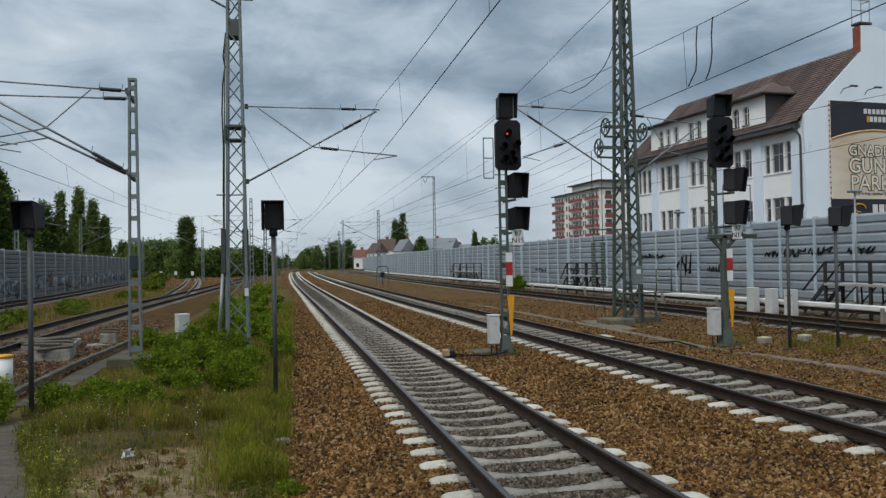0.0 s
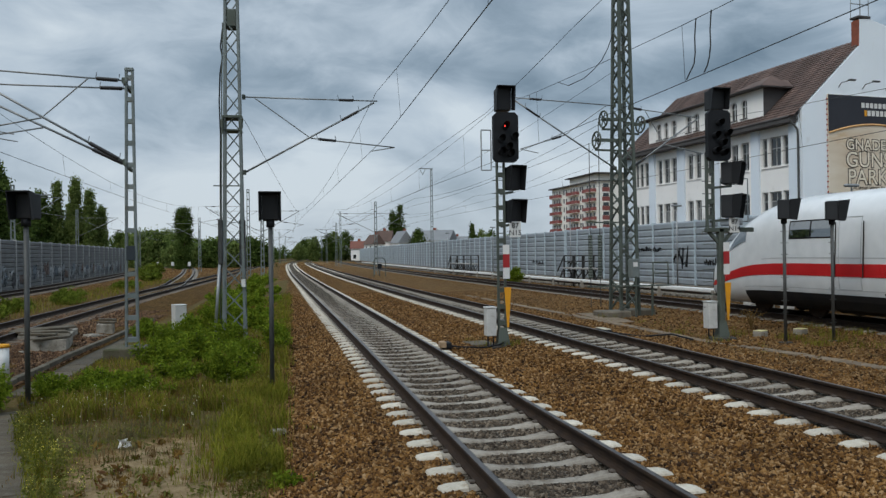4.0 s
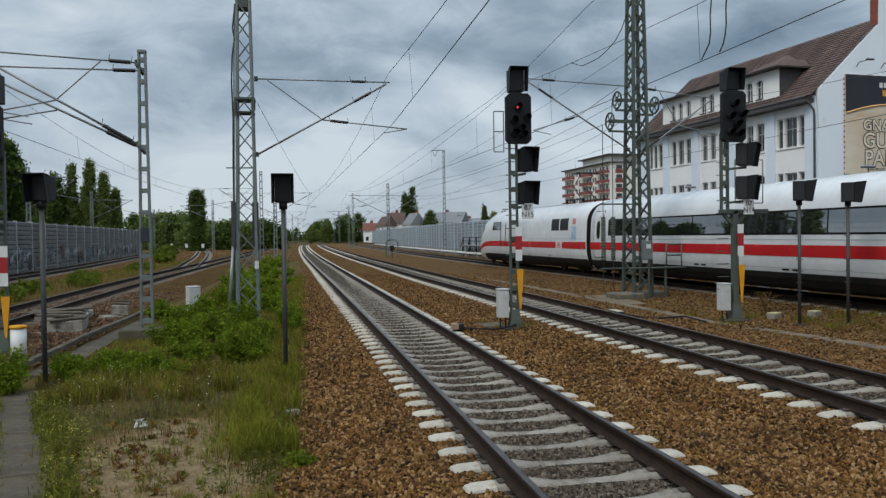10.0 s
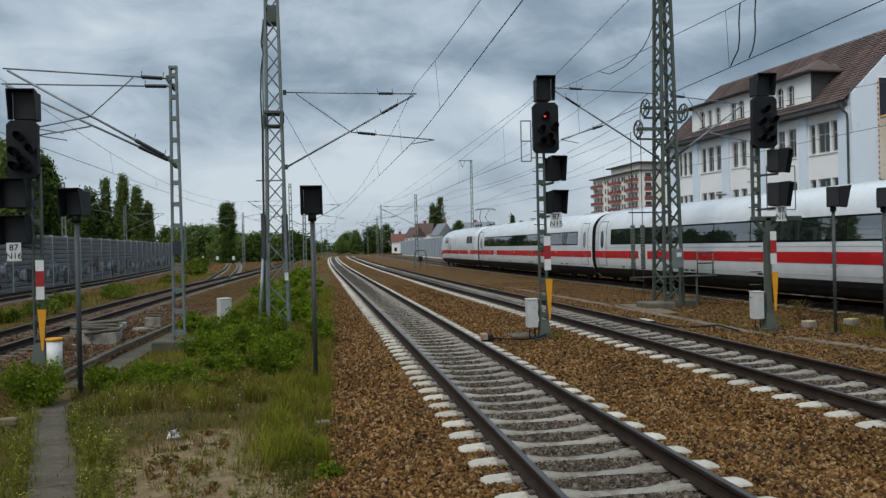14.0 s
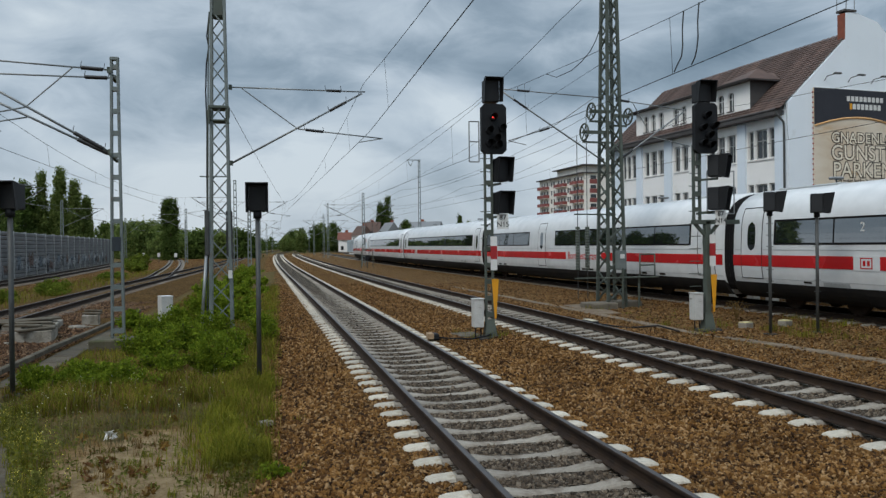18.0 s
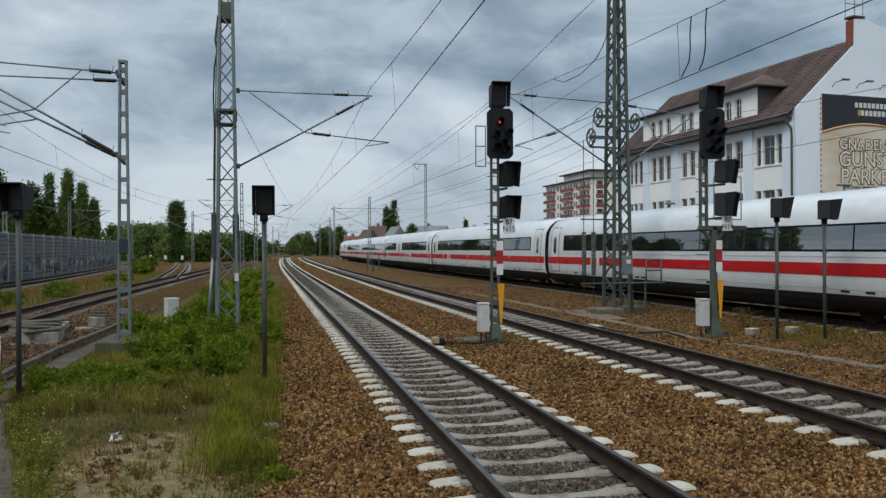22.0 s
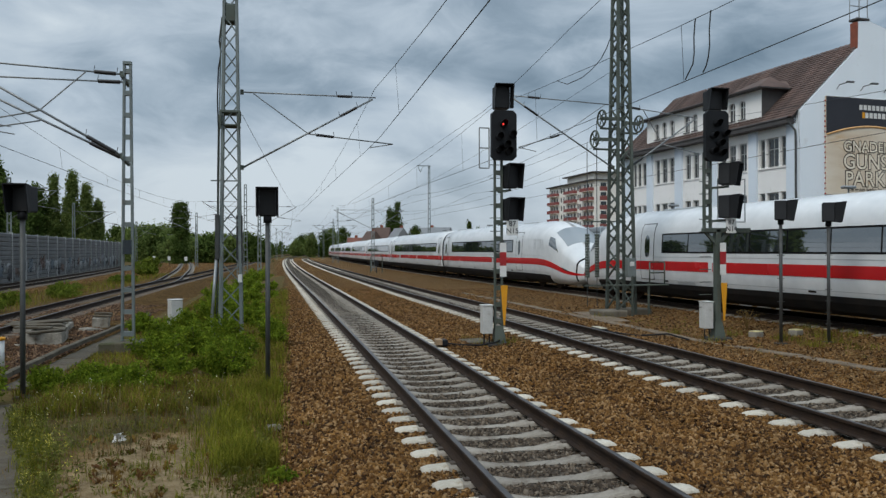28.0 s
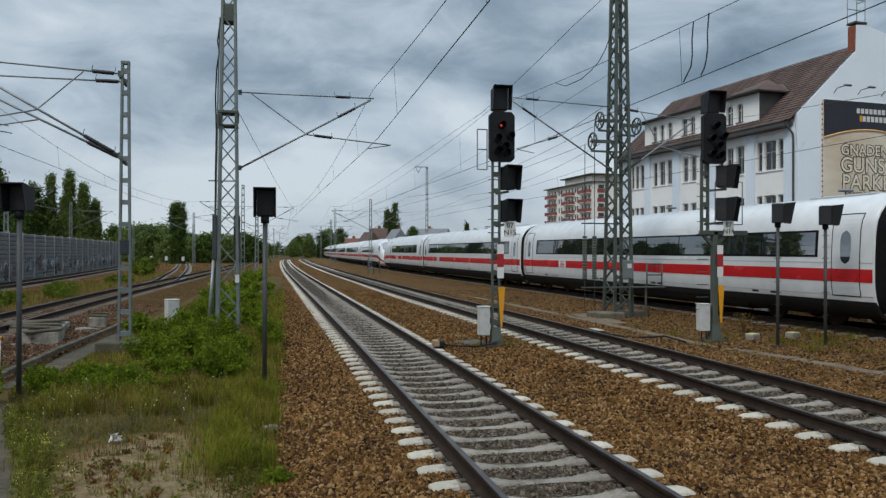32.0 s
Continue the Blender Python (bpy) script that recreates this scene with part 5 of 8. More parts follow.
def frame_mast(name, x, y, h, w0, w1, step, label, mat, turn=0.0, ch=0.06):
    m = thing(name, pose(x, y, GZ, 0, 0, turn), label, "catenary mast", "catenary masts")
    for s in (-1, 1):
        part("channel", MB().beam((s * w0 / 2, 0, 0.0), (s * w1 / 2, 0, h), ch, 0.14, (0, 1, 0)), mat, m)
    z = 0.45
    while z < h:
        w = w0 + (w1 - w0) * z / h
        part("batten", MB().box(-w / 2, w / 2, -0.06, 0.06, z - 0.055, z + 0.055), mat, m)
        z += step
    part("cap", MB().box(-w1 / 2 - 0.03, w1 / 2 + 0.03, -0.08, 0.08, h - 0.08, h, 0.01), mat, m)
    return m


def insulator(mb, p, q, r=0.055):
    """One ribbed body of sheds along its axis."""
    p, q = Vector(p), Vector(q)
    rot = (q - p).to_track_quat("Z", "Y").to_matrix()
    rings, n = [], 10
    for k in range(2 * n + 1):
        rr = r * (0.02 if k in (0, 2 * n) else 0.95 if k % 2 else 0.80)
        rings.append([p.lerp(q, k / (2 * n)) + rot @ Vector((math.cos(t) * rr, math.sin(t) * rr, 0)) for t in [math.pi * j / 4 for j in range(8)]])
    mb.loft(rings, smooth=True)


def cantilever(mast, x0, xt, z_top, z_low, z_reg, reg_to, y=0.0, tip_z=None, ins_end=True, brace=True):
    """A hinged tube bracket: top tube, sloping tube, brace and steady arm. Coordinates in the mast's space."""
    d = 1 if xt > x0 else -1
    tip_z = z_top if tip_z is None else tip_z
    c = part("bracket_tube", MB().tube((x0, y, z_low), (xt, y, tip_z - 0.05), 0.029, 10), M_TUBE, mast, "sloping bracket tube")
    part("top_tube", MB().tube((x0, y, z_top), (xt + d * 0.1, y, tip_z), 0.021, 8), M_TUBE, c)
    f = 0.5
    mid_x, mid_z = x0 + (xt - x0) * f, z_low + (tip_z - z_low) * f - 0.06
    k = 0.08 if ins_end else 0.22
    if brace:
        part("brace", MB().tube((x0 + (xt - x0) * k, y, z_top + (tip_z - z_top) * k - 0.03), (mid_x, y, mid_z), 0.016, 6), M_TUBE, c)
    part("steady_arm", MB().tube((mid_x, y, mid_z), (reg_to, y, z_reg), 0.019, 8), M_TUBE, c)
    part("drop_arm", MB().tube((reg_to, y, z_reg), (reg_to - d * 0.7, y, z_reg - 0.12), 0.014, 6), M_TUBE, c)
    top, slope = ((x0, z_top), (xt, tip_z)), ((x0, z_low), (xt, tip_z - 0.05))
    spans = [(0.72, 0.84, top), (0.74, 0.88, slope), (0.08, 0.30, ((mid_x, mid_z), (reg_to, z_reg)))] if ins_end else [(0.03, 0.17, top), (0.03, 0.22, slope)]
    for a, b, (p, q) in spans:
        mb = MB()
        insulator(mb, (p[0] + (q[0] - p[0]) * a, y, p[1] + (q[1] - p[1]) * a), (p[0] + (q[0] - p[0]) * b, y, p[1] + (q[1] - p[1]) * b), 0.048 if ins_end else 0.056)
        part("insulator", mb, M_INSUL, c, "dark ribbed insulator")
        if not mast.location.y > 40:
            horn = MB()
            for e in (a, b):
                hx, hz = p[0] + (q[0] - p[0]) * e, p[1] + (q[1] - p[1]) * e
                horn.tube((hx, y, hz), (hx - d * 0.03, y, hz + 0.15), 0.008, 5)
            part("arcing_horn", horn, M_INSUL, c)
    for z in (z_top, z_low):
        part("hinge", MB().box(x0 - d * 0.02 - 0.05, x0 - d * 0.02 + 0.05, y - 0.05, y + 0.05, z - 0.07, z + 0.07, 0.01), M_MASTDARK, c)


# tall lattice mast in the weeds, with the bracket over track 1
ml = lattice_mast("catenary_mast", -1.73, 23.5, 11.4, 0.60, 0.30, 0.62, "tall tapering lattice mast of grey-green steel among weeds", M_MAST, 0.07, 0.035)
cantilever(ml, 0.34, 4.13, 7.08, 4.88, 5.66, 4.74, tip_z=7.05)
part("mast_collar", MB().box(-0.29, 0.29, -0.29, 0.29, 6.42, 6.50, 0.01), M_MASTDARK, ml)
part("mast_collar", MB().box(-0.27, 0.27, -0.27, 0.27, 6.05, 6.10, 0.01), M_MASTDARK, ml)
for s in (-0.27, 0.25):
    part("wire_clamp", MB().box(s - 0.05, s + 0.06, -0.33, -0.24, 6.12, 6.36, 0.02).box(s - 0.02, s + 0.03, -0.36, -0.3, 5.95, 6.42, 0.01), M_MASTDARK, ml, "dark wire clamp on the mast")
part("switch_drum", MB().box(-0.16, 0.18, -0.2, 0.2, 9.05, 9.6, 0.05), M_MASTDARK, ml, "dark switch case high on the mast")
part("top_beam", MB().beam((-0.75, 0, 10.25), (0.55, 0, 10.25), 0.08).beam((-0.75, 0, 10.25), (-0.1, 0, 9.9), 0.05), M_MASTDARK, ml)
part("drive_rod", MB().line([(-0.40, -0.2, 0.0), (-0.35, -0.2, 2.2), (-0.31, -0.2, 5.0), (-0.28, -0.15, 7.6), (-0.24, -0.1, 9.2)], 0.018, 8), M_MASTDARK, ml)
part("cable", MB().line([(-0.36, -0.16, 1.7), (-0.35, -0.18, 4.6), (-0.33, -0.16, 5.9), (-0.36, -0.12, 6.9), (-0.33, -0.12, 7.7), (-0.26, -0.1, 8.2), (-0.31, -0.1, 8.5), (-0.24, 0, 9.2)], 0.022, 6), M_BLACK, ml)
part("control_box", MB().box(-0.42, -0.29, -0.34, -0.2, 2.2, 3.5, 0.02), M_POST, ml, "dark narrow control box")
part("control_box", MB().box(0.14, 0.32, 0.1, 0.3, 2.1, 3.5, 0.02), M_POST, ml, "dark narrow control box")
part("drive_tube", MB().tube((-0.55, -0.3, -0.05), (-0.38, -0.28, 2.25), 0.045, 10), M_STEEL, ml)
part("label_plate", MB().box(0.22, 0.33, -0.36, -0.345, 1.55, 1.78), M_WHITE, ml)

# flat framed mast with two brackets over track 4
mf = frame_mast("catenary_mast", -3.90, 20.1, 7.05, 0.27, 0.14, 0.53, "flat framed mast of grey-green steel on a concrete block", M_MAST, ch=0.05)
M_FOOTBLOCK = pbr("mossy_concrete", (0.125, 0.108, 0.075), (0.08, 0.07, 0.045), 1.8, 0.95, 0, 0.3, 60, (0.06, 0.065, 0.025), 0.55)
part("foundation", MB().box(-0.58, 0.58, -0.45, 0.45, -0.15, 0.28, 0.03), M_FOOTBLOCK, mf)
cantilever(mf, -0.14, -3.85, 6.74, 4.76, 5.52, -3.3, 0.0, 6.96, ins_end=False)
cantilever(mf, -0.14, -4.1, 6.66, 4.72, 5.42, -3.4, 0.55, 6.70, ins_end=False, brace=False)
part("spreader", MB().beam((-0.1, -0.1, 6.68), (-0.1, 0.7, 6.6), 0.07), M_MASTDARK, mf)
part("spreader", MB().beam((-0.1, -0.1, 4.7), (-0.1, 0.7, 4.62), 0.07), M_MASTDARK, mf)
part("rail_number_board", MB().box(-0.10, 0.10, -0.09, -0.075, 2.38, 2.72, 0.004), pbr("board_dark_blue", (0.03, 0.04, 0.05), None, 4, 0.6), mf)

# heavy lattice mast with weights and wheels between tracks 2 and 3
mr = lattice_mast("catenary_mast", 12.18, 27.7, 14.5, 0.76, 0.32, 0.58, "heavy lattice tension mast of green steel on concrete blocks", M_MASTDARK, 0.098, 0.055, 8)
for dx, dy in ((-0.75, -0.3), (0.55, 0.1)):
    part("foundation", MB().box(dx - 0.5, dx + 0.55, dy - 0.5, dy + 0.5, -0.2, 0.24, 0.04), M_BLOCK, mr)
cantilever(mr, -0.35, -4.5, 7.9, 5.55, 6.15, -4.2, 0, 8.0)
cantilever(mr, 0.35, 3.35, 7.85, 5.55, 6.2, 3.6, 0, 7.6, ins_end=False)
for wx, wz in ((-0.92, 7.33), (-1.22, 6.55), (0.66, 7.2)):
    w = MB()
    n = 22
    rim = [(wx, -0.2 + 0.30 * math.cos(2 * math.pi * k / n), wz + 0.30 * math.sin(2 * math.pi * k / n)) for k in range(n + 1)]
    w.line(rim, 0.035, 8)
    for k in range(3):
        t = math.pi * k / 3
        w.beam((wx, -0.2 + 0.28 * math.cos(t), wz + 0.28 * math.sin(t)), (wx, -0.2 - 0.28 * math.cos(t), wz - 0.28 * math.sin(t)), 0.03)
    w.tube((wx - 0.06, -0.2, wz), (wx + 0.06, -0.2, wz), 0.06, 10)
    part("tension_wheel", w, M_MASTDARK, mr, "spoked tension wheel", m=pose(0, 0, 0, 0, 0, 0))
    part("wheel_arm", MB().beam((wx, -0.2, wz), (0.0, -0.2, wz + 0.02), 0.09, 0.12).beam((wx, -0.1, wz - 0.35), (0.0, -0.1, wz - 0.35), 0.07), M_MASTDARK, mr)
for k, wx in enumerate((-1.22, -1.62)):
    z = 1.45
    while z < 3.05:
        part("counterweight", MB().tube((wx, -0.35, z), (wx, -0.35, z + 0.09), 0.085, 12), M_MASTDARK, mr, "round cast-iron weight")
        z += 0.1
    part("weight_rod", MB().tube((wx, -0.35, 0.4), (wx, -0.35, 6.4 if k else 7.2), 0.014, 6), M_WIRE, mr)
for z in (1.15, 3.5):
    part("weight_guide", MB().beam((-1.75, -0.35, z), (0, -0.35, z), 0.05), M_MASTDARK, mr)
part("work_platform", MB().box(-0.7, 1.6, -0.75, -0.5, 1.12, 1.17, 0.01), M_MASTDARK, mr)
cab = part("control_cabinet", MB().box(-0.15, 0.2, -0.75, -0.5, 1.45, 2.15, 0.02), M_MAST, mr, "grey-green control cabinet")
part("white_sign", MB().box(-0.08, 0.1, -0.765, -0.752, 1.86, 2.02), M_WHITE, cab)
rail = MB()
for p, q in (((0.85, -0.62, 1.15), (0.85, -0.62, 2.0)), ((1.5, -0.62, 1.15), (1.5, -0.62, 2.0)), ((0.85, -0.62, 2.0), (1.5, -0.62, 2.0)), ((0.85, -0.62, 1.6), (1.5, -0.62, 1.6))):
    rail.tube(p, q, 0.028, 8)
part("guard_rail", rail, M_MASTDARK, mr)
part("support_post", MB().box(0.0, 0.07, -0.76, -0.69, 0.0, 1.5, 0.01), M_MASTDARK, mr)
part("support_post", MB().box(0.75, 0.82, -0.68, -0.61, 0.0, 1.2, 0.01), M_MASTDARK, mr)


# ---- wires ----
def overhead_line(label, tab, stations, zc=5.5, zm=7.0, stagger=0.25, drop_to=130, lead=None, follow=0.4):
    o = thing("overhead_line", Matrix(), label, "overhead line", "overhead lines")
    con, mes = [], []
    for k, (a, b) in enumerate(zip(stations, stations[1:])):
        sa, sb = (stagger, -stagger) if k % 2 else (-stagger, stagger)
        if lead and k == 0:
            sa, sb = lead
        elif lead and k == 1:
            sa = lead[1]
        n = 14
        for i in range(n + (1 if b == stations[-1] else 0)):
            t = i / n
            y = a + (b - a) * t
            s = sa + (sb - sa) * t
            con.append(on(tab, y, s, zc))
            mes.append(on(tab, y, s * follow, zm - 1.15 * 4 * t * (1 - t)))
    part("contact_wire", MB().line(con, 0.009, 5), M_WIRE, o)
    part("messenger_wire", MB().line(mes, 0.0075, 5), M_WIRE, o)
    for i in range(1, len(con), 2):
        if 2 < con[i].y < drop_to:
            part("dropper", MB().tube(con[i], mes[i], 0.005, 4, cap=False), M_WIRE, o)
    return o


overhead_line("thin dark overhead wires above the tracks", LINE1, (-38, 23.5, 86, 150, 215, 280, 350), stagger=0.35, lead=(-0.86, 0.38), follow=0.7)
overhead_line("thin dark overhead wires above the tracks", LINE2, (-34, 27.7, 92, 155, 220, 285, 350), 5.5, 7.4, lead=(0.2, 0.3), follow=0.8)
overhead_line("thin dark overhead wires above the tracks", LINE3, (-34, 27.7, 100, 160, 220, 285, 350), 5.5, 7.2)
overhead_line("thin dark overhead wires above the tracks", LINE0, (-42, 20.1, 78, 140, 205, 270), 5.3, 6.9)
overhead_line("thin dark overhead wires above the tracks", LINEW, (-30, 40, 100, 160, 220, 255), 5.4, 6.9)


def feeder(pts, label, r=0.008, sag=0.6):
    out = []
    for a, b in zip(pts, pts[1:]):
        a, b = Vector(a), Vector(b)
        for i in range(13):
            t = i / 12
            p = a.lerp(b, t)
            p.z -= sag * 4 * t * (1 - t)
            out.append(p)
    w = thing("feeder_wire", Matrix(), label, "wire", "feeder wires")
    part("wire", MB().line(out, r, 5), M_WIRE, w)


feeder([(-1.4, 23.6, 6.1), (0.6, 86, 6.4)], "thin anchor wire running from a mast to the line", 0.008, 0.2)
feeder([(11.9, 27.7, 8.9), (11.2, 105, 8.4), (10, 170, 8.4)], "thin feeder wire running from mast to mast")
feeder([(5.5, 92, 7.0), (7.7, 31, 7.8), (7.7, 21, 8.36), (8.0, -20, 10.9)], "thin feeder wire high above two tracks", 0.008, 0.05)
feeder([(11.3, 27.6, 6.9), (9.2, 60, 6.4), (5.4, 92, 6.6)], "tensioned wire running from the wheel to the line")
feeder([(11.0, 27.6, 6.2), (9.0, 60, 5.8), (5.2, 92, 5.6)], "tensioned wire running from the wheel to the line", sag=0.2)
feeder([(12.8, 27.6, 7.0), (14.0, 60, 6.6), (13.0, 100, 6.8)], "tensioned wire running from the wheel to the line")
# jumper loops between the two wires of track 2
for y, dy in ((13.97, 0.4), (13.42, 0.3)):
    p, q = on(LINE2, y, 0.24, 6.62), on(LINE2, y + dy, 0.25, 5.52)
    j = thing("jumper_wire", Matrix(), "looped jumper wire between two overhead wires", "wire", "jumpers")
    part("wire", MB().line([p, p + Vector((0, 0.02, -0.08)), p + Vector((0, 0.06, -0.35)), p + Vector((0, 0.05, -0.65)), p + Vector((0, 0.10, -0.86)), q + Vector((0, -0.12, 0.10)), q], 0.013, 6), M_WIRE, j)


j = thing("jumper_wire", Matrix(), "looped jumper wire between two overhead wires", "wire", "jumpers")
part("wire", MB().line([(7.5, 21.45, 6.99), (7.5, 20.6, 6.72), (7.5, 19.45, 6.66), (7.5, 18.74, 6.73), (7.5, 18.22, 6.84), (7.5, 17.85, 7.02), (7.5, 17.5, 7.3)], 0.011, 6), M_WIRE, j)


# ---- farther masts along the line ----
def far_mast(x, y, h, arm_to, label="framed steel mast of the overhead line", w=0.34):
    m = frame_mast("catenary_mast", x, y, h, w, w * 0.6, 0.7, label, M_MAST, ch=0.08)
    if arm_to is not None:
        for tgt in arm_to:
            d = tgt - x
            sgn = 1 if d > 0 else -1
            cantilever(m, sgn * 0.12, d, 7.2, 5.0, 5.7, d + sgn * 0.5)
    return m


fm = far_mast(18.4, 105, 14.0, None)
part("head_arm", MB().beam((-1.7, 0, 13.95), (0.2, 0, 13.95), 0.1).beam((-1.6, 0, 13.95), (-1.2, 0, 13.1), 0.06).beam((-0.8, 0, 13.95), (-1.2, 0, 13.1), 0.06), M_MAST, fm)
far_mast(9.4, 92, 8.6, (along(LINE2, 92), along(LINE3, 92)))
far_mast(8.6, 150, 10.6, (along(LINE2, 150), along(LINE3, 150)))
far_mast(8.2, 158, 8.8, None)
far_mast(8.4, 212, 9.2, (along(LINE2, 212), along(LINE3, 212)))
far_mast(9.6, 285, 9.2, (along(LINE2, 285),))
far_mast(-3.4, 86, 8.8, (along(LINE1, 86), along(LINE0, 86)))
far_mast(-3.6, 92, 8.6, None)
far_mast(-4.0, 150, 8.6, (along(LINE1, 150), along(LINE0, 150)))
far_mast(-4.2, 158, 8.4, None)
far_mast(-4.0, 215, 8.6, (along(LINE1, 215), along(LINE0, 215)))
far_mast(-3.2, 280, 8.6, (along(LINE1, 280),))
far_mast(-4.6, 82, 9.2, None)
ma = far_mast(-5.0, 78, 9.0, (along(LINE0, 78),))
part("head_arm", MB().beam((-2.6, 0, 9.2), (0.1, 0, 9.2), 0.12), M_MAST, ma)
mw = far_mast(-21.5, 66, 8.2, (along(LINEW, 66),))
part("head_arm", MB().beam((0.0, 0, 7.4), (2.8, 0, 7.4), 0.1), M_MAST, mw)
far_mast(-25.5, 100, 8.2, (along(LINEW, 100),))
far_mast(-29.5, 160, 8.2, (along(LINEW, 160),))
far_mast(-13.5, 118, 8.0, (-18.0,))
far_mast(-19, 165, 8.0, (-24.0,))


# ---- noise barriers ----
def ribbed_panel(length, h, ribs, depth):
    """A cassette panel with horizontal ribs, seen from -x; runs along +y."""
    prof = []
    for k in range(ribs):
        z = h * k / ribs
        s = h / ribs
        prof += [(0.0, z + 0.01), (-depth, z + s * 0.18), (-depth, z + s * 0.78), (0.0, z + s * 0.95)]
    prof = [(0.1, 0.0)] + prof + [(0.1, h)]
    rings = [[(x, y, z) for x, z in prof] for y in (0.0, length)]
    mb = MB()
    mb.loft(rings, closed=True, smooth=False)
    return flip(mb)


def barrier(name, tab, off, y0, y1, step, h, base, ribs, mats, label, wide_every=0, first=0, facing=1):
    b = thing(name, Matrix(), label, "noise barrier", kind="structure")
    panel = ribbed_panel(step - 0.10, h, ribs, 0.06).data("panel", mats[0])
    post = MB().box(-0.12, 0.12, -0.075, 0.075, 0, h + 0.05, 0.01).data("post", mats[1])
    wide = MB().box(-0.13, 0.16, -0.26, 0.26, 0, h + 0.06, 0.015).data("column", mats[2])
    plinth = MB().box(-0.1, 0.1, 0.0, step, -0.6, 0.0).data("plinth", M_CONCRETE)
    n = int((y1 - y0) / step)
    for k in range(n):
        p, q = on(tab, y0 + k * step, off, base), on(tab, y0 + (k + 1) * step, off, base)
        a = math.atan2(p.x - q.x, q.y - p.y)
        m = Matrix.Translation(p) @ Matrix.Rotation(a, 4, "Z")
        mm = m @ (Matrix.Translation((0, 0.05, 0)) if facing > 0 else Matrix.Translation((0, step - 0.05, 0)) @ Matrix.Rotation(math.pi, 4, "Z"))
        part("panel", panel, None, b, m=mm)
        part("plinth", plinth, None, b, m=m)
        if wide_every and (k + first) % wide_every == 0:
            part("column", wide, None, b, "wide pale blue column", m=m)
        else:
            part("post", post, None, b, m=m)
    return b


br = barrier("wall_east", LINE3, 9.4, 39.14 - 2.58 * 12, 395, 2.58, 4.05, -0.1, 9, (M_BARRIER, M_BLUEPOST, M_BLUEPOST), "grey ribbed metal noise barrier with pale blue posts and graffiti", 5, 3)
bl = barrier("wall_west", LINEW, -2.7, 12, 132, 4.0, 3.7, -0.2, 11, (M_BARRIERL, pbr("post_weathered", (0.38, 0.385, 0.375), None, 2, 0.7), M_CONCRETE), "weathered dark grey plank noise barrier with faded graffiti", 0, 0, -1)


def scribble(parent, tab, off, y, z, w, h, seed, mat, r=0.025, loops=5):
    """Sprayed strokes that nobody can read."""
    rng = random.Random(seed)
    pts = []
    for k in range(loops * 4):
        t = k / (loops * 4 - 1)
        yy = y - w / 2 + w * t + rng.uniform(-0.12, 0.12) * w
        p = on(tab, yy, off, z + rng.uniform(-0.5, 0.5) * h)
        pts.append(p)
    part("graffiti", MB().line(pts, r, 4), mat, parent, "black sprayed graffiti strokes")


for k, (y, z, w, h) in enumerate(((51.0, 2.2, 1.9, 0.4), (49.3, 2.2, 1.6, 0.35), (46.0, 1.6, 1.6, 1.5), (42.6, 1.4, 1.3, 0.5), (35.4, 2.2, 1.5, 0.5), (33.6, 2.3, 1.6, 0.45), (37.2, 2.2, 1.0, 0.35), (31.0, 2.3, 1.6, 0.4), (64, 1.2, 3, 0.5), (72, 1.1, 3.0, 0.5))):
    scribble(br, LINE3, 9.31, y, z, w, h, 20 + k, M_BLACK, 0.034, 7)
GRAF = [pbr("spray_%s" % n, c, None, 1.5, 0.8) for n, c in (("blue", (0.16, 0.19, 0.215)), ("pale", (0.33, 0.345, 0.35)), ("rose", (0.17, 0.125, 0.11)), ("dark", (0.09, 0.09, 0.095)), ("grey", (0.22, 0.24, 0.25)))]
rng = random.Random(4)
for k in range(72):
    y = 42 + k * 1.2 + rng.uniform(-0.5, 0.5)
    scribble(bl, LINEW, -2.655, y, 0.45 + rng.uniform(0, 0.75), rng.uniform(0.9, 1.9), rng.uniform(0.5, 1.3), 100 + k, GRAF[(1, 4, 0, 1, 3, 4, 2)[k % 7]], rng.uniform(0.035, 0.075), 10)

# lamp poles before the east barrier
for y in (28.6, 42.3, 58, 79, 101):
    lp = thing("lamp_pole", Matrix.Translation(on(LINE3, y, 6.9, GZ)), "thin grey lamp pole before the barrier", "lamp pole", "lamp poles")
    part("pole", MB().tube((0, 0, 0), (0, 0, 5.0), 0.05, 8, 0.035), M_STEEL, lp)
    part("lamp_head", MB().box(-0.3, 0.3, -0.14, 0.14, 5.0, 5.12, 0.04), M_STEEL, lp)

# ---- third rail, covered in white ----
tr = thing("conductor_rail", Matrix(), "white covered conductor rail on short brackets", "conductor rail", kind="structure")
ys = [14 + 2.5 * k for k in range(72)]
rings = [[on(LINE3, y, 3.95 + dx, z) for dx, z in ((-0.09, 0.06), (-0.11, 0.10), (-0.11, 0.22), (-0.07, 0.26), (0.07, 0.26), (0.1, 0.22), (0.1, 0.06))] for y in ys]
part("cover_board", flip(MB().loft(rings, smooth=False)), M_WHITE, tr)
part("steel_rail", flip(MB().loft([[on(LINE3, y, 3.95 + dx, z) for dx, z in ((-0.05, -0.06), (0.05, -0.06), (0.05, 0.05), (-0.05, 0.05))] for y in ys], smooth=False)), M_RAIL, tr)
for y in ys[:40:2]:
    part("bracket", MB().box(-0.1, 0.1, -0.06, 0.06, -0.35, 0.2, 0.02, Matrix.Translation(on(LINE3, y, 3.84))), M_CONCRETE, tr)
t4 = [(y, along(LINE3, y) + 5.6) for y in range(-60, 320, 20)]
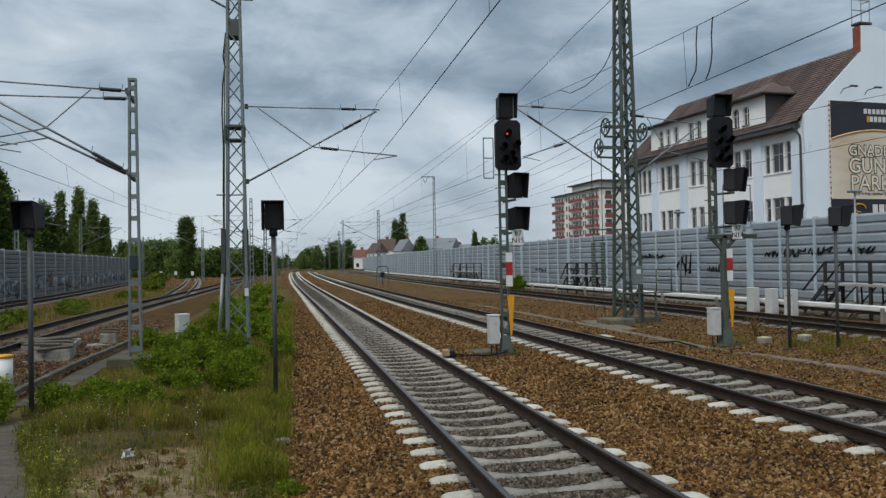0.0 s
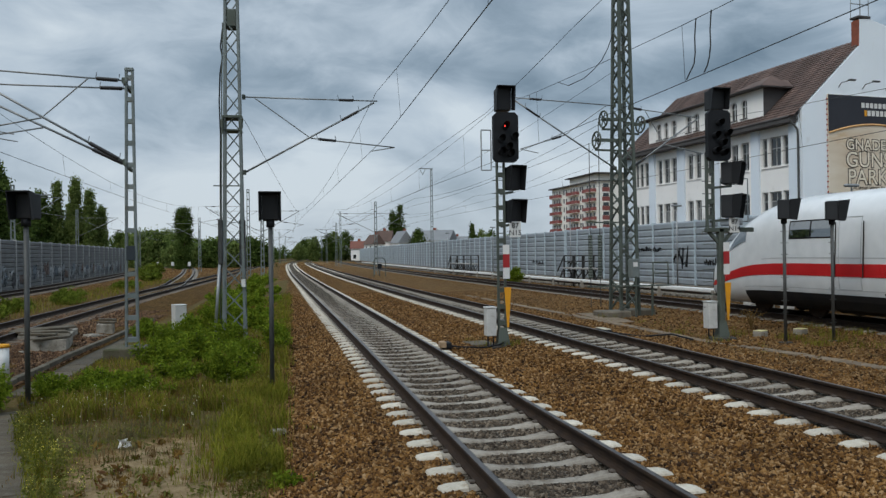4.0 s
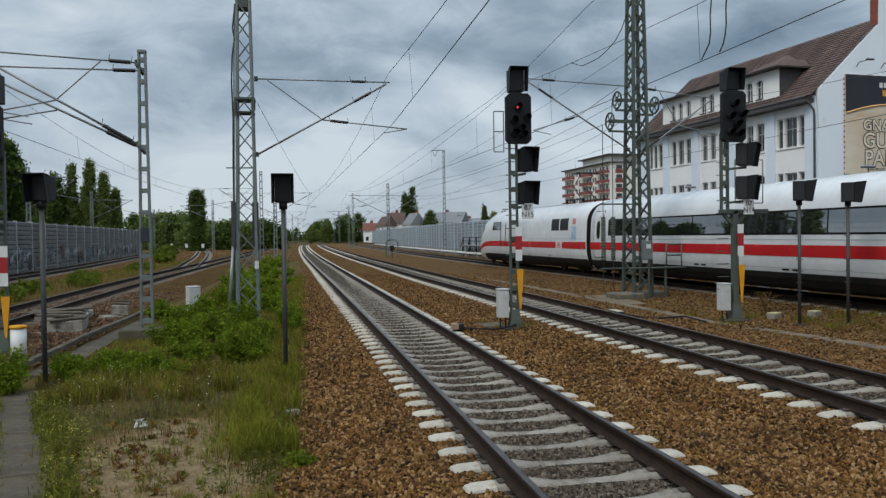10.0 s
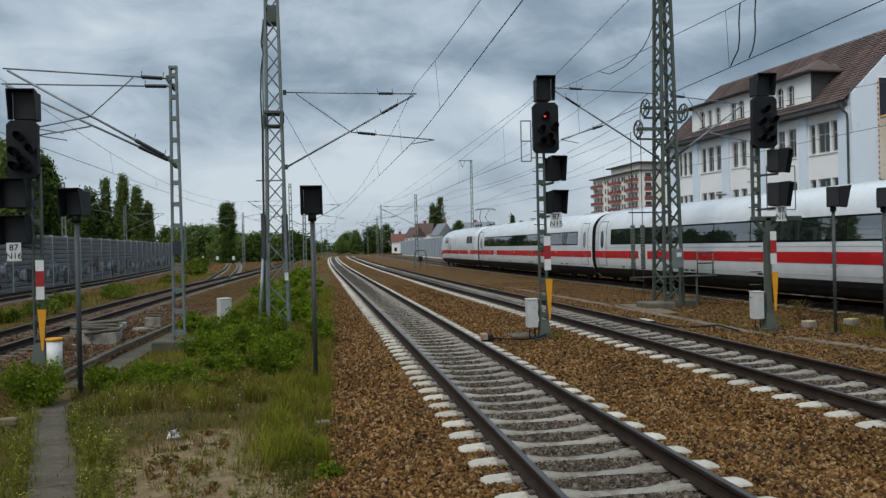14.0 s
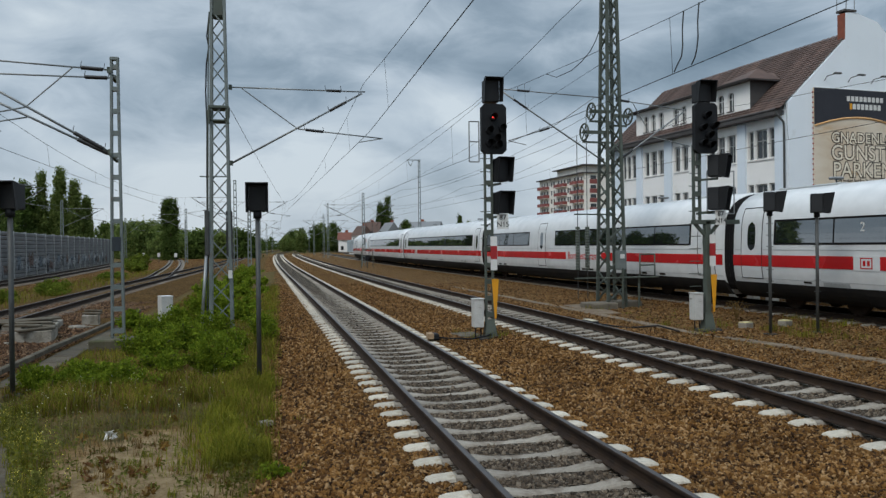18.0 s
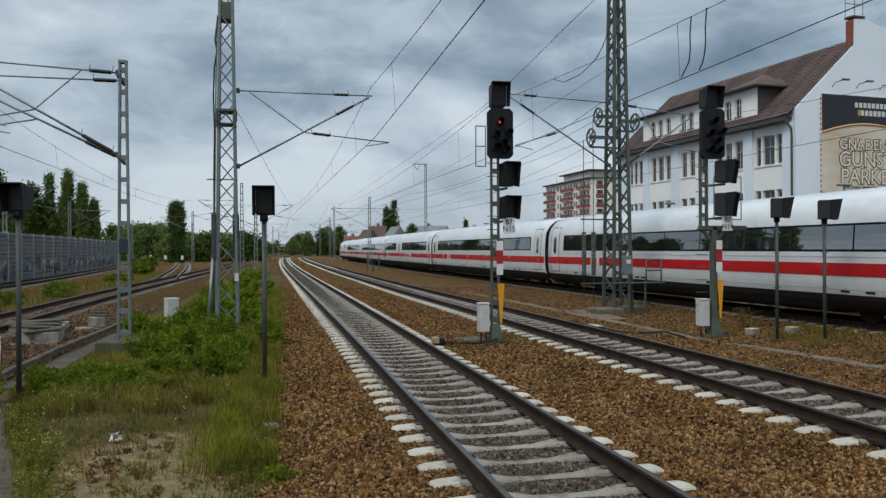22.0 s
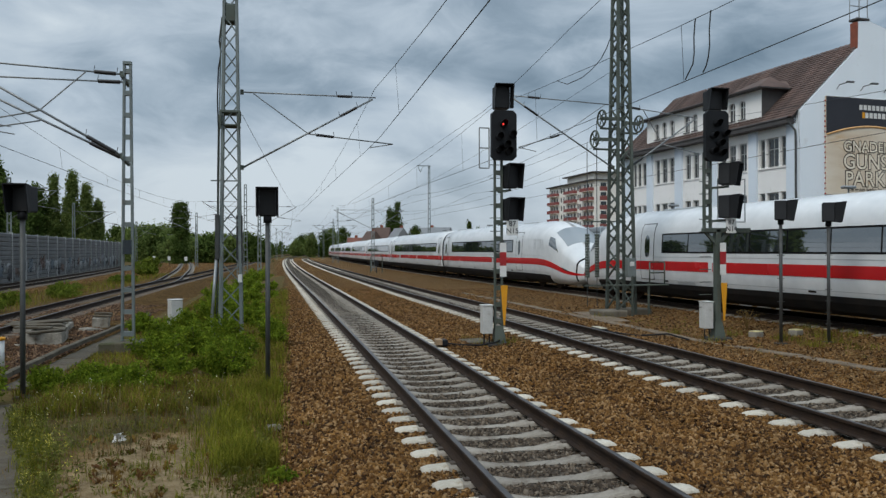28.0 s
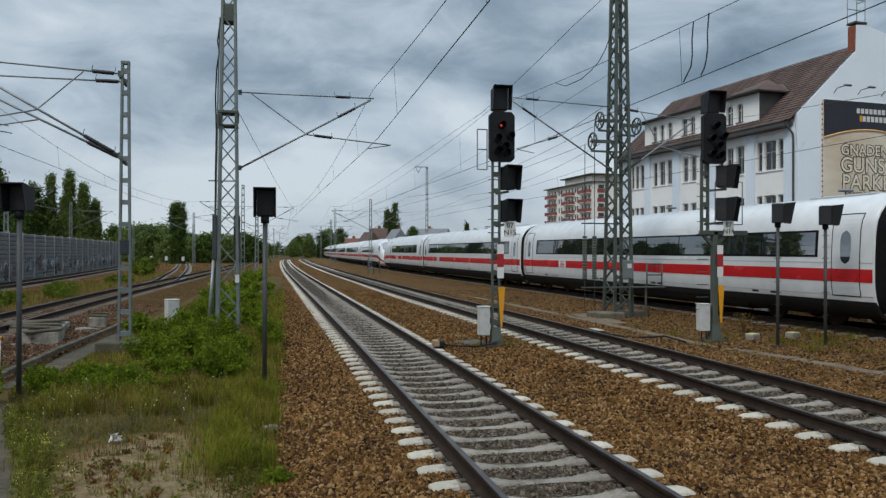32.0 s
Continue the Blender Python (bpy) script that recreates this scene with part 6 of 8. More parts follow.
track("track_7", tuple(t4), -20, 300, 0.02, 10.0, (0, 0), (0, 0), "railway track with a covered conductor rail beside a barrier", MID_SLEEPER)

# ---- white house with tiled roof beyond the barrier ----
HOUSE = Matrix.Translation((32.5, 45.6, 0)) @ Matrix.Rotation(radians(6.8), 4, "Z")
house = thing("town_house", HOUSE, "large white plastered house with brown tiled roof and long dormer", "house")
HL, HD = 21.6, 11.0  # along the facade, depth
G0 = -0.6


def holed_wall(holes, y0, y1, z0, z1, x_out, x_in):
    """A wall across x, with rectangular openings through it."""
    ys = sorted({y0, y1, *[h[0] for h in holes], *[h[1] for h in holes]})
    zs = sorted({z0, z1, *[h[2] for h in holes], *[h[3] for h in holes]})
    mb = MB()
    for a, b in zip(ys, ys[1:]):
        run = None
        for c, d in zip(zs, zs[1:]):
            my, mz = (a + b) / 2, (c + d) / 2
            if any(h[0] < my < h[1] and h[2] < mz < h[3] for h in holes):
                if run:
                    mb.box(x_out, x_in, a, b, *run)
                run = None
            else:
                run = (run[0], d) if run else (c, d)
        if run:
            mb.box(x_out, x_in, a, b, *run)
    return mb


def house_window(parent, y0, y1, z0, z1, x, split=True, seed=0):
    w = part("window", MB().box(x - 0.02, x + 0.05, y0, y0 + 0.07, z0, z1).box(x - 0.02, x + 0.05, y1 - 0.09, y1, z0, z1).box(x - 0.02, x + 0.05, y0 + 0.09, y1 - 0.09, z0, z0 + 0.09).box(x - 0.02, x + 0.05, y0 + 0.09, y1 - 0.09, z1 - 0.09, z1), M_FRAME, parent, "pale grey window frame")
    rng = random.Random(seed)
    zs = z0 + (z1 - z0) * 0.62
    cells = [(y0 + 0.09, y1 - 0.09, z0 + 0.09, zs - 0.03), (y0 + 0.09, y1 - 0.09, zs + 0.03, z1 - 0.09)]
    if split and y1 - y0 > 0.75:
        ym = (y0 + y1) / 2
        cells = [q for a, b, c, d in cells for q in ((a, ym - 0.03, c, d), (ym + 0.03, b, c, d))]
        part("mullion", MB().box(x - 0.01, x + 0.04, ym - 0.025, ym + 0.025, z0 + 0.09, z1 - 0.09), M_FRAME, w)
    part("transom", MB().box(x - 0.012, x + 0.042, y0 + 0.09, y1 - 0.09, zs - 0.025, zs + 0.025), M_FRAME, w)
    for a, b, c, d in cells:
        part("pane", MB().box(x + 0.01, x + 0.025, a, b, c, d), M_GAUZE if rng.random() < 0.15 else M_PANE, w)


groups = [((1.26, 1.80), (1.96, 3.12), (3.28, 3.84)), ((5.15, 6.02), (6.32, 7.14), (7.45, 8.1)), ((9.2, 10.05), (10.7, 11.46), (11.74, 12.5)), ((13.95, 14.72), (14.94, 15.84), (16.06, 16.75)), ((18.1, 18.8), (18.95, 19.6), (19.7, 20.3))]
rows = ((7.72, 9.75), (4.34, 6.02), (0.6, 2.9))
holes = [(a, b, z0, z1) for g in groups for a, b in g for z0, z1 in rows]
part("facade", holed_wall(holes, 0.35, HL, G0, 10.9, 0.0, 0.4), M_PLASTER, house, "white plastered facade")
for k, h in enumerate(holes):
    house_window(house, *h, 0.16, seed=k)
    part("sill", MB().box(-0.08, 0.02, h[0] - 0.06, h[1] + 0.06, h[2] - 0.08, h[2] - 0.003), M_PLASTER, house)
for a, b in ((0.36, 1.12), (3.98, 4.82), (8.35, 9.05), (12.75, 13.75), (17.0, 17.9), (20.6, 21.5)):
    part("pilaster", MB().box(-0.14, -0.002, a, b, G0, 10.75, 0.01), M_PILASTER, house, "pale blue flat pilaster")
gab = [(0.0, G0), (0.0, 11.22), (4.8, 15.66), (4.84, 17.42), (5.7, 17.5), (7.6, 17.0), (HD, 13.9), (HD, G0)]
part("gable_wall", flip(MB().prism(gab, 0.34)), M_GABLE, house, "tall blank white gable wall")
part("rear_wall", MB().box(HD - 0.35, HD, 0.36, HL, G0, 11.5), M_PLASTER, house)
part("end_wall", MB().box(0.41, HD - 0.36, HL - 0.4, HL, G0, 10.9), M_PLASTER, house)
# tiled slope in courses
courses = 26
rx0, rz0, rx1, rz1 = -0.55, 10.8, 5.3, 16.2
for k in range(courses):
    t0, t1 = k / courses, (k + 1) / courses + 0.006
    a, b = (rx0 + (rx1 - rx0) * t0, rz0 + (rz1 - rz0) * t0), (rx0 + (rx1 - rx0) * t1, rz0 + (rz1 - rz0) * t1)
    mb = MB()
    y_end = HL + 0.1
    tiles = 50
    for i in range(tiles):
        y0, y1 = 0.08 + (y_end - 0.08) * i / tiles, 0.08 + (y_end - 0.08) * (i + 0.94) / tiles
        ym = (y0 + y1) / 2
        mb.add([(a[0] - 0.04, y0, a[1] + 0.03), (a[0] - 0.05, ym, a[1] + 0.07), (a[0] - 0.04, y1, a[1] + 0.03), (b[0], y1, b[1]), (b[0], ym, b[1] + 0.035), (b[0], y0, b[1]), (a[0], y0, a[1] - 0.02), (a[0], y1, a[1] - 0.02)],
               [(0, 5, 4, 1), (1, 4, 3, 2), (6, 0, 1, 2, 7)])
    part("tile_course", mb, M_TILE, house, kind="stuff")
roof_under = flip(MB().prism([(rx0, rz0 - 0.15), (rx1, rz1 - 0.12), (HD + 0.4, 10.6), (HD + 0.4, 10.3), (rx1, rz1 - 0.5), (rx0, rz0 - 0.32)], HL + 0.1, pose(0, 0.35, 0)))
part("roof", roof_under, M_SLATE, house)
part("eave_board", MB().box(-0.75, 0.0, 0.36, HL + 0.3, 10.38, 10.72, 0.02), M_SLATE, house)
part("gutter", MB().line([(-0.72, 0.3, 10.74), (-0.72, HL + 0.3, 10.70)], 0.09, 8), M_SLATE, house)
part("downpipe", MB().line([(-0.7, 0.45, 10.7), (-0.55, 0.3, 10.35), (-0.2, 0.2, 9.9), (-0.17, 0.2, 9.5), (-0.17, 0.2, 0.0)], 0.07, 8), M_POST, house, "dark grey downpipe")
# long dormer with arched windows
D0, D1, DZ0, DZ1 = 3.62, 17.95, 10.95, 13.27
arch = ((5.25, 5.95), (6.35, 7.1), (8.0, 8.7), (9.1, 9.8), (10.85, 11.55), (11.85, 12.6), (13.9, 14.6), (15.05, 15.7), (16.1, 16.8))
dh = [(a, b, 11.5, 12.84) for a, b in arch]
dorm = part("dormer", holed_wall(dh, D0, D1, DZ0, DZ1, -0.02, 0.3), M_PLASTER, house, "long white dormer with arched windows")
for a, b in arch:
    ym, r = (a + b) / 2, (b - a) / 2
    mb = MB()
    # rounded spandrels at the head of the opening
    for s in (-1, 1):
        pts = [(s * r, 0.0)] + [(s * r * math.cos(t), r * math.sin(t) - r) for t in [math.pi / 2 * i / 6 for i in range(7)]]
        pts = [(s * r, 0.0)] + [(s * r * math.cos(math.pi / 2 * i / 6), -r + r * math.sin(math.pi / 2 * i / 6)) for i in range(7)]
        V = [(x, ym + p, 12.84 + z) for x in (-0.015, 0.29) for p, z in pts]
        n = len(pts)
        mb.add(V, [tuple(range(n)), tuple(reversed(range(n, 2 * n)))] + [(i, (i + 1) % n, n + (i + 1) % n, n + i) for i in range(n)])
    part("arch_head", flip(mb), M_PLASTER, dorm)
    w = part("arched_window", MB().box(0.14, 0.17, a + 0.05, b - 0.05, 11.55, 12.8), M_PANE, dorm)
    fr = MB().box(0.11, 0.16, a, a + 0.05, 11.5, 12.82).box(0.11, 0.16, b - 0.05, b, 11.5, 12.82).box(0.10, 0.15, ym - 0.025, ym + 0.025, 11.55, 12.82).box(0.10, 0.15, a + 0.05, b - 0.05, 12.33, 12.38).box(0.11, 0.16, a + 0.05, b - 0.05, 11.5, 11.55)
    part("window_frame", fr, M_WHITE, w)
    part("window_sill", MB().box(-0.08, 0.1, a - 0.05, b + 0.05, 11.43, 11.495), M_SLATE, w)
for yy in (D0, D1):
    chk = [(0.02, 11.2), (0.02, 13.26), (2.1, 13.26)]
    part("dormer_cheek", flip(MB().prism(chk, 0.1, Matrix.Translation((0, yy - 0.06, 0)))), M_SLATE, dorm, "dark clad dormer side")
rf = MB()
rf.add([(-0.6, D0 - 0.5, 13.375), (-0.6, D1 + 0.68, 13.375), (3.15, D1 - 0.8, 14.32), (3.15, D0 + 1.2, 14.32), (2.1, D0 - 0.5, 13.38), (2.1, D1 + 0.68, 13.38)],
       [(0, 3, 2, 1), (0, 4, 3), (1, 2, 5)])
part("dormer_roof", rf, M_TILE, dorm, "flat tiled dormer roof with dark eaves")
part("dormer_eave", MB().box(-0.62, 2.05, D0 - 0.52, D1 + 0.7, 13.275, 13.37, 0.02), M_SLATE, dorm)
py = MB()
py.add([(-0.62, D0 - 0.52, 13.38), (-0.62, D0 + 2.6, 13.40), (2.3, D0 + 2.6, 14.05), (2.3, D0 - 0.52, 13.40), (1.35, D0 + 0.75, 14.42)], [(4, 1, 0), (4, 2, 1), (4, 3, 2), (4, 0, 3)])
part("hip_roof", py, M_TILE, dorm)
chim = part("chimney", MB().box(4.74, 5.6, 0.02, 0.62, 15.0, 17.4, 0.02), M_BRICKRED, house, "red brick chimney")
part("chimney_cap", MB().box(4.68, 5.75, -0.06, 0.68, 17.51, 17.66, 0.02), M_SLATE, chim)
cr = MB()
for p, q in (((4.1, 0.0, 17.4), (4.1, 0.0, 19.2)), ((4.9, 0.0, 17.7), (4.9, 0.0, 19.2)), ((5.6, 0.0, 17.7), (5.6, 0.0, 19.2)), ((4.1, 0.0, 18.4), (5.6, 0.0, 18.4)), ((4.1, 0.0, 19.1), (5.6, 0.0, 19.1)), ((5.6, 0.7, 17.7), (5.6, 0.7, 19.2)), ((5.6, 0, 19.1), (5.6, 0.7, 19.1))):
    cr.tube(p, q, 0.03, 6)
part("roof_railing", cr, M_STEEL, chim)
for w in (3.0, 5.0, 7.0):
    part("floodlight", MB().line([(w, 0.0, 12.75), (w, -0.25, 13.0), (w + 0.1, -0.9, 13.05)], 0.03, 6).box(w - 0.1, w + 0.45, -1.05, -0.85, 13.0, 13.1, 0.02), M_POST, house, "floodlight arm above the poster")

# ---- poster on the gable ----
M_NIGHT = pbr("poster_dark", (0.018, 0.02, 0.028), (0.024, 0.025, 0.034), 0.8, 0.5, 0, 0, 8)
M_SANDY = pbr("poster_sand", (0.60, 0.49, 0.36), (0.74, 0.68, 0.57), 0.35, 0.6, 0, 0, 0.8, (0.55, 0.36, 0.18), 0.66, stretch=(0.5, 1, 1.4))
M_RIM = pbr("poster_glow_rim", (0.72, 0.42, 0.18), (0.62, 0.36, 0.15), 0.6, 0.6, 0, 0, 5)
M_INK = pbr("poster_ink", (0.035, 0.03, 0.028), None, 2, 0.6, 0, 0, 8)
bill = thing("billboard", HOUSE, "large sand-coloured advertising poster with dark bands on a gable", "billboard")
BW0, BW1 = 2.0, 10.2
part("panel", MB().box(BW0, BW1, -0.12, -0.005, 5.75, 12.24, 0.01), M_SANDY, bill)
poly = [(BW0 + 0.01, 12.23), (BW1 - 0.01, 12.23), (BW1 - 0.01, 9.8)] + [(BW0 + 0.01 + (BW1 - BW0 - 0.02) * (1 - t), 9.35 + 1.05 * math.sin(math.pi * (0.12 + 0.8 * (1 - t)))) for t in [i / 14 for i in range(15)]]
part("dark_band", flip(MB().prism(poly, 0.01, pose(0, -0.135, 0))), M_NIGHT, bill, "dark blue-black band with curved edge")
rim = [(p[0], -0.13, p[1] - 0.04) for p in poly[3:]]
part("glow_rim", MB().line(rim, 0.07, 6), M_RIM, bill)
part("lower_band", MB().box(BW0, BW1, -0.13, -0.005, 4.62, 5.73, 0.01), M_NIGHT, bill, "dark lower band")
for z, x, txt, size in ((8.95, 3.42, "GNADENLOS", 0.98), (7.93, 3.38, "GÜNSTIG", 1.42), (6.78, 3.5, "PARKEN", 1.42)):
    for dy, off, mt in ((-0.139, 0.065, M_INK), (-0.150, 0.012, pbr("poster_cream_%s" % txt[:2], (0.74, 0.68, 0.56), (0.70, 0.63, 0.50), 0.8, 0.6, 0, 0, 5))):
        cu = bpy.data.curves.new("word", "FONT")
        cu.body, cu.size, cu.extrude, cu.offset = txt, size, 0.003, off
        cu.align_y = "CENTER"
        tmp = bpy.data.objects.new("tmp", cu)
        me = bpy.data.meshes.new_from_object(tmp)
        bpy.data.objects.remove(tmp)
        me.materials.clear()
        me.materials.append(mt)
        part("word", me, None, bill, "pale outlined capital letters", m=pose(x, dy, z, 90, 0, 0))
lettering(bill, "Die ersten beiden Stunden", pose(5.6, -0.14, 6.12, 90, 0, 0), 0.33, M_INK, "small_print")
for x0, x1, z0, z1 in ((4.75, 7.7, 11.45, 11.78), (5.25, 7.7, 10.92, 11.28)):
    k = x0
    while k < x1:
        part("mark_bar", MB().box(k, k + 0.26, -0.15, -0.136, z0, z1), M_WHITE, bill, "white bars of a mark")
        k += 0.36
part("mark_bar", MB().box(5.0, 5.2, -0.15, -0.136, 10.9, 11.3), M_YELLOW, bill)
for k in range(5):
    part("mark_bar", MB().box(5.3 + k * 0.55, 5.72 + k * 0.55, -0.15, -0.136, 4.85, 5.4), M_WHITE, bill, "white bars of a mark")
orb = [(4.2 + 0.5 * math.cos(t) * (1 if t < 3 else 0.75), -0.15, 5.15 + 0.28 * math.sin(t)) for t in [0.5 * i for i in range(11)]]
part("orange_swoosh", MB().line(orb, 0.05, 6), M_YELLOW, bill)
for k in range(22):
    part("tie", MB().box(BW0 - 0.09, BW0 - 0.005, -0.1, -0.05, 4.75 + 0.34 * k, 4.83 + 0.34 * k), M_RED, bill)

# ---- red and cream block of flats ----
flats = thing("apartment_building", Matrix.Translation((94.9, 236.0, 0)) @ Matrix.Rotation(radians(93.9), 4, "Z"), "far cream block of flats with dark red balconies", "apartment building")
FW, FD, FH, ST = 37.0, 12.0, 24.4, 3.0
fh = []
for s in range(8):
    for x0 in (1.5, 4.0, 6.5, 10.3, 11.9, 14.5, 17.0, 19.5, 23.5, 25.6, 29.3, 31.8, 34.2):
        fh.append((x0, x0 + 1.3, s * ST + 0.9, s * ST + 2.5))
wb = holed_wall(fh, 0, FW, -0.5, FH, 0.0, 0.35)
front = Matrix.Rotation(-math.pi / 2, 4, "Z")
wall = MB()
wall.add(wb.v, wb.f, front)
part("front_wall", wall, M_CREAM, flats)
for h in fh:
    part("window", MB().box(0.12, 0.16, *h), M_PANE, flats, m=front)
part("block", MB().box(0, FW, -FD, -0.36, -0.5, FH), M_CREAM, flats)
part("roof_slab", MB().box(-0.5, FW + 0.5, -FD - 0.4, 1.2, FH, FH + 0.35), M_SLATE, flats)
part("penthouse", MB().box(1.0, 22.0, -FD + 1, -0.4, FH + 0.36, FH + 2.5), M_CREAM, flats)
part("penthouse_slab", MB().box(-0.8, 23.4, -FD - 0.6, 0.9, FH + 2.51, FH + 2.85), M_SLATE, flats)
M_DEEPRED = pbr("balcony_deep_red", (0.25, 0.078, 0.07), (0.21, 0.068, 0.06), 0.3, 0.85, 0, 0.05, 10)
for s in range(8):
    for x0, x1 in ((0.5, 8.4), (13.2, 21.4), (28.2, 36.2)):
        bal = part("balcony", MB().box(x0, x1, 0.0, 1.5, s * ST - 0.02, s * ST + 0.12), M_CREAM, flats)
        for a, b in ((x0, (x0 + x1) / 2 - 0.3), ((x0 + x1) / 2 + 0.3, x1)):
            poly = [(a, 0.0), (a, 1.1), (a + 0.4, 1.55), (b - 0.4, 1.55), (b, 1.1), (b, 0.0), (b - 0.08, 0.0), (b - 0.08, 1.05), (b - 0.43, 1.46), (a + 0.43, 1.46), (a + 0.08, 1.05), (a + 0.08, 0.0)]
            mb = MB()
            n = len(poly)
            mb.add([(x, y, z) for z in (s * ST + 0.12, s * ST + 1.15) for x, y in poly], [(i, (i + 1) % n, n + (i + 1) % n, n + i) for i in range(n)] + [(i, n - 1 - i, n - 2 - i, i + 1) for i in range(5)] + [(n + i, n + i + 1, 2 * n - 2 - i, 2 * n - 1 - i) for i in range(5)])
            part("parapet", mb, M_DEEPRED, bal, "dark red balcony parapet")
    part("end_panel", MB().box(-0.06, -0.001, -4.4, -1.8, s * ST + 0.1, s * ST + 1.5), M_DEEPRED, flats)
    part("end_window", MB().box(-0.05, -0.002, -4.1, -2.1, s * ST + 1.55, s * ST + 2.7), M_PANE, flats)


# ---- small houses far off ----
def small_house(x, y, w, d, h, roof_h, turn, wall_mat, roof_mat, label):
    o = thing("house", Matrix.Translation((x, y, -0.5)) @ Matrix.Rotation(radians(turn), 4, "Z"), label, "house", "far houses")
    part("wall", MB().box(-w / 2, w / 2, -d / 2, d / 2, 0, h), wall_mat, o)
    part("roof", flip(MB().prism([(-w / 2 - 0.5, h - 0.2), (0, h + roof_h), (w / 2 + 0.5, h - 0.2)], d + 0.8, pose(0, -d / 2 - 0.4, 0))), roof_mat, o)
    part("chimney", MB().box(w * 0.12, w * 0.12 + 0.8, -0.5, 0.5, h + roof_h * 0.5, h + roof_h + 0.9), M_BRICKRED, o)
    n = max(2, int(d / 2.6))
    for s in range(int(h / 3)):
        for side in (-1, 1):
            for k in range(n):
                yy = -d / 2 + d * (k + 0.5) / n
                part("window", MB().box(side * w / 2 - 0.03, side * w / 2 + 0.03, yy - 0.5, yy + 0.5, 1.0 + 3 * s, 2.4 + 3 * s), M_PANE, o)
        for k in range(max(2, int(w / 3))):
            xx = -w / 2 + w * (k + 0.5) / max(2, int(w / 3))
            part("window", MB().box(xx - 0.5, xx + 0.5, -d / 2 - 0.03, -d / 2 + 0.03, 1.0 + 3 * s, 2.4 + 3 * s), M_PANE, o)


M_REDROOF = pbr("red_roof", (0.20, 0.08, 0.058), (0.15, 0.065, 0.05), 0.4, 0.85, 0, 0.1, 10)
M_BROWNROOF = pbr("brown_roof", (0.12, 0.075, 0.06), (0.09, 0.06, 0.05), 0.4, 0.85, 0, 0.1, 10)
M_GREYROOF = pbr("grey_roof", (0.22, 0.23, 0.24), (0.18, 0.19, 0.20), 0.2, 0.8, 0, 0.05, 10)
small_house(23.2, 288, 4.6, 5.5, 4.8, 2.6, 80, M_PLASTER, M_REDROOF, "far white house with a red roof")
small_house(32.0, 284, 5.5, 6.0, 7.2, 3.8, 70, M_PLASTER, M_BROWNROOF, "far pale house with a dark brown roof")
small_house(37.4, 276, 5.2, 9, 6.6, 4.0, 12, M_PLASTER, M_GREYROOF, "far white house with a grey gabled roof")
small_house(51.0, 288, 11, 15, 7.4, 3.8, 62, M_CREAM, M_GREYROOF, "far low grey-roofed hall")
small_house(60.0, 288, 7, 9, 6.8, 2.0, 75, M_CREAM, M_GREYROOF, "far low cream building")
small_house(28.0, 280, 4.6, 7, 6.2, 3.4, 20, M_PLASTER, M_BROWNROOF, "far white house with a dark brown gable")


# ---- things in the yard ----
def slab_path(name, pts, w, step, z, mat, label):
    t = thing(name, Matrix(), label, "path", kind="structure")
    rng = random.Random(3)
    for p, q in zip(pts, pts[1:]):
        p, q = Vector((*p, 0)), Vector((*q, 0))
        n = max(1, round((q - p).length / step))
        ang = math.atan2(p.x - q.x, q.y - p.y)
        L = (q - p).length / n
        for k in range(n):
            c = p.lerp(q, (k + 0.5) / n)
            m = Matrix.Translation((c.x, c.y, z + rng.uniform(-0.006, 0.006))) @ Matrix.Rotation(ang + rng.uniform(-0.012, 0.012), 4, "Z") @ Matrix.Rotation(rng.uniform(-0.012, 0.012), 4, "X")
            part("slab", MB().box(-w / 2, w / 2, -L / 2 + 0.008, L / 2 - 0.008, -0.1, 0.0, 0.012), mat, t, m=m)
    return t


M_TROUGH = pbr("trough_cover", (0.21, 0.165, 0.115), (0.15, 0.115, 0.078), 1.5, 0.95, 0, 0.3, 60, (0.11, 0.075, 0.045), 0.52, objrand=0.15)
M_KERB = pbr("kerb_concrete", (0.125, 0.105, 0.075), (0.075, 0.062, 0.045), 1.6, 0.95, 0, 0.3, 60, (0.055, 0.05, 0.03), 0.56, objrand=0.12)
slab_path("pavement_1", [(-1.70, 4.6), (-2.93, 8.6), (-4.6, 13.3)], 0.55, 0.95, -0.27, M_PAVING, "narrow walkway of worn concrete slabs between weeds")
slab_path("pavement_2", [(-4.80, 15.0), (-4.84, 19.9), (-4.78, 26.0)], 0.55, 1.0, -0.28, M_PAVING, "narrow walkway of worn concrete slabs beside a kerb")
slab_path("kerb", [(-5.18, 14.9), (-5.22, 20.0), (-5.12, 24.5), (-5.1, 30.0)], 0.13, 1.0, -0.10, M_KERB, "low concrete kerb holding back the ballast")
slab_path("cable_trough", [(9.6, 44.0), (10.35, 29.5), (10.75, 19.3), (11.6, 15.0), (12.3, 9.0)], 0.34, 1.0, -0.295, M_TROUGH, "line of flat concrete cable trough covers in the ballast")
slab_path("cable_trough_west", [(11.2, 29.0), (10.9, 25.0)], 0.9, 1.3, -0.275, M_TROUGH, "flat concrete cover slabs beside a mast")


M_CHAMBER = pbr("chamber_concrete", (0.37, 0.345, 0.30), (0.27, 0.245, 0.20), 1.6, 0.92, 0, 0.3, 50, (0.10, 0.085, 0.06), 0.55)


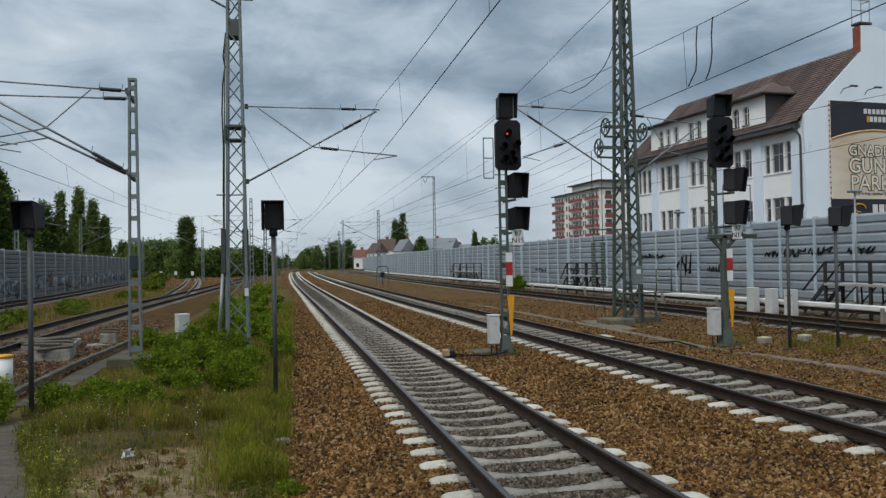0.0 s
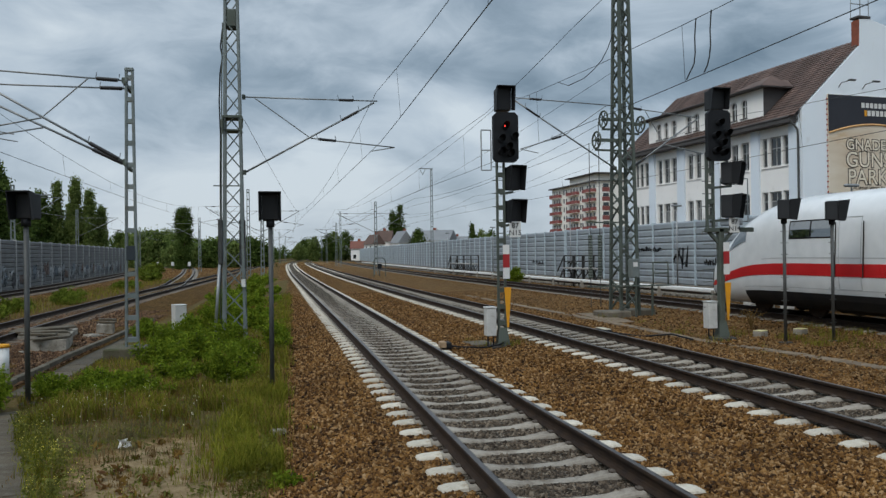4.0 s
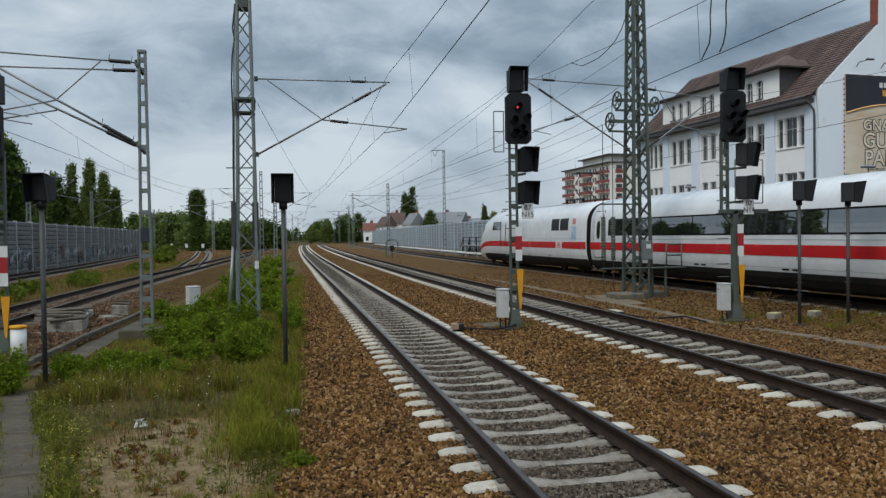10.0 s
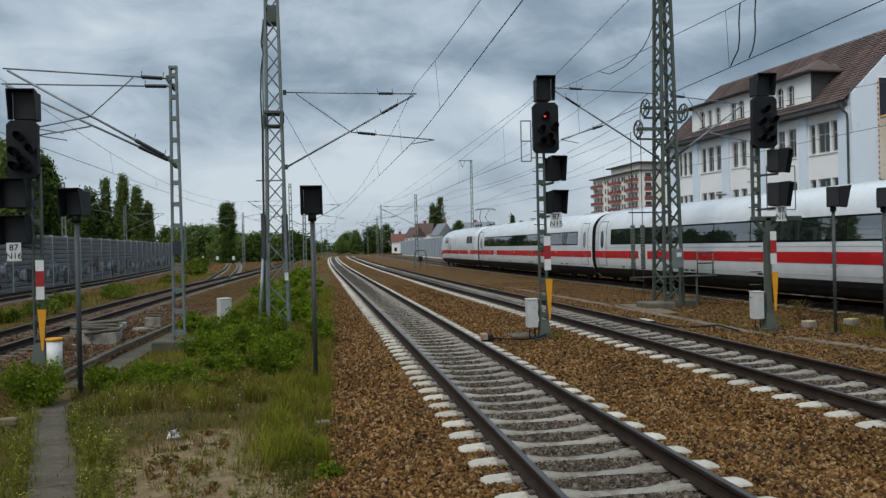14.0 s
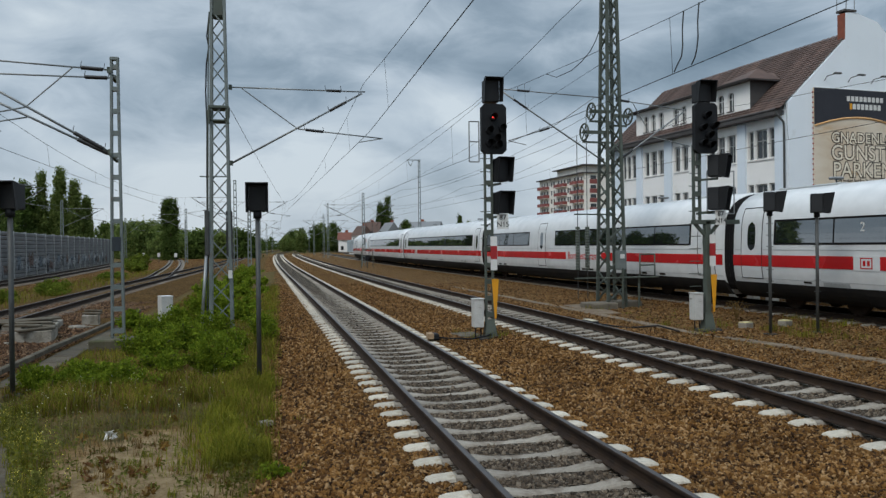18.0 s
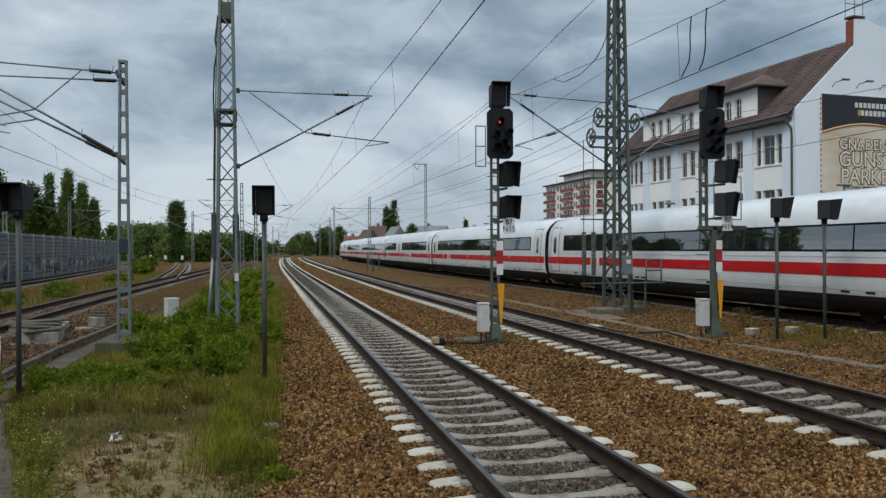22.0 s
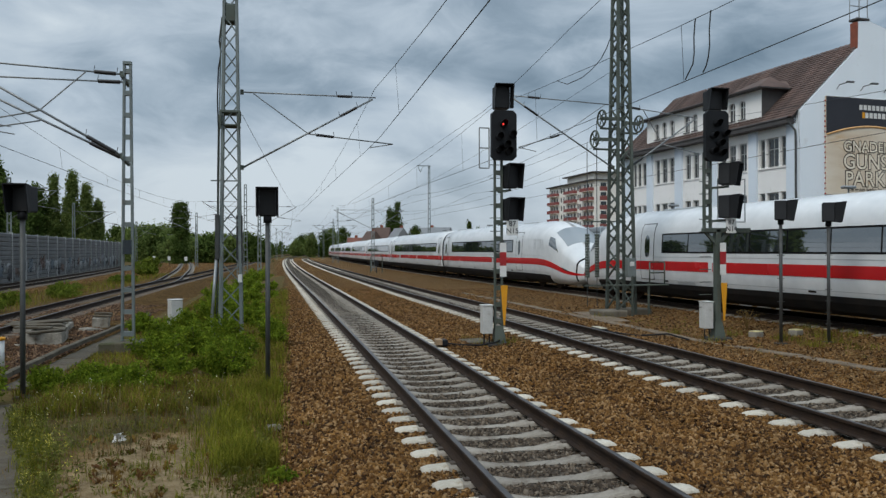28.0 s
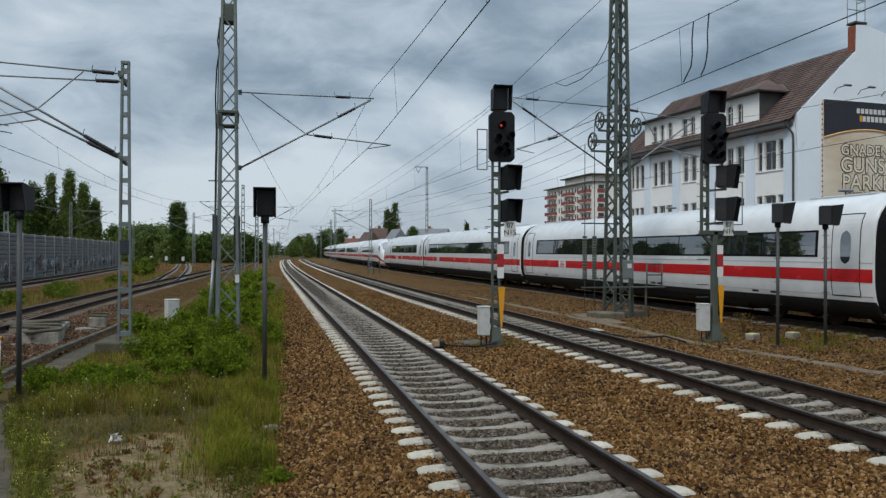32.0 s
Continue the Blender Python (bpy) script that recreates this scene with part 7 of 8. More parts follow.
def concrete_tub(x, y, w, d, h, turn, lids, label):
    o = thing("cable_chamber", pose(x, y, GZ, 0, 0, turn), label, "cable chamber", "cable chambers")
    mb = MB().box(-w / 2, w / 2, -d / 2, -d / 2 + 0.12, -0.1, h, 0.015).box(-w / 2, w / 2, d / 2 - 0.12, d / 2, -0.1, h, 0.015).box(-w / 2, -w / 2 + 0.12, -d / 2 + 0.12, d / 2 - 0.12, -0.1, h, 0.015).box(w / 2 - 0.12, w / 2, -d / 2 + 0.12, d / 2 - 0.12, -0.1, h, 0.015)
    part("chamber_wall", mb, M_CHAMBER, o)
    rng = random.Random(int(x * 7 + y))
    for k in range(lids):
        yy = -d / 2 + d * (k + 0.5) / lids
        part("cover_slab", MB().box(-w / 2 - 0.16, w / 2 - 0.12, -d / lids / 2 + 0.05, d / lids / 2 - 0.05, 0, 0.06, 0.012), M_PAVING, o, m=pose(rng.uniform(-0.25, 0.2), yy, h + 0.012 + 0.06 * (k % 2), rng.uniform(0, 3), rng.uniform(-2, 4), rng.uniform(-22, 22)))
    return o


concrete_tub(-6.50, 22.9, 0.86, 1.9, 0.32, 10, 5, "open concrete cable chamber with displaced cover slabs")
concrete_tub(-6.10, 27.2, 0.5, 0.7, 0.30, 8, 2, "small concrete cable chamber with loose covers")
concrete_tub(-7.3, 25.4, 1.4, 1.8, 0.24, 8, 3, "low concrete cable chamber with loose covers")

rng = random.Random(91)
for k in range(9):
    x, y = rng.uniform(-7.6, -5.7), rng.uniform(20.4, 27.4)
    lsb = thing("loose_cover", pose(x, y, GZ + 0.03, rng.uniform(-5, 5), rng.uniform(-8, 8), rng.uniform(0, 180)), "loose concrete cover slab lying on the ballast", "concrete cover", "loose covers")
    part("plate", MB().box(-0.3, 0.3, -0.14, 0.14, -0.03, 0.05, 0.012), M_CHAMBER, lsb)

mk = thing("marker_drum", pose(-5.92, 17.41, GZ), "white cylindrical marker post with a yellow cap", "marker post")
part("drum", MB().lathe([(0.0, 0.0), (0.15, 0.0), (0.15, 0.64), (0.0, 0.64)], 20), M_WHITE, mk)
part("cap", MB().lathe([(0.0, 0.642), (0.165, 0.642), (0.172, 0.67), (0.165, 0.70), (0.0, 0.715)], 20), M_YELLOW, mk)


def cabinet(x, y, w, d, h, turn, label, mat=M_BOXGREY, group=""):
    c = thing("switch_cabinet", pose(x, y, GZ, 0, 0, turn), label, "cabinet", group)
    part("body", MB().box(-w / 2, w / 2, -d / 2, d / 2, -0.05, h, 0.02), mat, c)
    part("lid", MB().box(-w / 2 - 0.006, w / 2 + 0.006, -d / 2 - 0.006, d / 2 + 0.006, h, h + 0.04, 0.012), mat, c)
    part("door", MB().box(-w / 2 + 0.04, w / 2 - 0.04, -d / 2 - 0.012, -d / 2 - 0.002, 0.06, h * 0.52), mat, c)
    part("door", MB().box(-w / 2 + 0.04, w / 2 - 0.04, -d / 2 - 0.012, -d / 2 - 0.002, h * 0.54, h - 0.04), mat, c)


cabinet(-3.70, 26.5, 0.38, 0.40, 0.86, 24, "pale grey switch cabinet among bushes")
for x, y in ((19.35, 30.9), (19.35, 29.55), (19.35, 28.25)):
    cabinet(x, y, 0.35, 0.42, 1.03, 8, "pale concrete-grey cabinet before a barrier", M_BOXGREY, "grey cabinets")


def crew_steps(y0, y1, off, label):
    """Black steel crew platform with steps at its far end, along track 3."""
    a = radians(heading(LINE3, y0))
    o = thing("crew_platform", Matrix.Translation(on(LINE3, y0, off, GZ)) @ Matrix.Rotation(a, 4, "Z"), label, "crew platform", "crew platforms")
    L = y0 - y1
    part("deck", MB().box(-0.1, 0.9, -L, -1.2, 1.22, 1.32, 0.01), M_PLATFORM, o, "pale deck board")
    for k in range(4):
        part("step", MB().box(0.0, 0.8, -0.3 - 0.25 * k, -0.05 - 0.25 * k, 0.30 + 0.25 * k, 0.34 + 0.25 * k), M_DARKTIMBER, o)
    for x in (0.0, 0.8):
        part("stringer", MB().beam((x, 0.05, 0.15), (x, -1.2, 1.26), 0.05, 0.16), M_DARKTIMBER, o)
        part("hand_rail", MB().line([(x, 0.1, 1.0), (x, -1.2, 2.15), (x, -L, 2.15)], 0.045, 6), M_DARKTIMBER, o)
        part("mid_rail", MB().line([(x, -1.2, 1.75), (x, -L, 1.75)], 0.036, 6), M_DARKTIMBER, o)
        y = -1.2
        while y >= -L - 0.01:
            part("post", MB().box(x - 0.05, x + 0.05, y - 0.05, y + 0.05, 0.0, 2.15), M_DARKTIMBER, o)
            y -= max(1.6, (L - 1.2) / 3)
    y = -1.3
    while y > -L:
        part("trestle", MB().beam((0.05, y, 0), (0.75, y - 0.7, 1.22), 0.06).beam((0.75, y, 0), (0.05, y - 0.7, 1.22), 0.06), M_DARKTIMBER, o)
        y -= 1.0


crew_steps(28.6, 20.5, 4.35, "black steel crew platform with steps beside the conductor rail")
crew_steps(54.5, 49.0, 4.4, "black steel crew platform with steps beside the conductor rail")
crew_steps(89.0, 78.5, 4.4, "black steel crew platform with steps beside the conductor rail")

# lubricator box on track 1, magnet on track 2, pale blocks beyond
lb = thing("rail_contact_box", Matrix.Translation(on(LINE1, 18.7, 1.25, -0.19)), "black rail contact box clamped beside a rail", "rail contact")
part("case", MB().box(-0.12, 0.14, -0.16, 0.16, 0.0, 0.16, 0.03), M_BLACK, lb)
part("lid", MB().box(-0.15, 0.0, -0.18, 0.10, 0.03, 0.175, 0.01), pbr("sandy_lid", (0.36, 0.25, 0.15), None, 5, 0.8), lb, "sand-dusted lid")
part("cable", MB().line([(0.1, 0, 0.06), (0.45, 0.05, 0.01), (0.95, -0.08, 0.0), (1.4, 0.25, 0.01), (1.62, 0.55, 0.03)], 0.022, 6), M_BLACK, lb)
cs = thing("cover_slab", pose(4.76, 20.25, -0.31, 1, 0, 12), "flat mossy concrete cover beside a signal foot", "concrete cover")
part("plate", MB().box(-0.36, 0.36, -0.4, 0.4, -0.05, 0.06, 0.02), M_KERB, cs)
mg = thing("track_magnet", Matrix.Translation(on(LINE2, 20.6, 1.15, -0.17)), "long flat track magnet with a pale top beside a rail", "track magnet")
part("case", MB().box(-0.12, 0.12, -0.36, 0.36, 0.0, 0.13, 0.03), M_BLACK, mg)
part("lid", MB().box(-0.1, 0.1, -0.33, 0.33, 0.132, 0.15, 0.008), pbr("cream_lid", (0.55, 0.50, 0.38), None, 3, 0.6), mg)
part("cable", MB().line([(0.1, -0.2, 0.05), (0.9, -0.5, -0.06), (1.6, -0.9, 0.02), (1.9, -1.5, -0.08)], 0.025, 6), M_BLACK, mg)
for x, y in ((12.75, 19.85), (14.1, 20.0)):
    pb = thing("marker_stone", pose(x, y, GZ + 0.02, 0, 0, 20), "small concrete marker stone with a yellowed top", "marker stone", "marker stones")
    part("block", MB().box(-0.17, 0.17, -0.14, 0.14, -0.08, 0.14, 0.03), M_CONCRETE, pb)
    part("painted_top", MB().box(-0.16, 0.16, -0.13, 0.13, 0.141, 0.16, 0.008), pbr("yellowed_%d" % int(x), (0.62, 0.55, 0.28), None, 4, 0.7), pb)
wt = thing("litter", pose(-2.16, 10.6, GZ + 0.02), "crumpled white scrap of paper in the weeds", "litter", "litter")
mbk = MB()
rng = random.Random(8)
for k in range(6):
    a = rng.uniform(0, 6.28)
    mbk.add([(rng.uniform(-.1, .1), rng.uniform(-.08, .08), rng.uniform(0.0, .12)) for i in range(4)], [(0, 1, 2), (0, 2, 3)])
part("scrap", mbk, M_WHITE, wt)
wt2 = thing("litter", pose(-0.25, 10.8, GZ + 0.02, 0, 0, 15), "small pale concrete offcut at the ballast edge", "litter", "litter")
part("scrap", MB().box(-0.1, 0.1, -0.06, 0.06, -0.02, 0.09, 0.015), M_CONCRETE, wt2)
bs = thing("wooden_stub", pose(-4.66, 11.63, GZ, 0, 0, 5), "short weathered timber block on low legs beside the path", "timber block")
part("beam", MB().box(-0.2, 0.2, -0.07, 0.07, 0.09, 0.19, 0.015), pbr("old_timber", (0.21, 0.155, 0.10), (0.14, 0.105, 0.07), 2, 0.95, 0, 0.3, 40, stretch=(1, 8, 8)), bs)
for x in (-0.16, -0.03, 0.14):
    part("leg", MB().box(x - 0.025, x + 0.025, -0.05, 0.05, -0.05, 0.089), M_TRUNK, bs)
# dwarf signal between tracks far off
ds = thing("dwarf_signal", pose(8.95, 84, GZ), "low dark signal inside a ring-shaped frame", "railway signal")
part("post", MB().tube((0, 0, 0), (0, 0, 0.9), 0.06, 8), M_POST, ds)
part("head", MB().box(-0.22, 0.22, -0.12, 0.12, 0.85, 1.4, 0.04), M_BLACK, ds)
part("frame", MB().line([(-0.62, 0, 0), (-0.62, 0, 1.7), (-0.42, 0, 2.0), (0.42, 0, 2.0), (0.62, 0, 1.7), (0.62, 0, 0)], 0.05, 6), M_MASTDARK, ds)
for k in range(3):
    sg = thing("lineside_sign", pose(-15.5 - 3.4 * k, 122 + 7 * k, GZ), "small white lineside sign on a post", "sign", "lineside signs")
    part("board", MB().box(-0.2, 0.2, -0.02, 0.02, 1.0, 1.6), M_WHITE, sg)
    part("post", MB().tube((0, 0.04, -0.1), (0, 0.04, 1.6), 0.04, 8), M_POST, sg)


# ---- plants ----
M_WEED = leafmat("weed_leaf", (0.085, 0.10, 0.018), (0.185, 0.18, 0.05), 0.3)
M_WEEDY = leafmat("weed_bush_leaf", (0.065, 0.10, 0.012), (0.175, 0.21, 0.03), 0.3)
M_SPROUT = leafmat("reddish_leaf", (0.13, 0.06, 0.03), (0.20, 0.13, 0.03), 0.25)
def leaves(name, centres, size, mat, parent=None, label="", kind="", up=0.35, seed=1, long=1.7):
    """Many small pointed leaves, each a folded pair of triangles."""
    rng = np.random.default_rng(seed)
    n = len(centres)
    d = rng.normal(size=(n, 3))
    d[:, 2] += up
    d /= np.linalg.norm(d, axis=1)[:, None]
    e = np.cross(d, rng.normal(size=(n, 3)))
    e /= np.linalg.norm(e, axis=1)[:, None] + 1e-9
    s = size * rng.uniform(0.6, 1.3, n)[:, None]
    c = np.asarray(centres, float)
    nn = np.cross(d, e)
    V = np.stack([c - d * s * long * 0.5, c + e * s * 0.42 + nn * s * 0.1, c + d * s * long * 0.5, c - e * s * 0.42 + nn * s * 0.1], 1)
    F = (np.array([(0, 1, 2), (0, 2, 3)])[None] + 4 * np.arange(n)[:, None, None]).reshape(-1)
    me = bpy.data.meshes.new(name)
    me.vertices.add(4 * n)
    me.vertices.foreach_set("co", V.reshape(-1))
    me.loops.add(len(F))
    me.loops.foreach_set("vertex_index", F)
    me.polygons.add(2 * n)
    me.polygons.foreach_set("loop_start", np.arange(2 * n) * 3)
    me.materials.append(mat)
    me.update(calc_edges=True)
    return part(name, me, None, parent, label, kind)


def shrub_points(rng, w, d, h, shoots, n, spread):
    """Leaf places along shoots that rise and lean out from one root; also some of the shoots."""
    ends, pts = [], []
    for k in range(shoots):
        a, r = rng.uniform(0, 6.283), math.sqrt(rng.random())
        top = h * (0.55 + 0.45 * rng.random()) * math.sqrt(max(0.12, 1 - 0.8 * r * r))
        ends.append((math.cos(a) * r * w / 2, math.sin(a) * r * d / 2, top))
    for k in range(n):
        e = ends[k % shoots]
        t = 0.12 + 0.88 * rng.random() ** 0.75
        q = t ** 0.7
        g = spread * (1.15 - 0.6 * t)
        pts.append((e[0] * q + rng.gauss(0, g), e[1] * q + rng.gauss(0, g), max(0.01, e[2] * t + rng.gauss(0, g * 0.6))))
    return ends, pts


def bush(x, y, w, d, h, n, size, mat, label, seed, stems=6):
    rng = random.Random(seed)
    b = thing("bush", pose(x, y, ground_z(x, y) - 0.01), label, "bush", "bushes")
    ends, pts = shrub_points(rng, w, d, h, 34, n, 0.085 * (w + h) / 2)
    for e in ends[:stems]:
        part("stem", MB().line([(e[0] * 0.1, e[1] * 0.1, 0), (e[0] * 0.55, e[1] * 0.55, e[2] * 0.5), (e[0] * 0.95, e[1] * 0.95, e[2] * 0.95)], 0.006 + 0.004 * h, 5), M_TRUNK, b)
    leaves("foliage", pts, size, mat, b, "dense green leaves", seed=seed, up=0.2)


GREENB = "leafy green bush of self-sown weeds beside the track"
for k, (x, y, w, d, h, n) in enumerate(((-1.25, 15.6, 1.15, 0.9, 0.88, 5200), (-2.85, 14.5, 1.5, 0.8, 0.55, 4600), (-3.5, 15.2, 0.9, 0.8, 0.5, 2600), (-2.3, 16.2, 1.2, 0.9, 0.5, 2600), (-0.5, 20.6, 0.95, 1.2, 0.95, 3200), (-1.2, 19.0, 1.0, 1.0, 0.62, 2200),
                                        (-3.0, 18.6, 1.5, 1.2, 0.75, 3600), (-2.2, 19.2, 1.3, 1.2, 0.9, 3200), (-3.2, 21.4, 1.2, 1.2, 0.9, 2600), (-2.4, 26.4, 1.6, 1.6, 1.2, 3000), (-1.3, 26.5, 1.1, 1.4, 0.6, 2000), (-1.4, 31.0, 1.3, 2.2, 0.62, 2200), (-2.6, 32.5, 2.0, 2.4, 1.2, 2600),
                                        (-1.9, 38, 1.4, 2.6, 0.7, 2000), (-3.2, 40, 2.2, 3.0, 1.2, 2200), (-2.3, 46, 1.6, 3.4, 0.9, 2000), (-2.9, 55, 2.0, 4.0, 1.0, 1800), (-2.6, 66, 2.2, 5.0, 1.2, 1800), (-4.1, 14.5, 0.95, 0.65, 0.6, 2600), (-3.7, 15.6, 0.8, 0.7, 0.5, 1700), (-4.55, 15.4, 0.45, 0.5, 0.4, 900), (-4.85, 13.3, 1.1, 0.85, 0.95, 5600),
                                        (-3.9, 14.3, 0.6, 0.5, 0.3, 900), (-0.12, 8.5, 0.42, 0.35, 0.2, 420), (-1.9, 22.2, 1.2, 1.0, 0.9, 2200), (-2.4, 29.2, 1.6, 1.8, 1.0, 2200), (-1.0, 41, 0.7, 1.6, 0.5, 1100), (-1.3, 51, 0.9, 2.4, 0.6, 1200), (-3.0, 24.2, 1.1, 1.3, 0.8, 2000), (-4.4, 24.6, 1.0, 1.2, 0.7, 1700))):
    bush(x, y, w, d, h, n, 0.036 if y < 17 else 0.045 if y < 24 else 0.065 if y < 40 else 0.11, M_LEAF, GREENB, 30 + k)
for k, (x, y, w, d, h) in enumerate(((-12.3, 30.5, 1.6, 3, 0.9), (-12.0, 34, 1.6, 3, 1.0), (-12.6, 38.5, 1.6, 4, 1.1), (-11.8, 44, 1.8, 4, 1.0), (-13.2, 50, 2, 5, 1.0), (-12.8, 64, 2, 6, 0.9), (-14.2, 82, 2.2, 6, 1.6), (-16.8, 96, 2.6, 8, 2.0), (-19.5, 116, 3, 8, 2.4), (-13.5, 25.5, 1.6, 3, 0.9), (-12.2, 26.8, 1.4, 3, 0.8))):
    bush(x, y, w, d, h * 0.75, 2600, 0.07 if y < 60 else 0.15, M_WEEDY, "low green bush of weeds between two tracks", 70 + k)
bp = on(LINE3, 60, 2.9)
bush(bp.x, bp.y, 1.5, 1.5, 1.5, 2200, 0.10, M_LEAF, "round green bush beside the conductor rail", 90)


def blades(name, roots, mat, label, lean=0.35, seed=2):
    """Grass blades: roots are x, y, z, height."""
    rng = np.random.default_rng(seed)
    r = np.asarray(roots, float)
    n = len(r)
    a = rng.uniform(0, 2 * np.pi, n)
    h = r[:, 3]
    l = rng.uniform(0.1, lean, n) * h
    w = (0.0022 + 0.005 * h) * rng.uniform(0.6, 1.4, n) * (1.0 + r[:, 1] / 40.0)
    dx, dy = np.cos(a), np.sin(a)
    base = r[:, :3]
    midp = base + np.stack([dx * l * 0.28, dy * l * 0.28, h * 0.62], 1)
    tip = base + np.stack([dx * l, dy * l, h * rng.uniform(0.8, 1.0, n)], 1)
    sw = np.stack([-dy * w, dx * w, np.zeros(n)], 1)
    V = np.stack([base - sw, base + sw, midp + sw * 0.8, midp - sw * 0.8, tip], 1)
    F3 = 5 * np.arange(n)[:, None]
    idx = np.concatenate([F3 + np.array([0, 1, 2]), F3 + np.array([0, 2, 3]), F3 + np.array([3, 2, 4])], 1).reshape(-1)
    me = bpy.data.meshes.new(name)
    me.vertices.add(5 * n)
    me.vertices.foreach_set("co", V.reshape(-1))
    me.loops.add(len(idx))
    me.loops.foreach_set("vertex_index", idx)
    me.polygons.add(3 * n)
    me.polygons.foreach_set("loop_start", np.arange(3 * n) * 3)
    me.materials.append(mat)
    me.update(calc_edges=True)
    return tagged(new(name, me), label, "grass", kind="stuff")


def walk_x(y):
    """Middle of the slab walkway."""
    return -1.70 - 0.3075 * (y - 4.6) if y < 8.6 else -2.93 - 0.355 * (y - 8.6)


def bare(x, y):
    """One in the middle of the bare sand, falling to zero at its edge and below outside."""
    return 1.0 - math.hypot((x + 1.55) / 1.15, (y - 9.0) / 1.8)


def sow():
    rng = random.Random(21)
    green, dry, white, yellow, weeds, sprouts = [], [], [], [], [], []

    def tuft(lst, x, y, n, spread, h0, h1):
        for j in range(n):
            u, v = x + rng.gauss(0, spread), y + rng.gauss(0, spread)
            lst.append((u, v, ground_z(u, v) - 0.01, rng.uniform(h0, h1)))

    for k in range(210000):
        y = 5.5 + 40 * rng.random() ** 1.7
        x = rng.uniform(-5.1, 0.3)
        if x > grass_edge(y) + 0.25 * rng.random() ** 2:
            continue
        px = walk_x(y)
        if y < 14.6 and abs(x - px) < 0.34 or y > 14.6 and x < -4.5:
            continue
        s = bare(x, y)
        border = smooth01(x, -1.15, -0.55)
        n2 = noise.noise((x * 1.4, y * 1.4, 2.0))
        n3 = noise.noise((x * 0.7, y * 0.7, 8.0))
        dense = 0.03 if s > 0.1 else 0.12 if s > -0.15 else 0.55 if y < 13 else 0.85
        dense = max(dense, (0.95 if y > 8.4 else 0.25) * border)
        if rng.random() > dense * (0.65 + 0.9 * n2):
            continue
        h = rng.uniform(0.03, 0.11) + 0.10 * max(0, n2) * (s < -0.1) + (0.20 if y > 9.5 else 0.10) * border * rng.random() + (0.10 * rng.random() if y > 12.5 else 0.0)
        z = ground_z(x, y) - 0.01
        p_dry = 0.5 if s > -0.3 else 0.42 + 0.5 * n3
        if border > 0.5:
            p_dry = 0.22
        (dry if rng.random() < p_dry else green).append((x, y, z, h))
        if rng.random() < 0.0022 and s < 0.0 and y > 10.5:
            white.append((x, y, z + h + 0.06))
    for k in range(6000):
        x, y = rng.uniform(-14.4, -11.0), 18 + 60 * rng.random() ** 1.4
        (green if k % 3 else dry).append((x, y, ground_z(x, y), rng.uniform(0.12, 0.45)))
    for k in range(1500):
        x, y = rng.uniform(-6.2, -5.3), rng.uniform(8, 17)
        dry.append((x, y, ground_z(x, y), rng.uniform(0.08, 0.3)))
    # tufts in the ballast round the posts
    for x, y, n in ((5.42, 19.25, 90), (4.95, 19.5, 50), (4.6, 20.5, 40), (13.1, 19.0, 190), (14.5, 19.3, 150), (13.0, 17.7, 170), (12.3, 20.4, 90), (14.0, 18.2, 120), (15.0, 18.8, 90), (11.2, 26.9, 120), (11.0, 21.2, 60), (13.6, 16.9, 70), (10.9, 18.9, 60), (14.9, 20.6, 60)):
        tuft(green, x, y, n, 0.20, 0.06, 0.26)
        tuft(dry, x, y, n // 3, 0.25, 0.08, 0.32)
    for k in range(120):
        x, y = rng.uniform(10.6, 15.4), rng.uniform(14.5, 27)
        tuft(green if k % 2 else dry, x, y, 9, 0.06, 0.03, 0.12)
    # small tufts and reddish weeds on the bare sand
    for k in range(170):
        x, y = -1.6 + rng.gauss(0, 0.75), 8.9 + rng.gauss(0, 1.3)
        tuft(dry if k % 3 else green, x, y, 18, 0.04, 0.03, 0.13)
    # rosettes and reddish sprouts
    for k in range(190):
        x, y = -1.6 + rng.gauss(0, 0.8), 9.0 + rng.gauss(0, 1.5)
        if x > grass_edge(y) or x < walk_x(y) + 0.36:
            continue
        h = rng.uniform(0.03, 0.12)
        for j in range(12):
            (weeds if k % 3 else sprouts).append((x + rng.gauss(0, 0.03), y + rng.gauss(0, 0.03), ground_z(x, y) + h * rng.random()))
    # upright yellow-flowered weeds beside the walkway
    for k in range(46):
        y = rng.uniform(7.6, 11.2)
        x = walk_x(y) + 0.42 + abs(rng.gauss(0, 0.28))
        h = rng.uniform(0.14, 0.34)
        for j in range(16):
            zz = ground_z(x, y) + h * rng.random() ** 0.8
            weeds.append((x + rng.gauss(0, 0.03), y + rng.gauss(0, 0.03), zz))
        if k % 2 == 0:
            for j in range(7):
                yellow.append((x + rng.gauss(0, 0.02), y + rng.gauss(0, 0.02), ground_z(x, y) + h * rng.uniform(0.8, 1.1)))
    for k in range(260):
        y = rng.uniform(9.2, 14.2)
        x = rng.uniform(-4.0, -0.4)
        if bare(x, y) > -0.05 or x < walk_x(y) + 0.4:
            continue
        h = rng.uniform(0.06, 0.2)
        for j in range(14):
            weeds.append((x + rng.gauss(0, 0.05), y + rng.gauss(0, 0.05), ground_z(x, y) + h * rng.random()))
        if rng.random() < 0.12:
            yellow.append((x, y, ground_z(x, y) + h + 0.08))
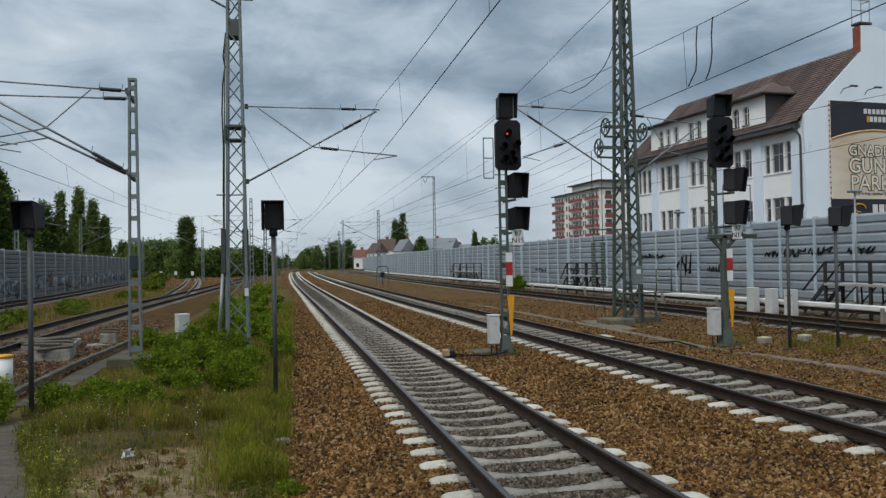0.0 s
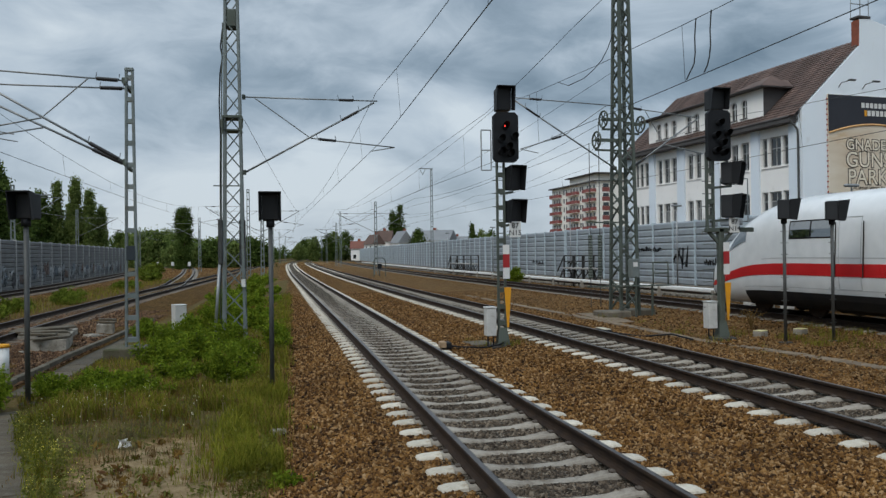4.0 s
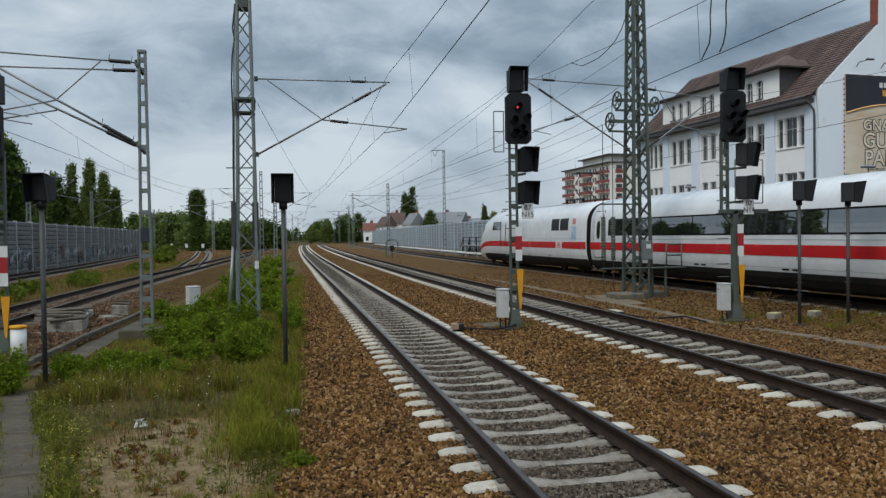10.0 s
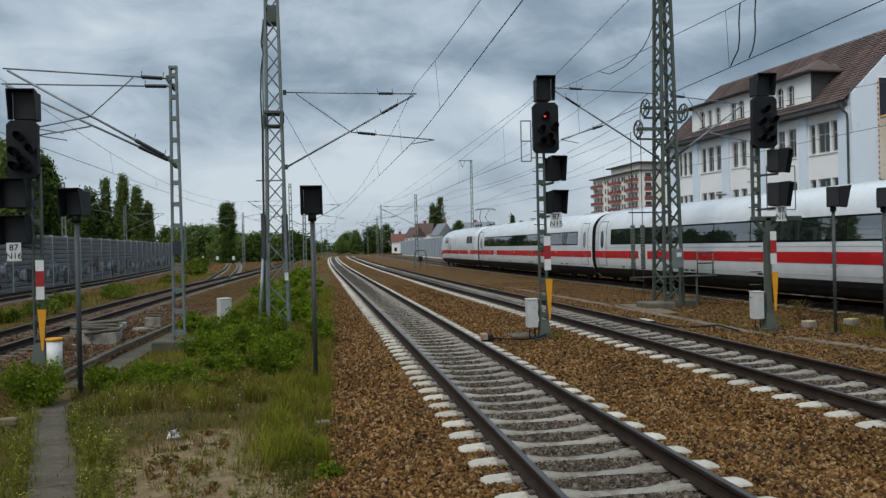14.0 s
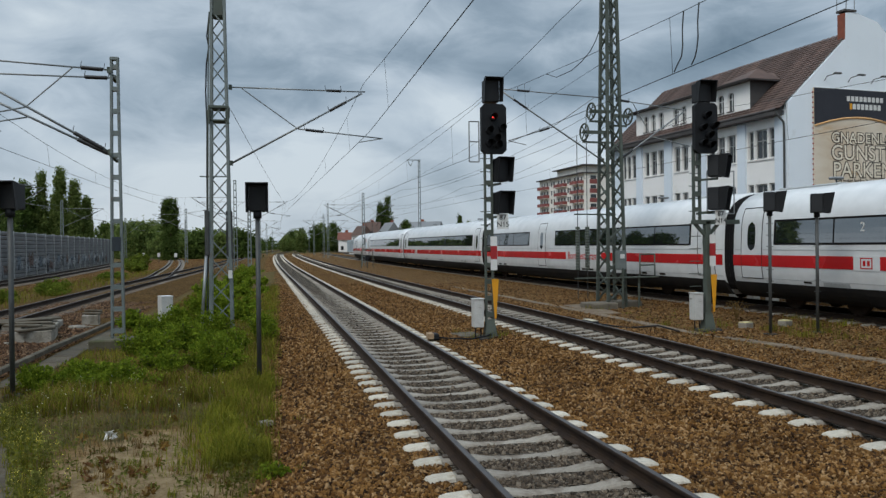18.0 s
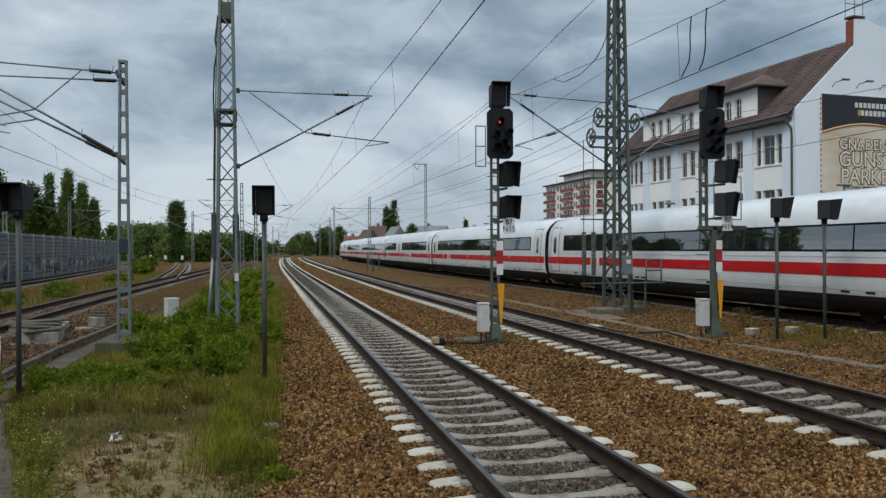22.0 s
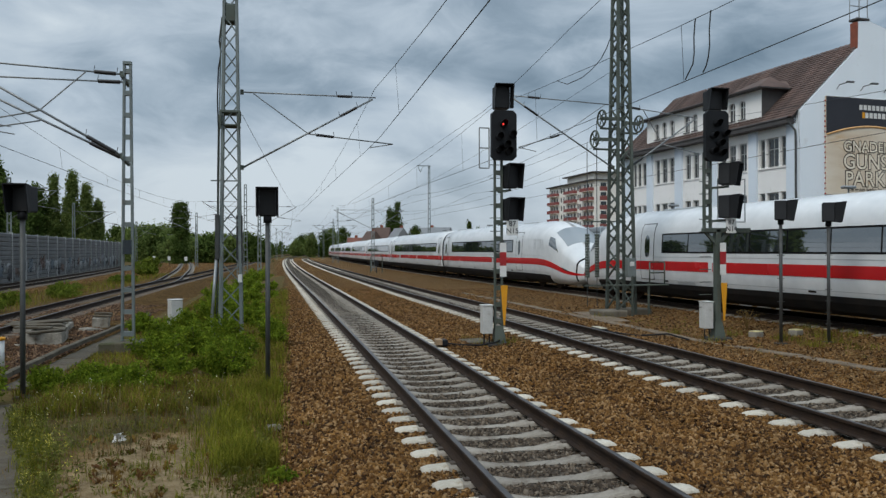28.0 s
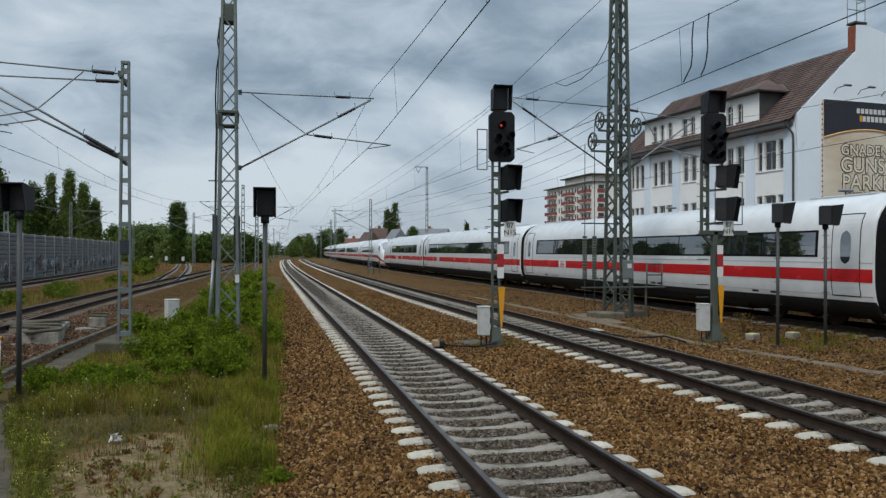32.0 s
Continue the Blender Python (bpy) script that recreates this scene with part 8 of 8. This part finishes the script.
    for k in range(50):
        y = rng.uniform(7.8, 11.2)
        x = grass_edge(y) - abs(rng.gauss(0, 0.22))
        h = rng.uniform(0.08, 0.22)
        for j in range(18):
            weeds.append((x + rng.gauss(0, 0.05), y + rng.gauss(0, 0.05), ground_z(x, y) + h * rng.random()))
    # lush feathery grass along the ballast edge, and the fringe before the bushes
    for k in range(15000):
        y = rng.uniform(8.9, 14.6)
        x = grass_edge(y) + 0.12 - abs(rng.gauss(0, 0.42)) - 0.25 * smooth01(y, 11.5, 13.5) * rng.random()
        n2 = noise.noise((x * 1.6, y * 1.1, 4.0))
        if n2 < -0.22 or x > grass_edge(y) + 0.2:
            continue
        green.append((x, y, ground_z(x, y) - 0.01, rng.uniform(0.14, 0.36) * (0.75 + 0.5 * n2)))
    for k in range(15000):
        x, y = rng.uniform(-4.1, -0.5), 12.2 + 2.6 * rng.random()
        n2 = noise.noise((x * 1.3, y * 1.3, 6.0))
        if n2 < -0.05 or x < walk_x(y) + 0.3:
            continue
        (green if rng.random() < 0.75 else dry).append((x, y, ground_z(x, y) - 0.01, rng.uniform(0.12, 0.34)))
    # grey-green herbs round the bare sand, thin upright stems
    herbs = []
    for k in range(230):
        x, y = rng.uniform(-3.6, -0.9), rng.uniform(9.6, 12.6)
        if bare(x, y) > 0.12 or noise.noise((x * 0.9, y * 0.9, 12.0)) < -0.12 or x < walk_x(y) + 0.36:
            continue
        tuft(herbs, x, y, 14, 0.09, 0.04, 0.17)
    # stalks with white heads
    for k in range(85):
        x, y = rng.uniform(-3.9, -0.9), rng.uniform(10.6, 14.4)
        if bare(x, y) > -0.1 or x < walk_x(y) + 0.35:
            continue
        h = rng.uniform(0.2, 0.42)
        tuft(herbs, x, y, 2, 0.01, h * 0.95, h)
        for j in range(rng.choice((1, 1, 2, 3))):
            white.append((x + rng.gauss(0, 0.022), y + rng.gauss(0, 0.022), ground_z(x, y) + h * rng.uniform(0.82, 0.96)))
    # tall weeds that lean over both edges of the walkway
    for k in range(340):
        y = rng.uniform(6.0, 12.6)
        px = walk_x(y)
        x = px + rng.choice((-1, 1, 1)) * (0.24 + abs(rng.gauss(0, 0.18)))
        h = rng.uniform(0.10, 0.36)
        tuft(green, x, y, 10, 0.05, h * 0.5, h)
        for j in range(12):
            weeds.append((x + rng.gauss(0, 0.04), y + rng.gauss(0, 0.04), ground_z(x, y) + h * rng.random()))
        if k % 3 == 0:
            for j in range(6):
                yellow.append((x + rng.gauss(0, 0.025), y + rng.gauss(0, 0.025), ground_z(x, y) + h * rng.uniform(0.75, 1.0)))
    blades("grey_herbs", herbs, M_SAGE, "thin grey-green herbs and flower stalks", 0.4, 5)
    blades("meadow_grass", green, M_GRASS, "green uncut grass and weeds", 0.75)
    blades("dry_grass", dry, M_GRASSDRY, "dry brown grass stalks", 0.7, 3)
    leaves("meadow_flowers", white, 0.018, M_FLOWER, None, "small white wild flowers", "stuff", long=1.1)
    leaves("yellow_flowers", yellow, 0.014, M_FLOWERYEL, None, "small yellow wild flowers", "stuff", long=1.1)
    leaves("red_weeds", sprouts, 0.042, M_SPROUT, None, "small reddish weeds on bare sand", "stuff", up=0.7, long=2.2)
    leaves("weed_leaves", weeds, 0.024, M_WEED, None, "low leafy weeds", "stuff", up=0.5, long=2.2)


sow()
for nm in ("meadow_flowers", "yellow_flowers", "red_weeds", "weed_leaves", "grey_herbs"):
    tagged(bpy.data.objects[nm], category="weeds")

# withered brown plant by track 3
dp = thing("dead_plant", pose(13.75, 21.9, GZ), "withered brown weed beside the track", "plant")
rng = random.Random(77)
for k in range(9):
    a = rng.uniform(0, 6.28)
    tip = (math.cos(a) * 0.25, math.sin(a) * 0.25, rng.uniform(0.3, 0.6))
    part("stalk", MB().line([(0, 0, 0), (tip[0] * 0.4, tip[1] * 0.4, tip[2] * 0.6), tip], 0.012, 5), M_GRASSDRY, dp)
leaves("withered_leaves", [(rng.gauss(0, 0.2), rng.gauss(0, 0.2), rng.uniform(0.2, 0.6)) for k in range(110)], 0.045, M_GRASSDRY, dp, seed=5)


# ---- trees ----
def tree(x, y, h, w, n, size, mat, kind, seed, label, group="trees", low=None):
    """Trunk, limbs, and leaves gathered along many twigs; poplar, cone, round or column."""
    rng = random.Random(seed)
    t = thing("tree", pose(x, y, -0.4), label, "tree", group)
    part("trunk", MB().line([(0, 0, 0), (0.02 * w, 0, h * 0.3), (0, 0.02 * w, h * 0.62), (0, 0, h * 0.93)], 0.016 * h, 7), M_TRUNK, t)
    low = (0.06 if kind == "poplar" else 0.02 if kind == "column" else 0.16) if low is None else low
    twigs = []
    for k in range(150):
        f = low + (1 - low) * rng.random()
        a = rng.uniform(0, 6.283)
        v = (f - low) / (1 - low)
        if kind == "poplar":
            r = w / 2 * min(1.0, 0.5 + 2.2 * v) * max(0.03, 1 - v) ** 0.8 * rng.uniform(0.45, 1.0)
            rise = 0.13 * h
        elif kind == "cone":
            r = w / 2 * max(0.05, 1 - v) ** 0.7 * rng.uniform(0.5, 1.0)
            rise = 0.05 * h
        elif kind == "column":
            r = w / 2 * rng.uniform(0.55, 1.0) * (1 if v < 0.93 else 0.75)
            rise = 0.03 * h
        else:
            r = w / 2 * math.sqrt(max(0.03, 1 - (2 * v - 0.86) ** 2)) * rng.uniform(0.45, 1.05)
            rise = 0.09 * h
        z = f * h
        twigs.append(((math.cos(a) * r * 0.25, math.sin(a) * r * 0.25, max(0.1, z - rise)), (math.cos(a) * r, math.sin(a) * r, z)))
    for p, q in twigs[:8]:
        part("limb", MB().line([(0, 0, max(0.2, p[2] - 0.04 * h)), p, q], 0.005 * h, 5), M_TRUNK, t)
    pts = []
    sp = 0.055 * (w + 2.0)
    for k in range(n):
        p, q = twigs[k % 150]
        u = 0.3 + 0.7 * rng.random() ** 0.7
        pts.append((p[0] + (q[0] - p[0]) * u + rng.gauss(0, sp), p[1] + (q[1] - p[1]) * u + rng.gauss(0, sp), max(0.05, p[2] + (q[2] - p[2]) * u + rng.gauss(0, sp * 1.1))))
    leaves("crown", pts, size, mat, t, "dense uneven crown of leaves", seed=seed)
    return t


PO = "tall slender poplar behind the grey barrier"
for k, (x, y, h, w) in enumerate(((-32.7, 118, 13.9, 2.6), (-30.3, 118, 14.5, 3.6), (-28.4, 118, 12.9, 3.3), (-27.1, 119, 10.2, 2.4), (-31.6, 121, 10.6, 4.0), (-29.3, 121, 9.8, 4.0), (-27.8, 121, 9.0, 3.6))):
    tree(x, y, h * 0.945, w, 14000, 0.19, M_LEAFFAR, "poplar", 200 + k, PO)
for k, (x, y, h, w) in enumerate(((-34.6, 117, 11.6, 4.2), (-29.5, 123, 7.6, 5.0), (-33.0, 118, 8.2, 4.0), (-37.2, 113, 10.6, 5.0), (-28.4, 81, 12.0, 4.6), (-30.6, 79, 13.0, 5.5), (-24.6, 71, 10.6, 3.2), (-25.6, 67, 11.2, 3.4), (-27.0, 76, 11.5, 4.0), (-32.5, 98, 9.4, 6.0), (-36, 104, 9.4, 6.0))):
    tree(x, y, h, w, 8000, 0.25, M_LEAFFAR if k % 3 else M_LEAFDARK, "round", 220 + k, "broad green tree behind the grey barrier", low=0.1)
rng = random.Random(61)
for k in range(20):
    tree(-27.5 - 5.5 * (k % 2) - rng.uniform(0, 2.5), 6 + 2.3 * k + rng.uniform(-1, 1), rng.uniform(12, 21), rng.uniform(5.5, 8), 2600, 0.5, M_LEAFDARK if k % 3 else M_LEAFFAR, "round", 520 + k, "broad green tree west of the yard", "western trees", low=0.06)
tree(-20.0, 150, 11.2, 3.1, 13000, 0.2, M_LEAFDARK, "column", 240, "dark ivy-covered tower of a tree")
rng = random.Random(50)
for k in range(34):
    y = rng.uniform(165, 220)
    x = (-0.205 + 0.165 * k / 33) * y + rng.uniform(-1.0, 1.0)
    h = (7.6 + rng.uniform(-0.6, 0.8) if k < 14 else 5.8 + rng.uniform(-0.6, 0.6)) * y / 190
    tree(x, y, h, rng.uniform(6, 8), 2600, 0.40, M_LEAFFAR if k % 3 else M_LEAFDARK, "round", 250 + k, "far green tree in a line of trees", "far trees", low=0.04)
for k, (x, y, h, w, kind) in enumerate(((35.9, 290, 18.2, 6.0, "cone"), (38.9, 291, 20.6, 7.0, "cone"), (37.4, 292, 15.8, 8.5, "cone"), (42.3, 270, 10.8, 6.5, "round"), (6.8, 285, 8.3, 5.5, "round"), (12.0, 288, 9.4, 7, "round"), (15.0, 300, 10.8, 8, "round"), (19.5, 305, 11.0, 8, "round"), (64.4, 282, 13.2, 4.0, "poplar"), (66, 285, 9, 6, "round"), (70, 290, 10.5, 8, "round"), (76, 300, 10.5, 10, "round"), (84, 300, 9, 12, "round"), (5, 420, 10, 10, "round"), (8, 450, 11, 12, "round"), (56, 300, 9.5, 8, "round"), (2, 340, 7, 6, "round"))):
    tree(x, y, h, w, 3200, 0.42, M_LEAFDARK if kind in ("poplar", "cone") or k % 2 else M_LEAFFAR, kind, 300 + k, "far green tree among houses", "far trees", low=0.12 if k < 3 else 0.08)
for k in range(16):
    x, y = -46 + 5.0 * k + rng.uniform(-2, 2), rng.uniform(430, 560)
    tree(x, y, rng.uniform(5.5, 8.5), rng.uniform(9, 13), 900, 0.7, M_LEAFDARK, "round", 400 + k, "far green tree on the horizon", "far trees", low=0.02)


# ---- what moves ----
def motions():
    for car, mid_s, back in TRAIN:
        length = 26.0
        walk(car, [(k * 0.5, car_pose(front_at(k * 0.5) - mid_s, length, back)) for k in range(65)])


motions()
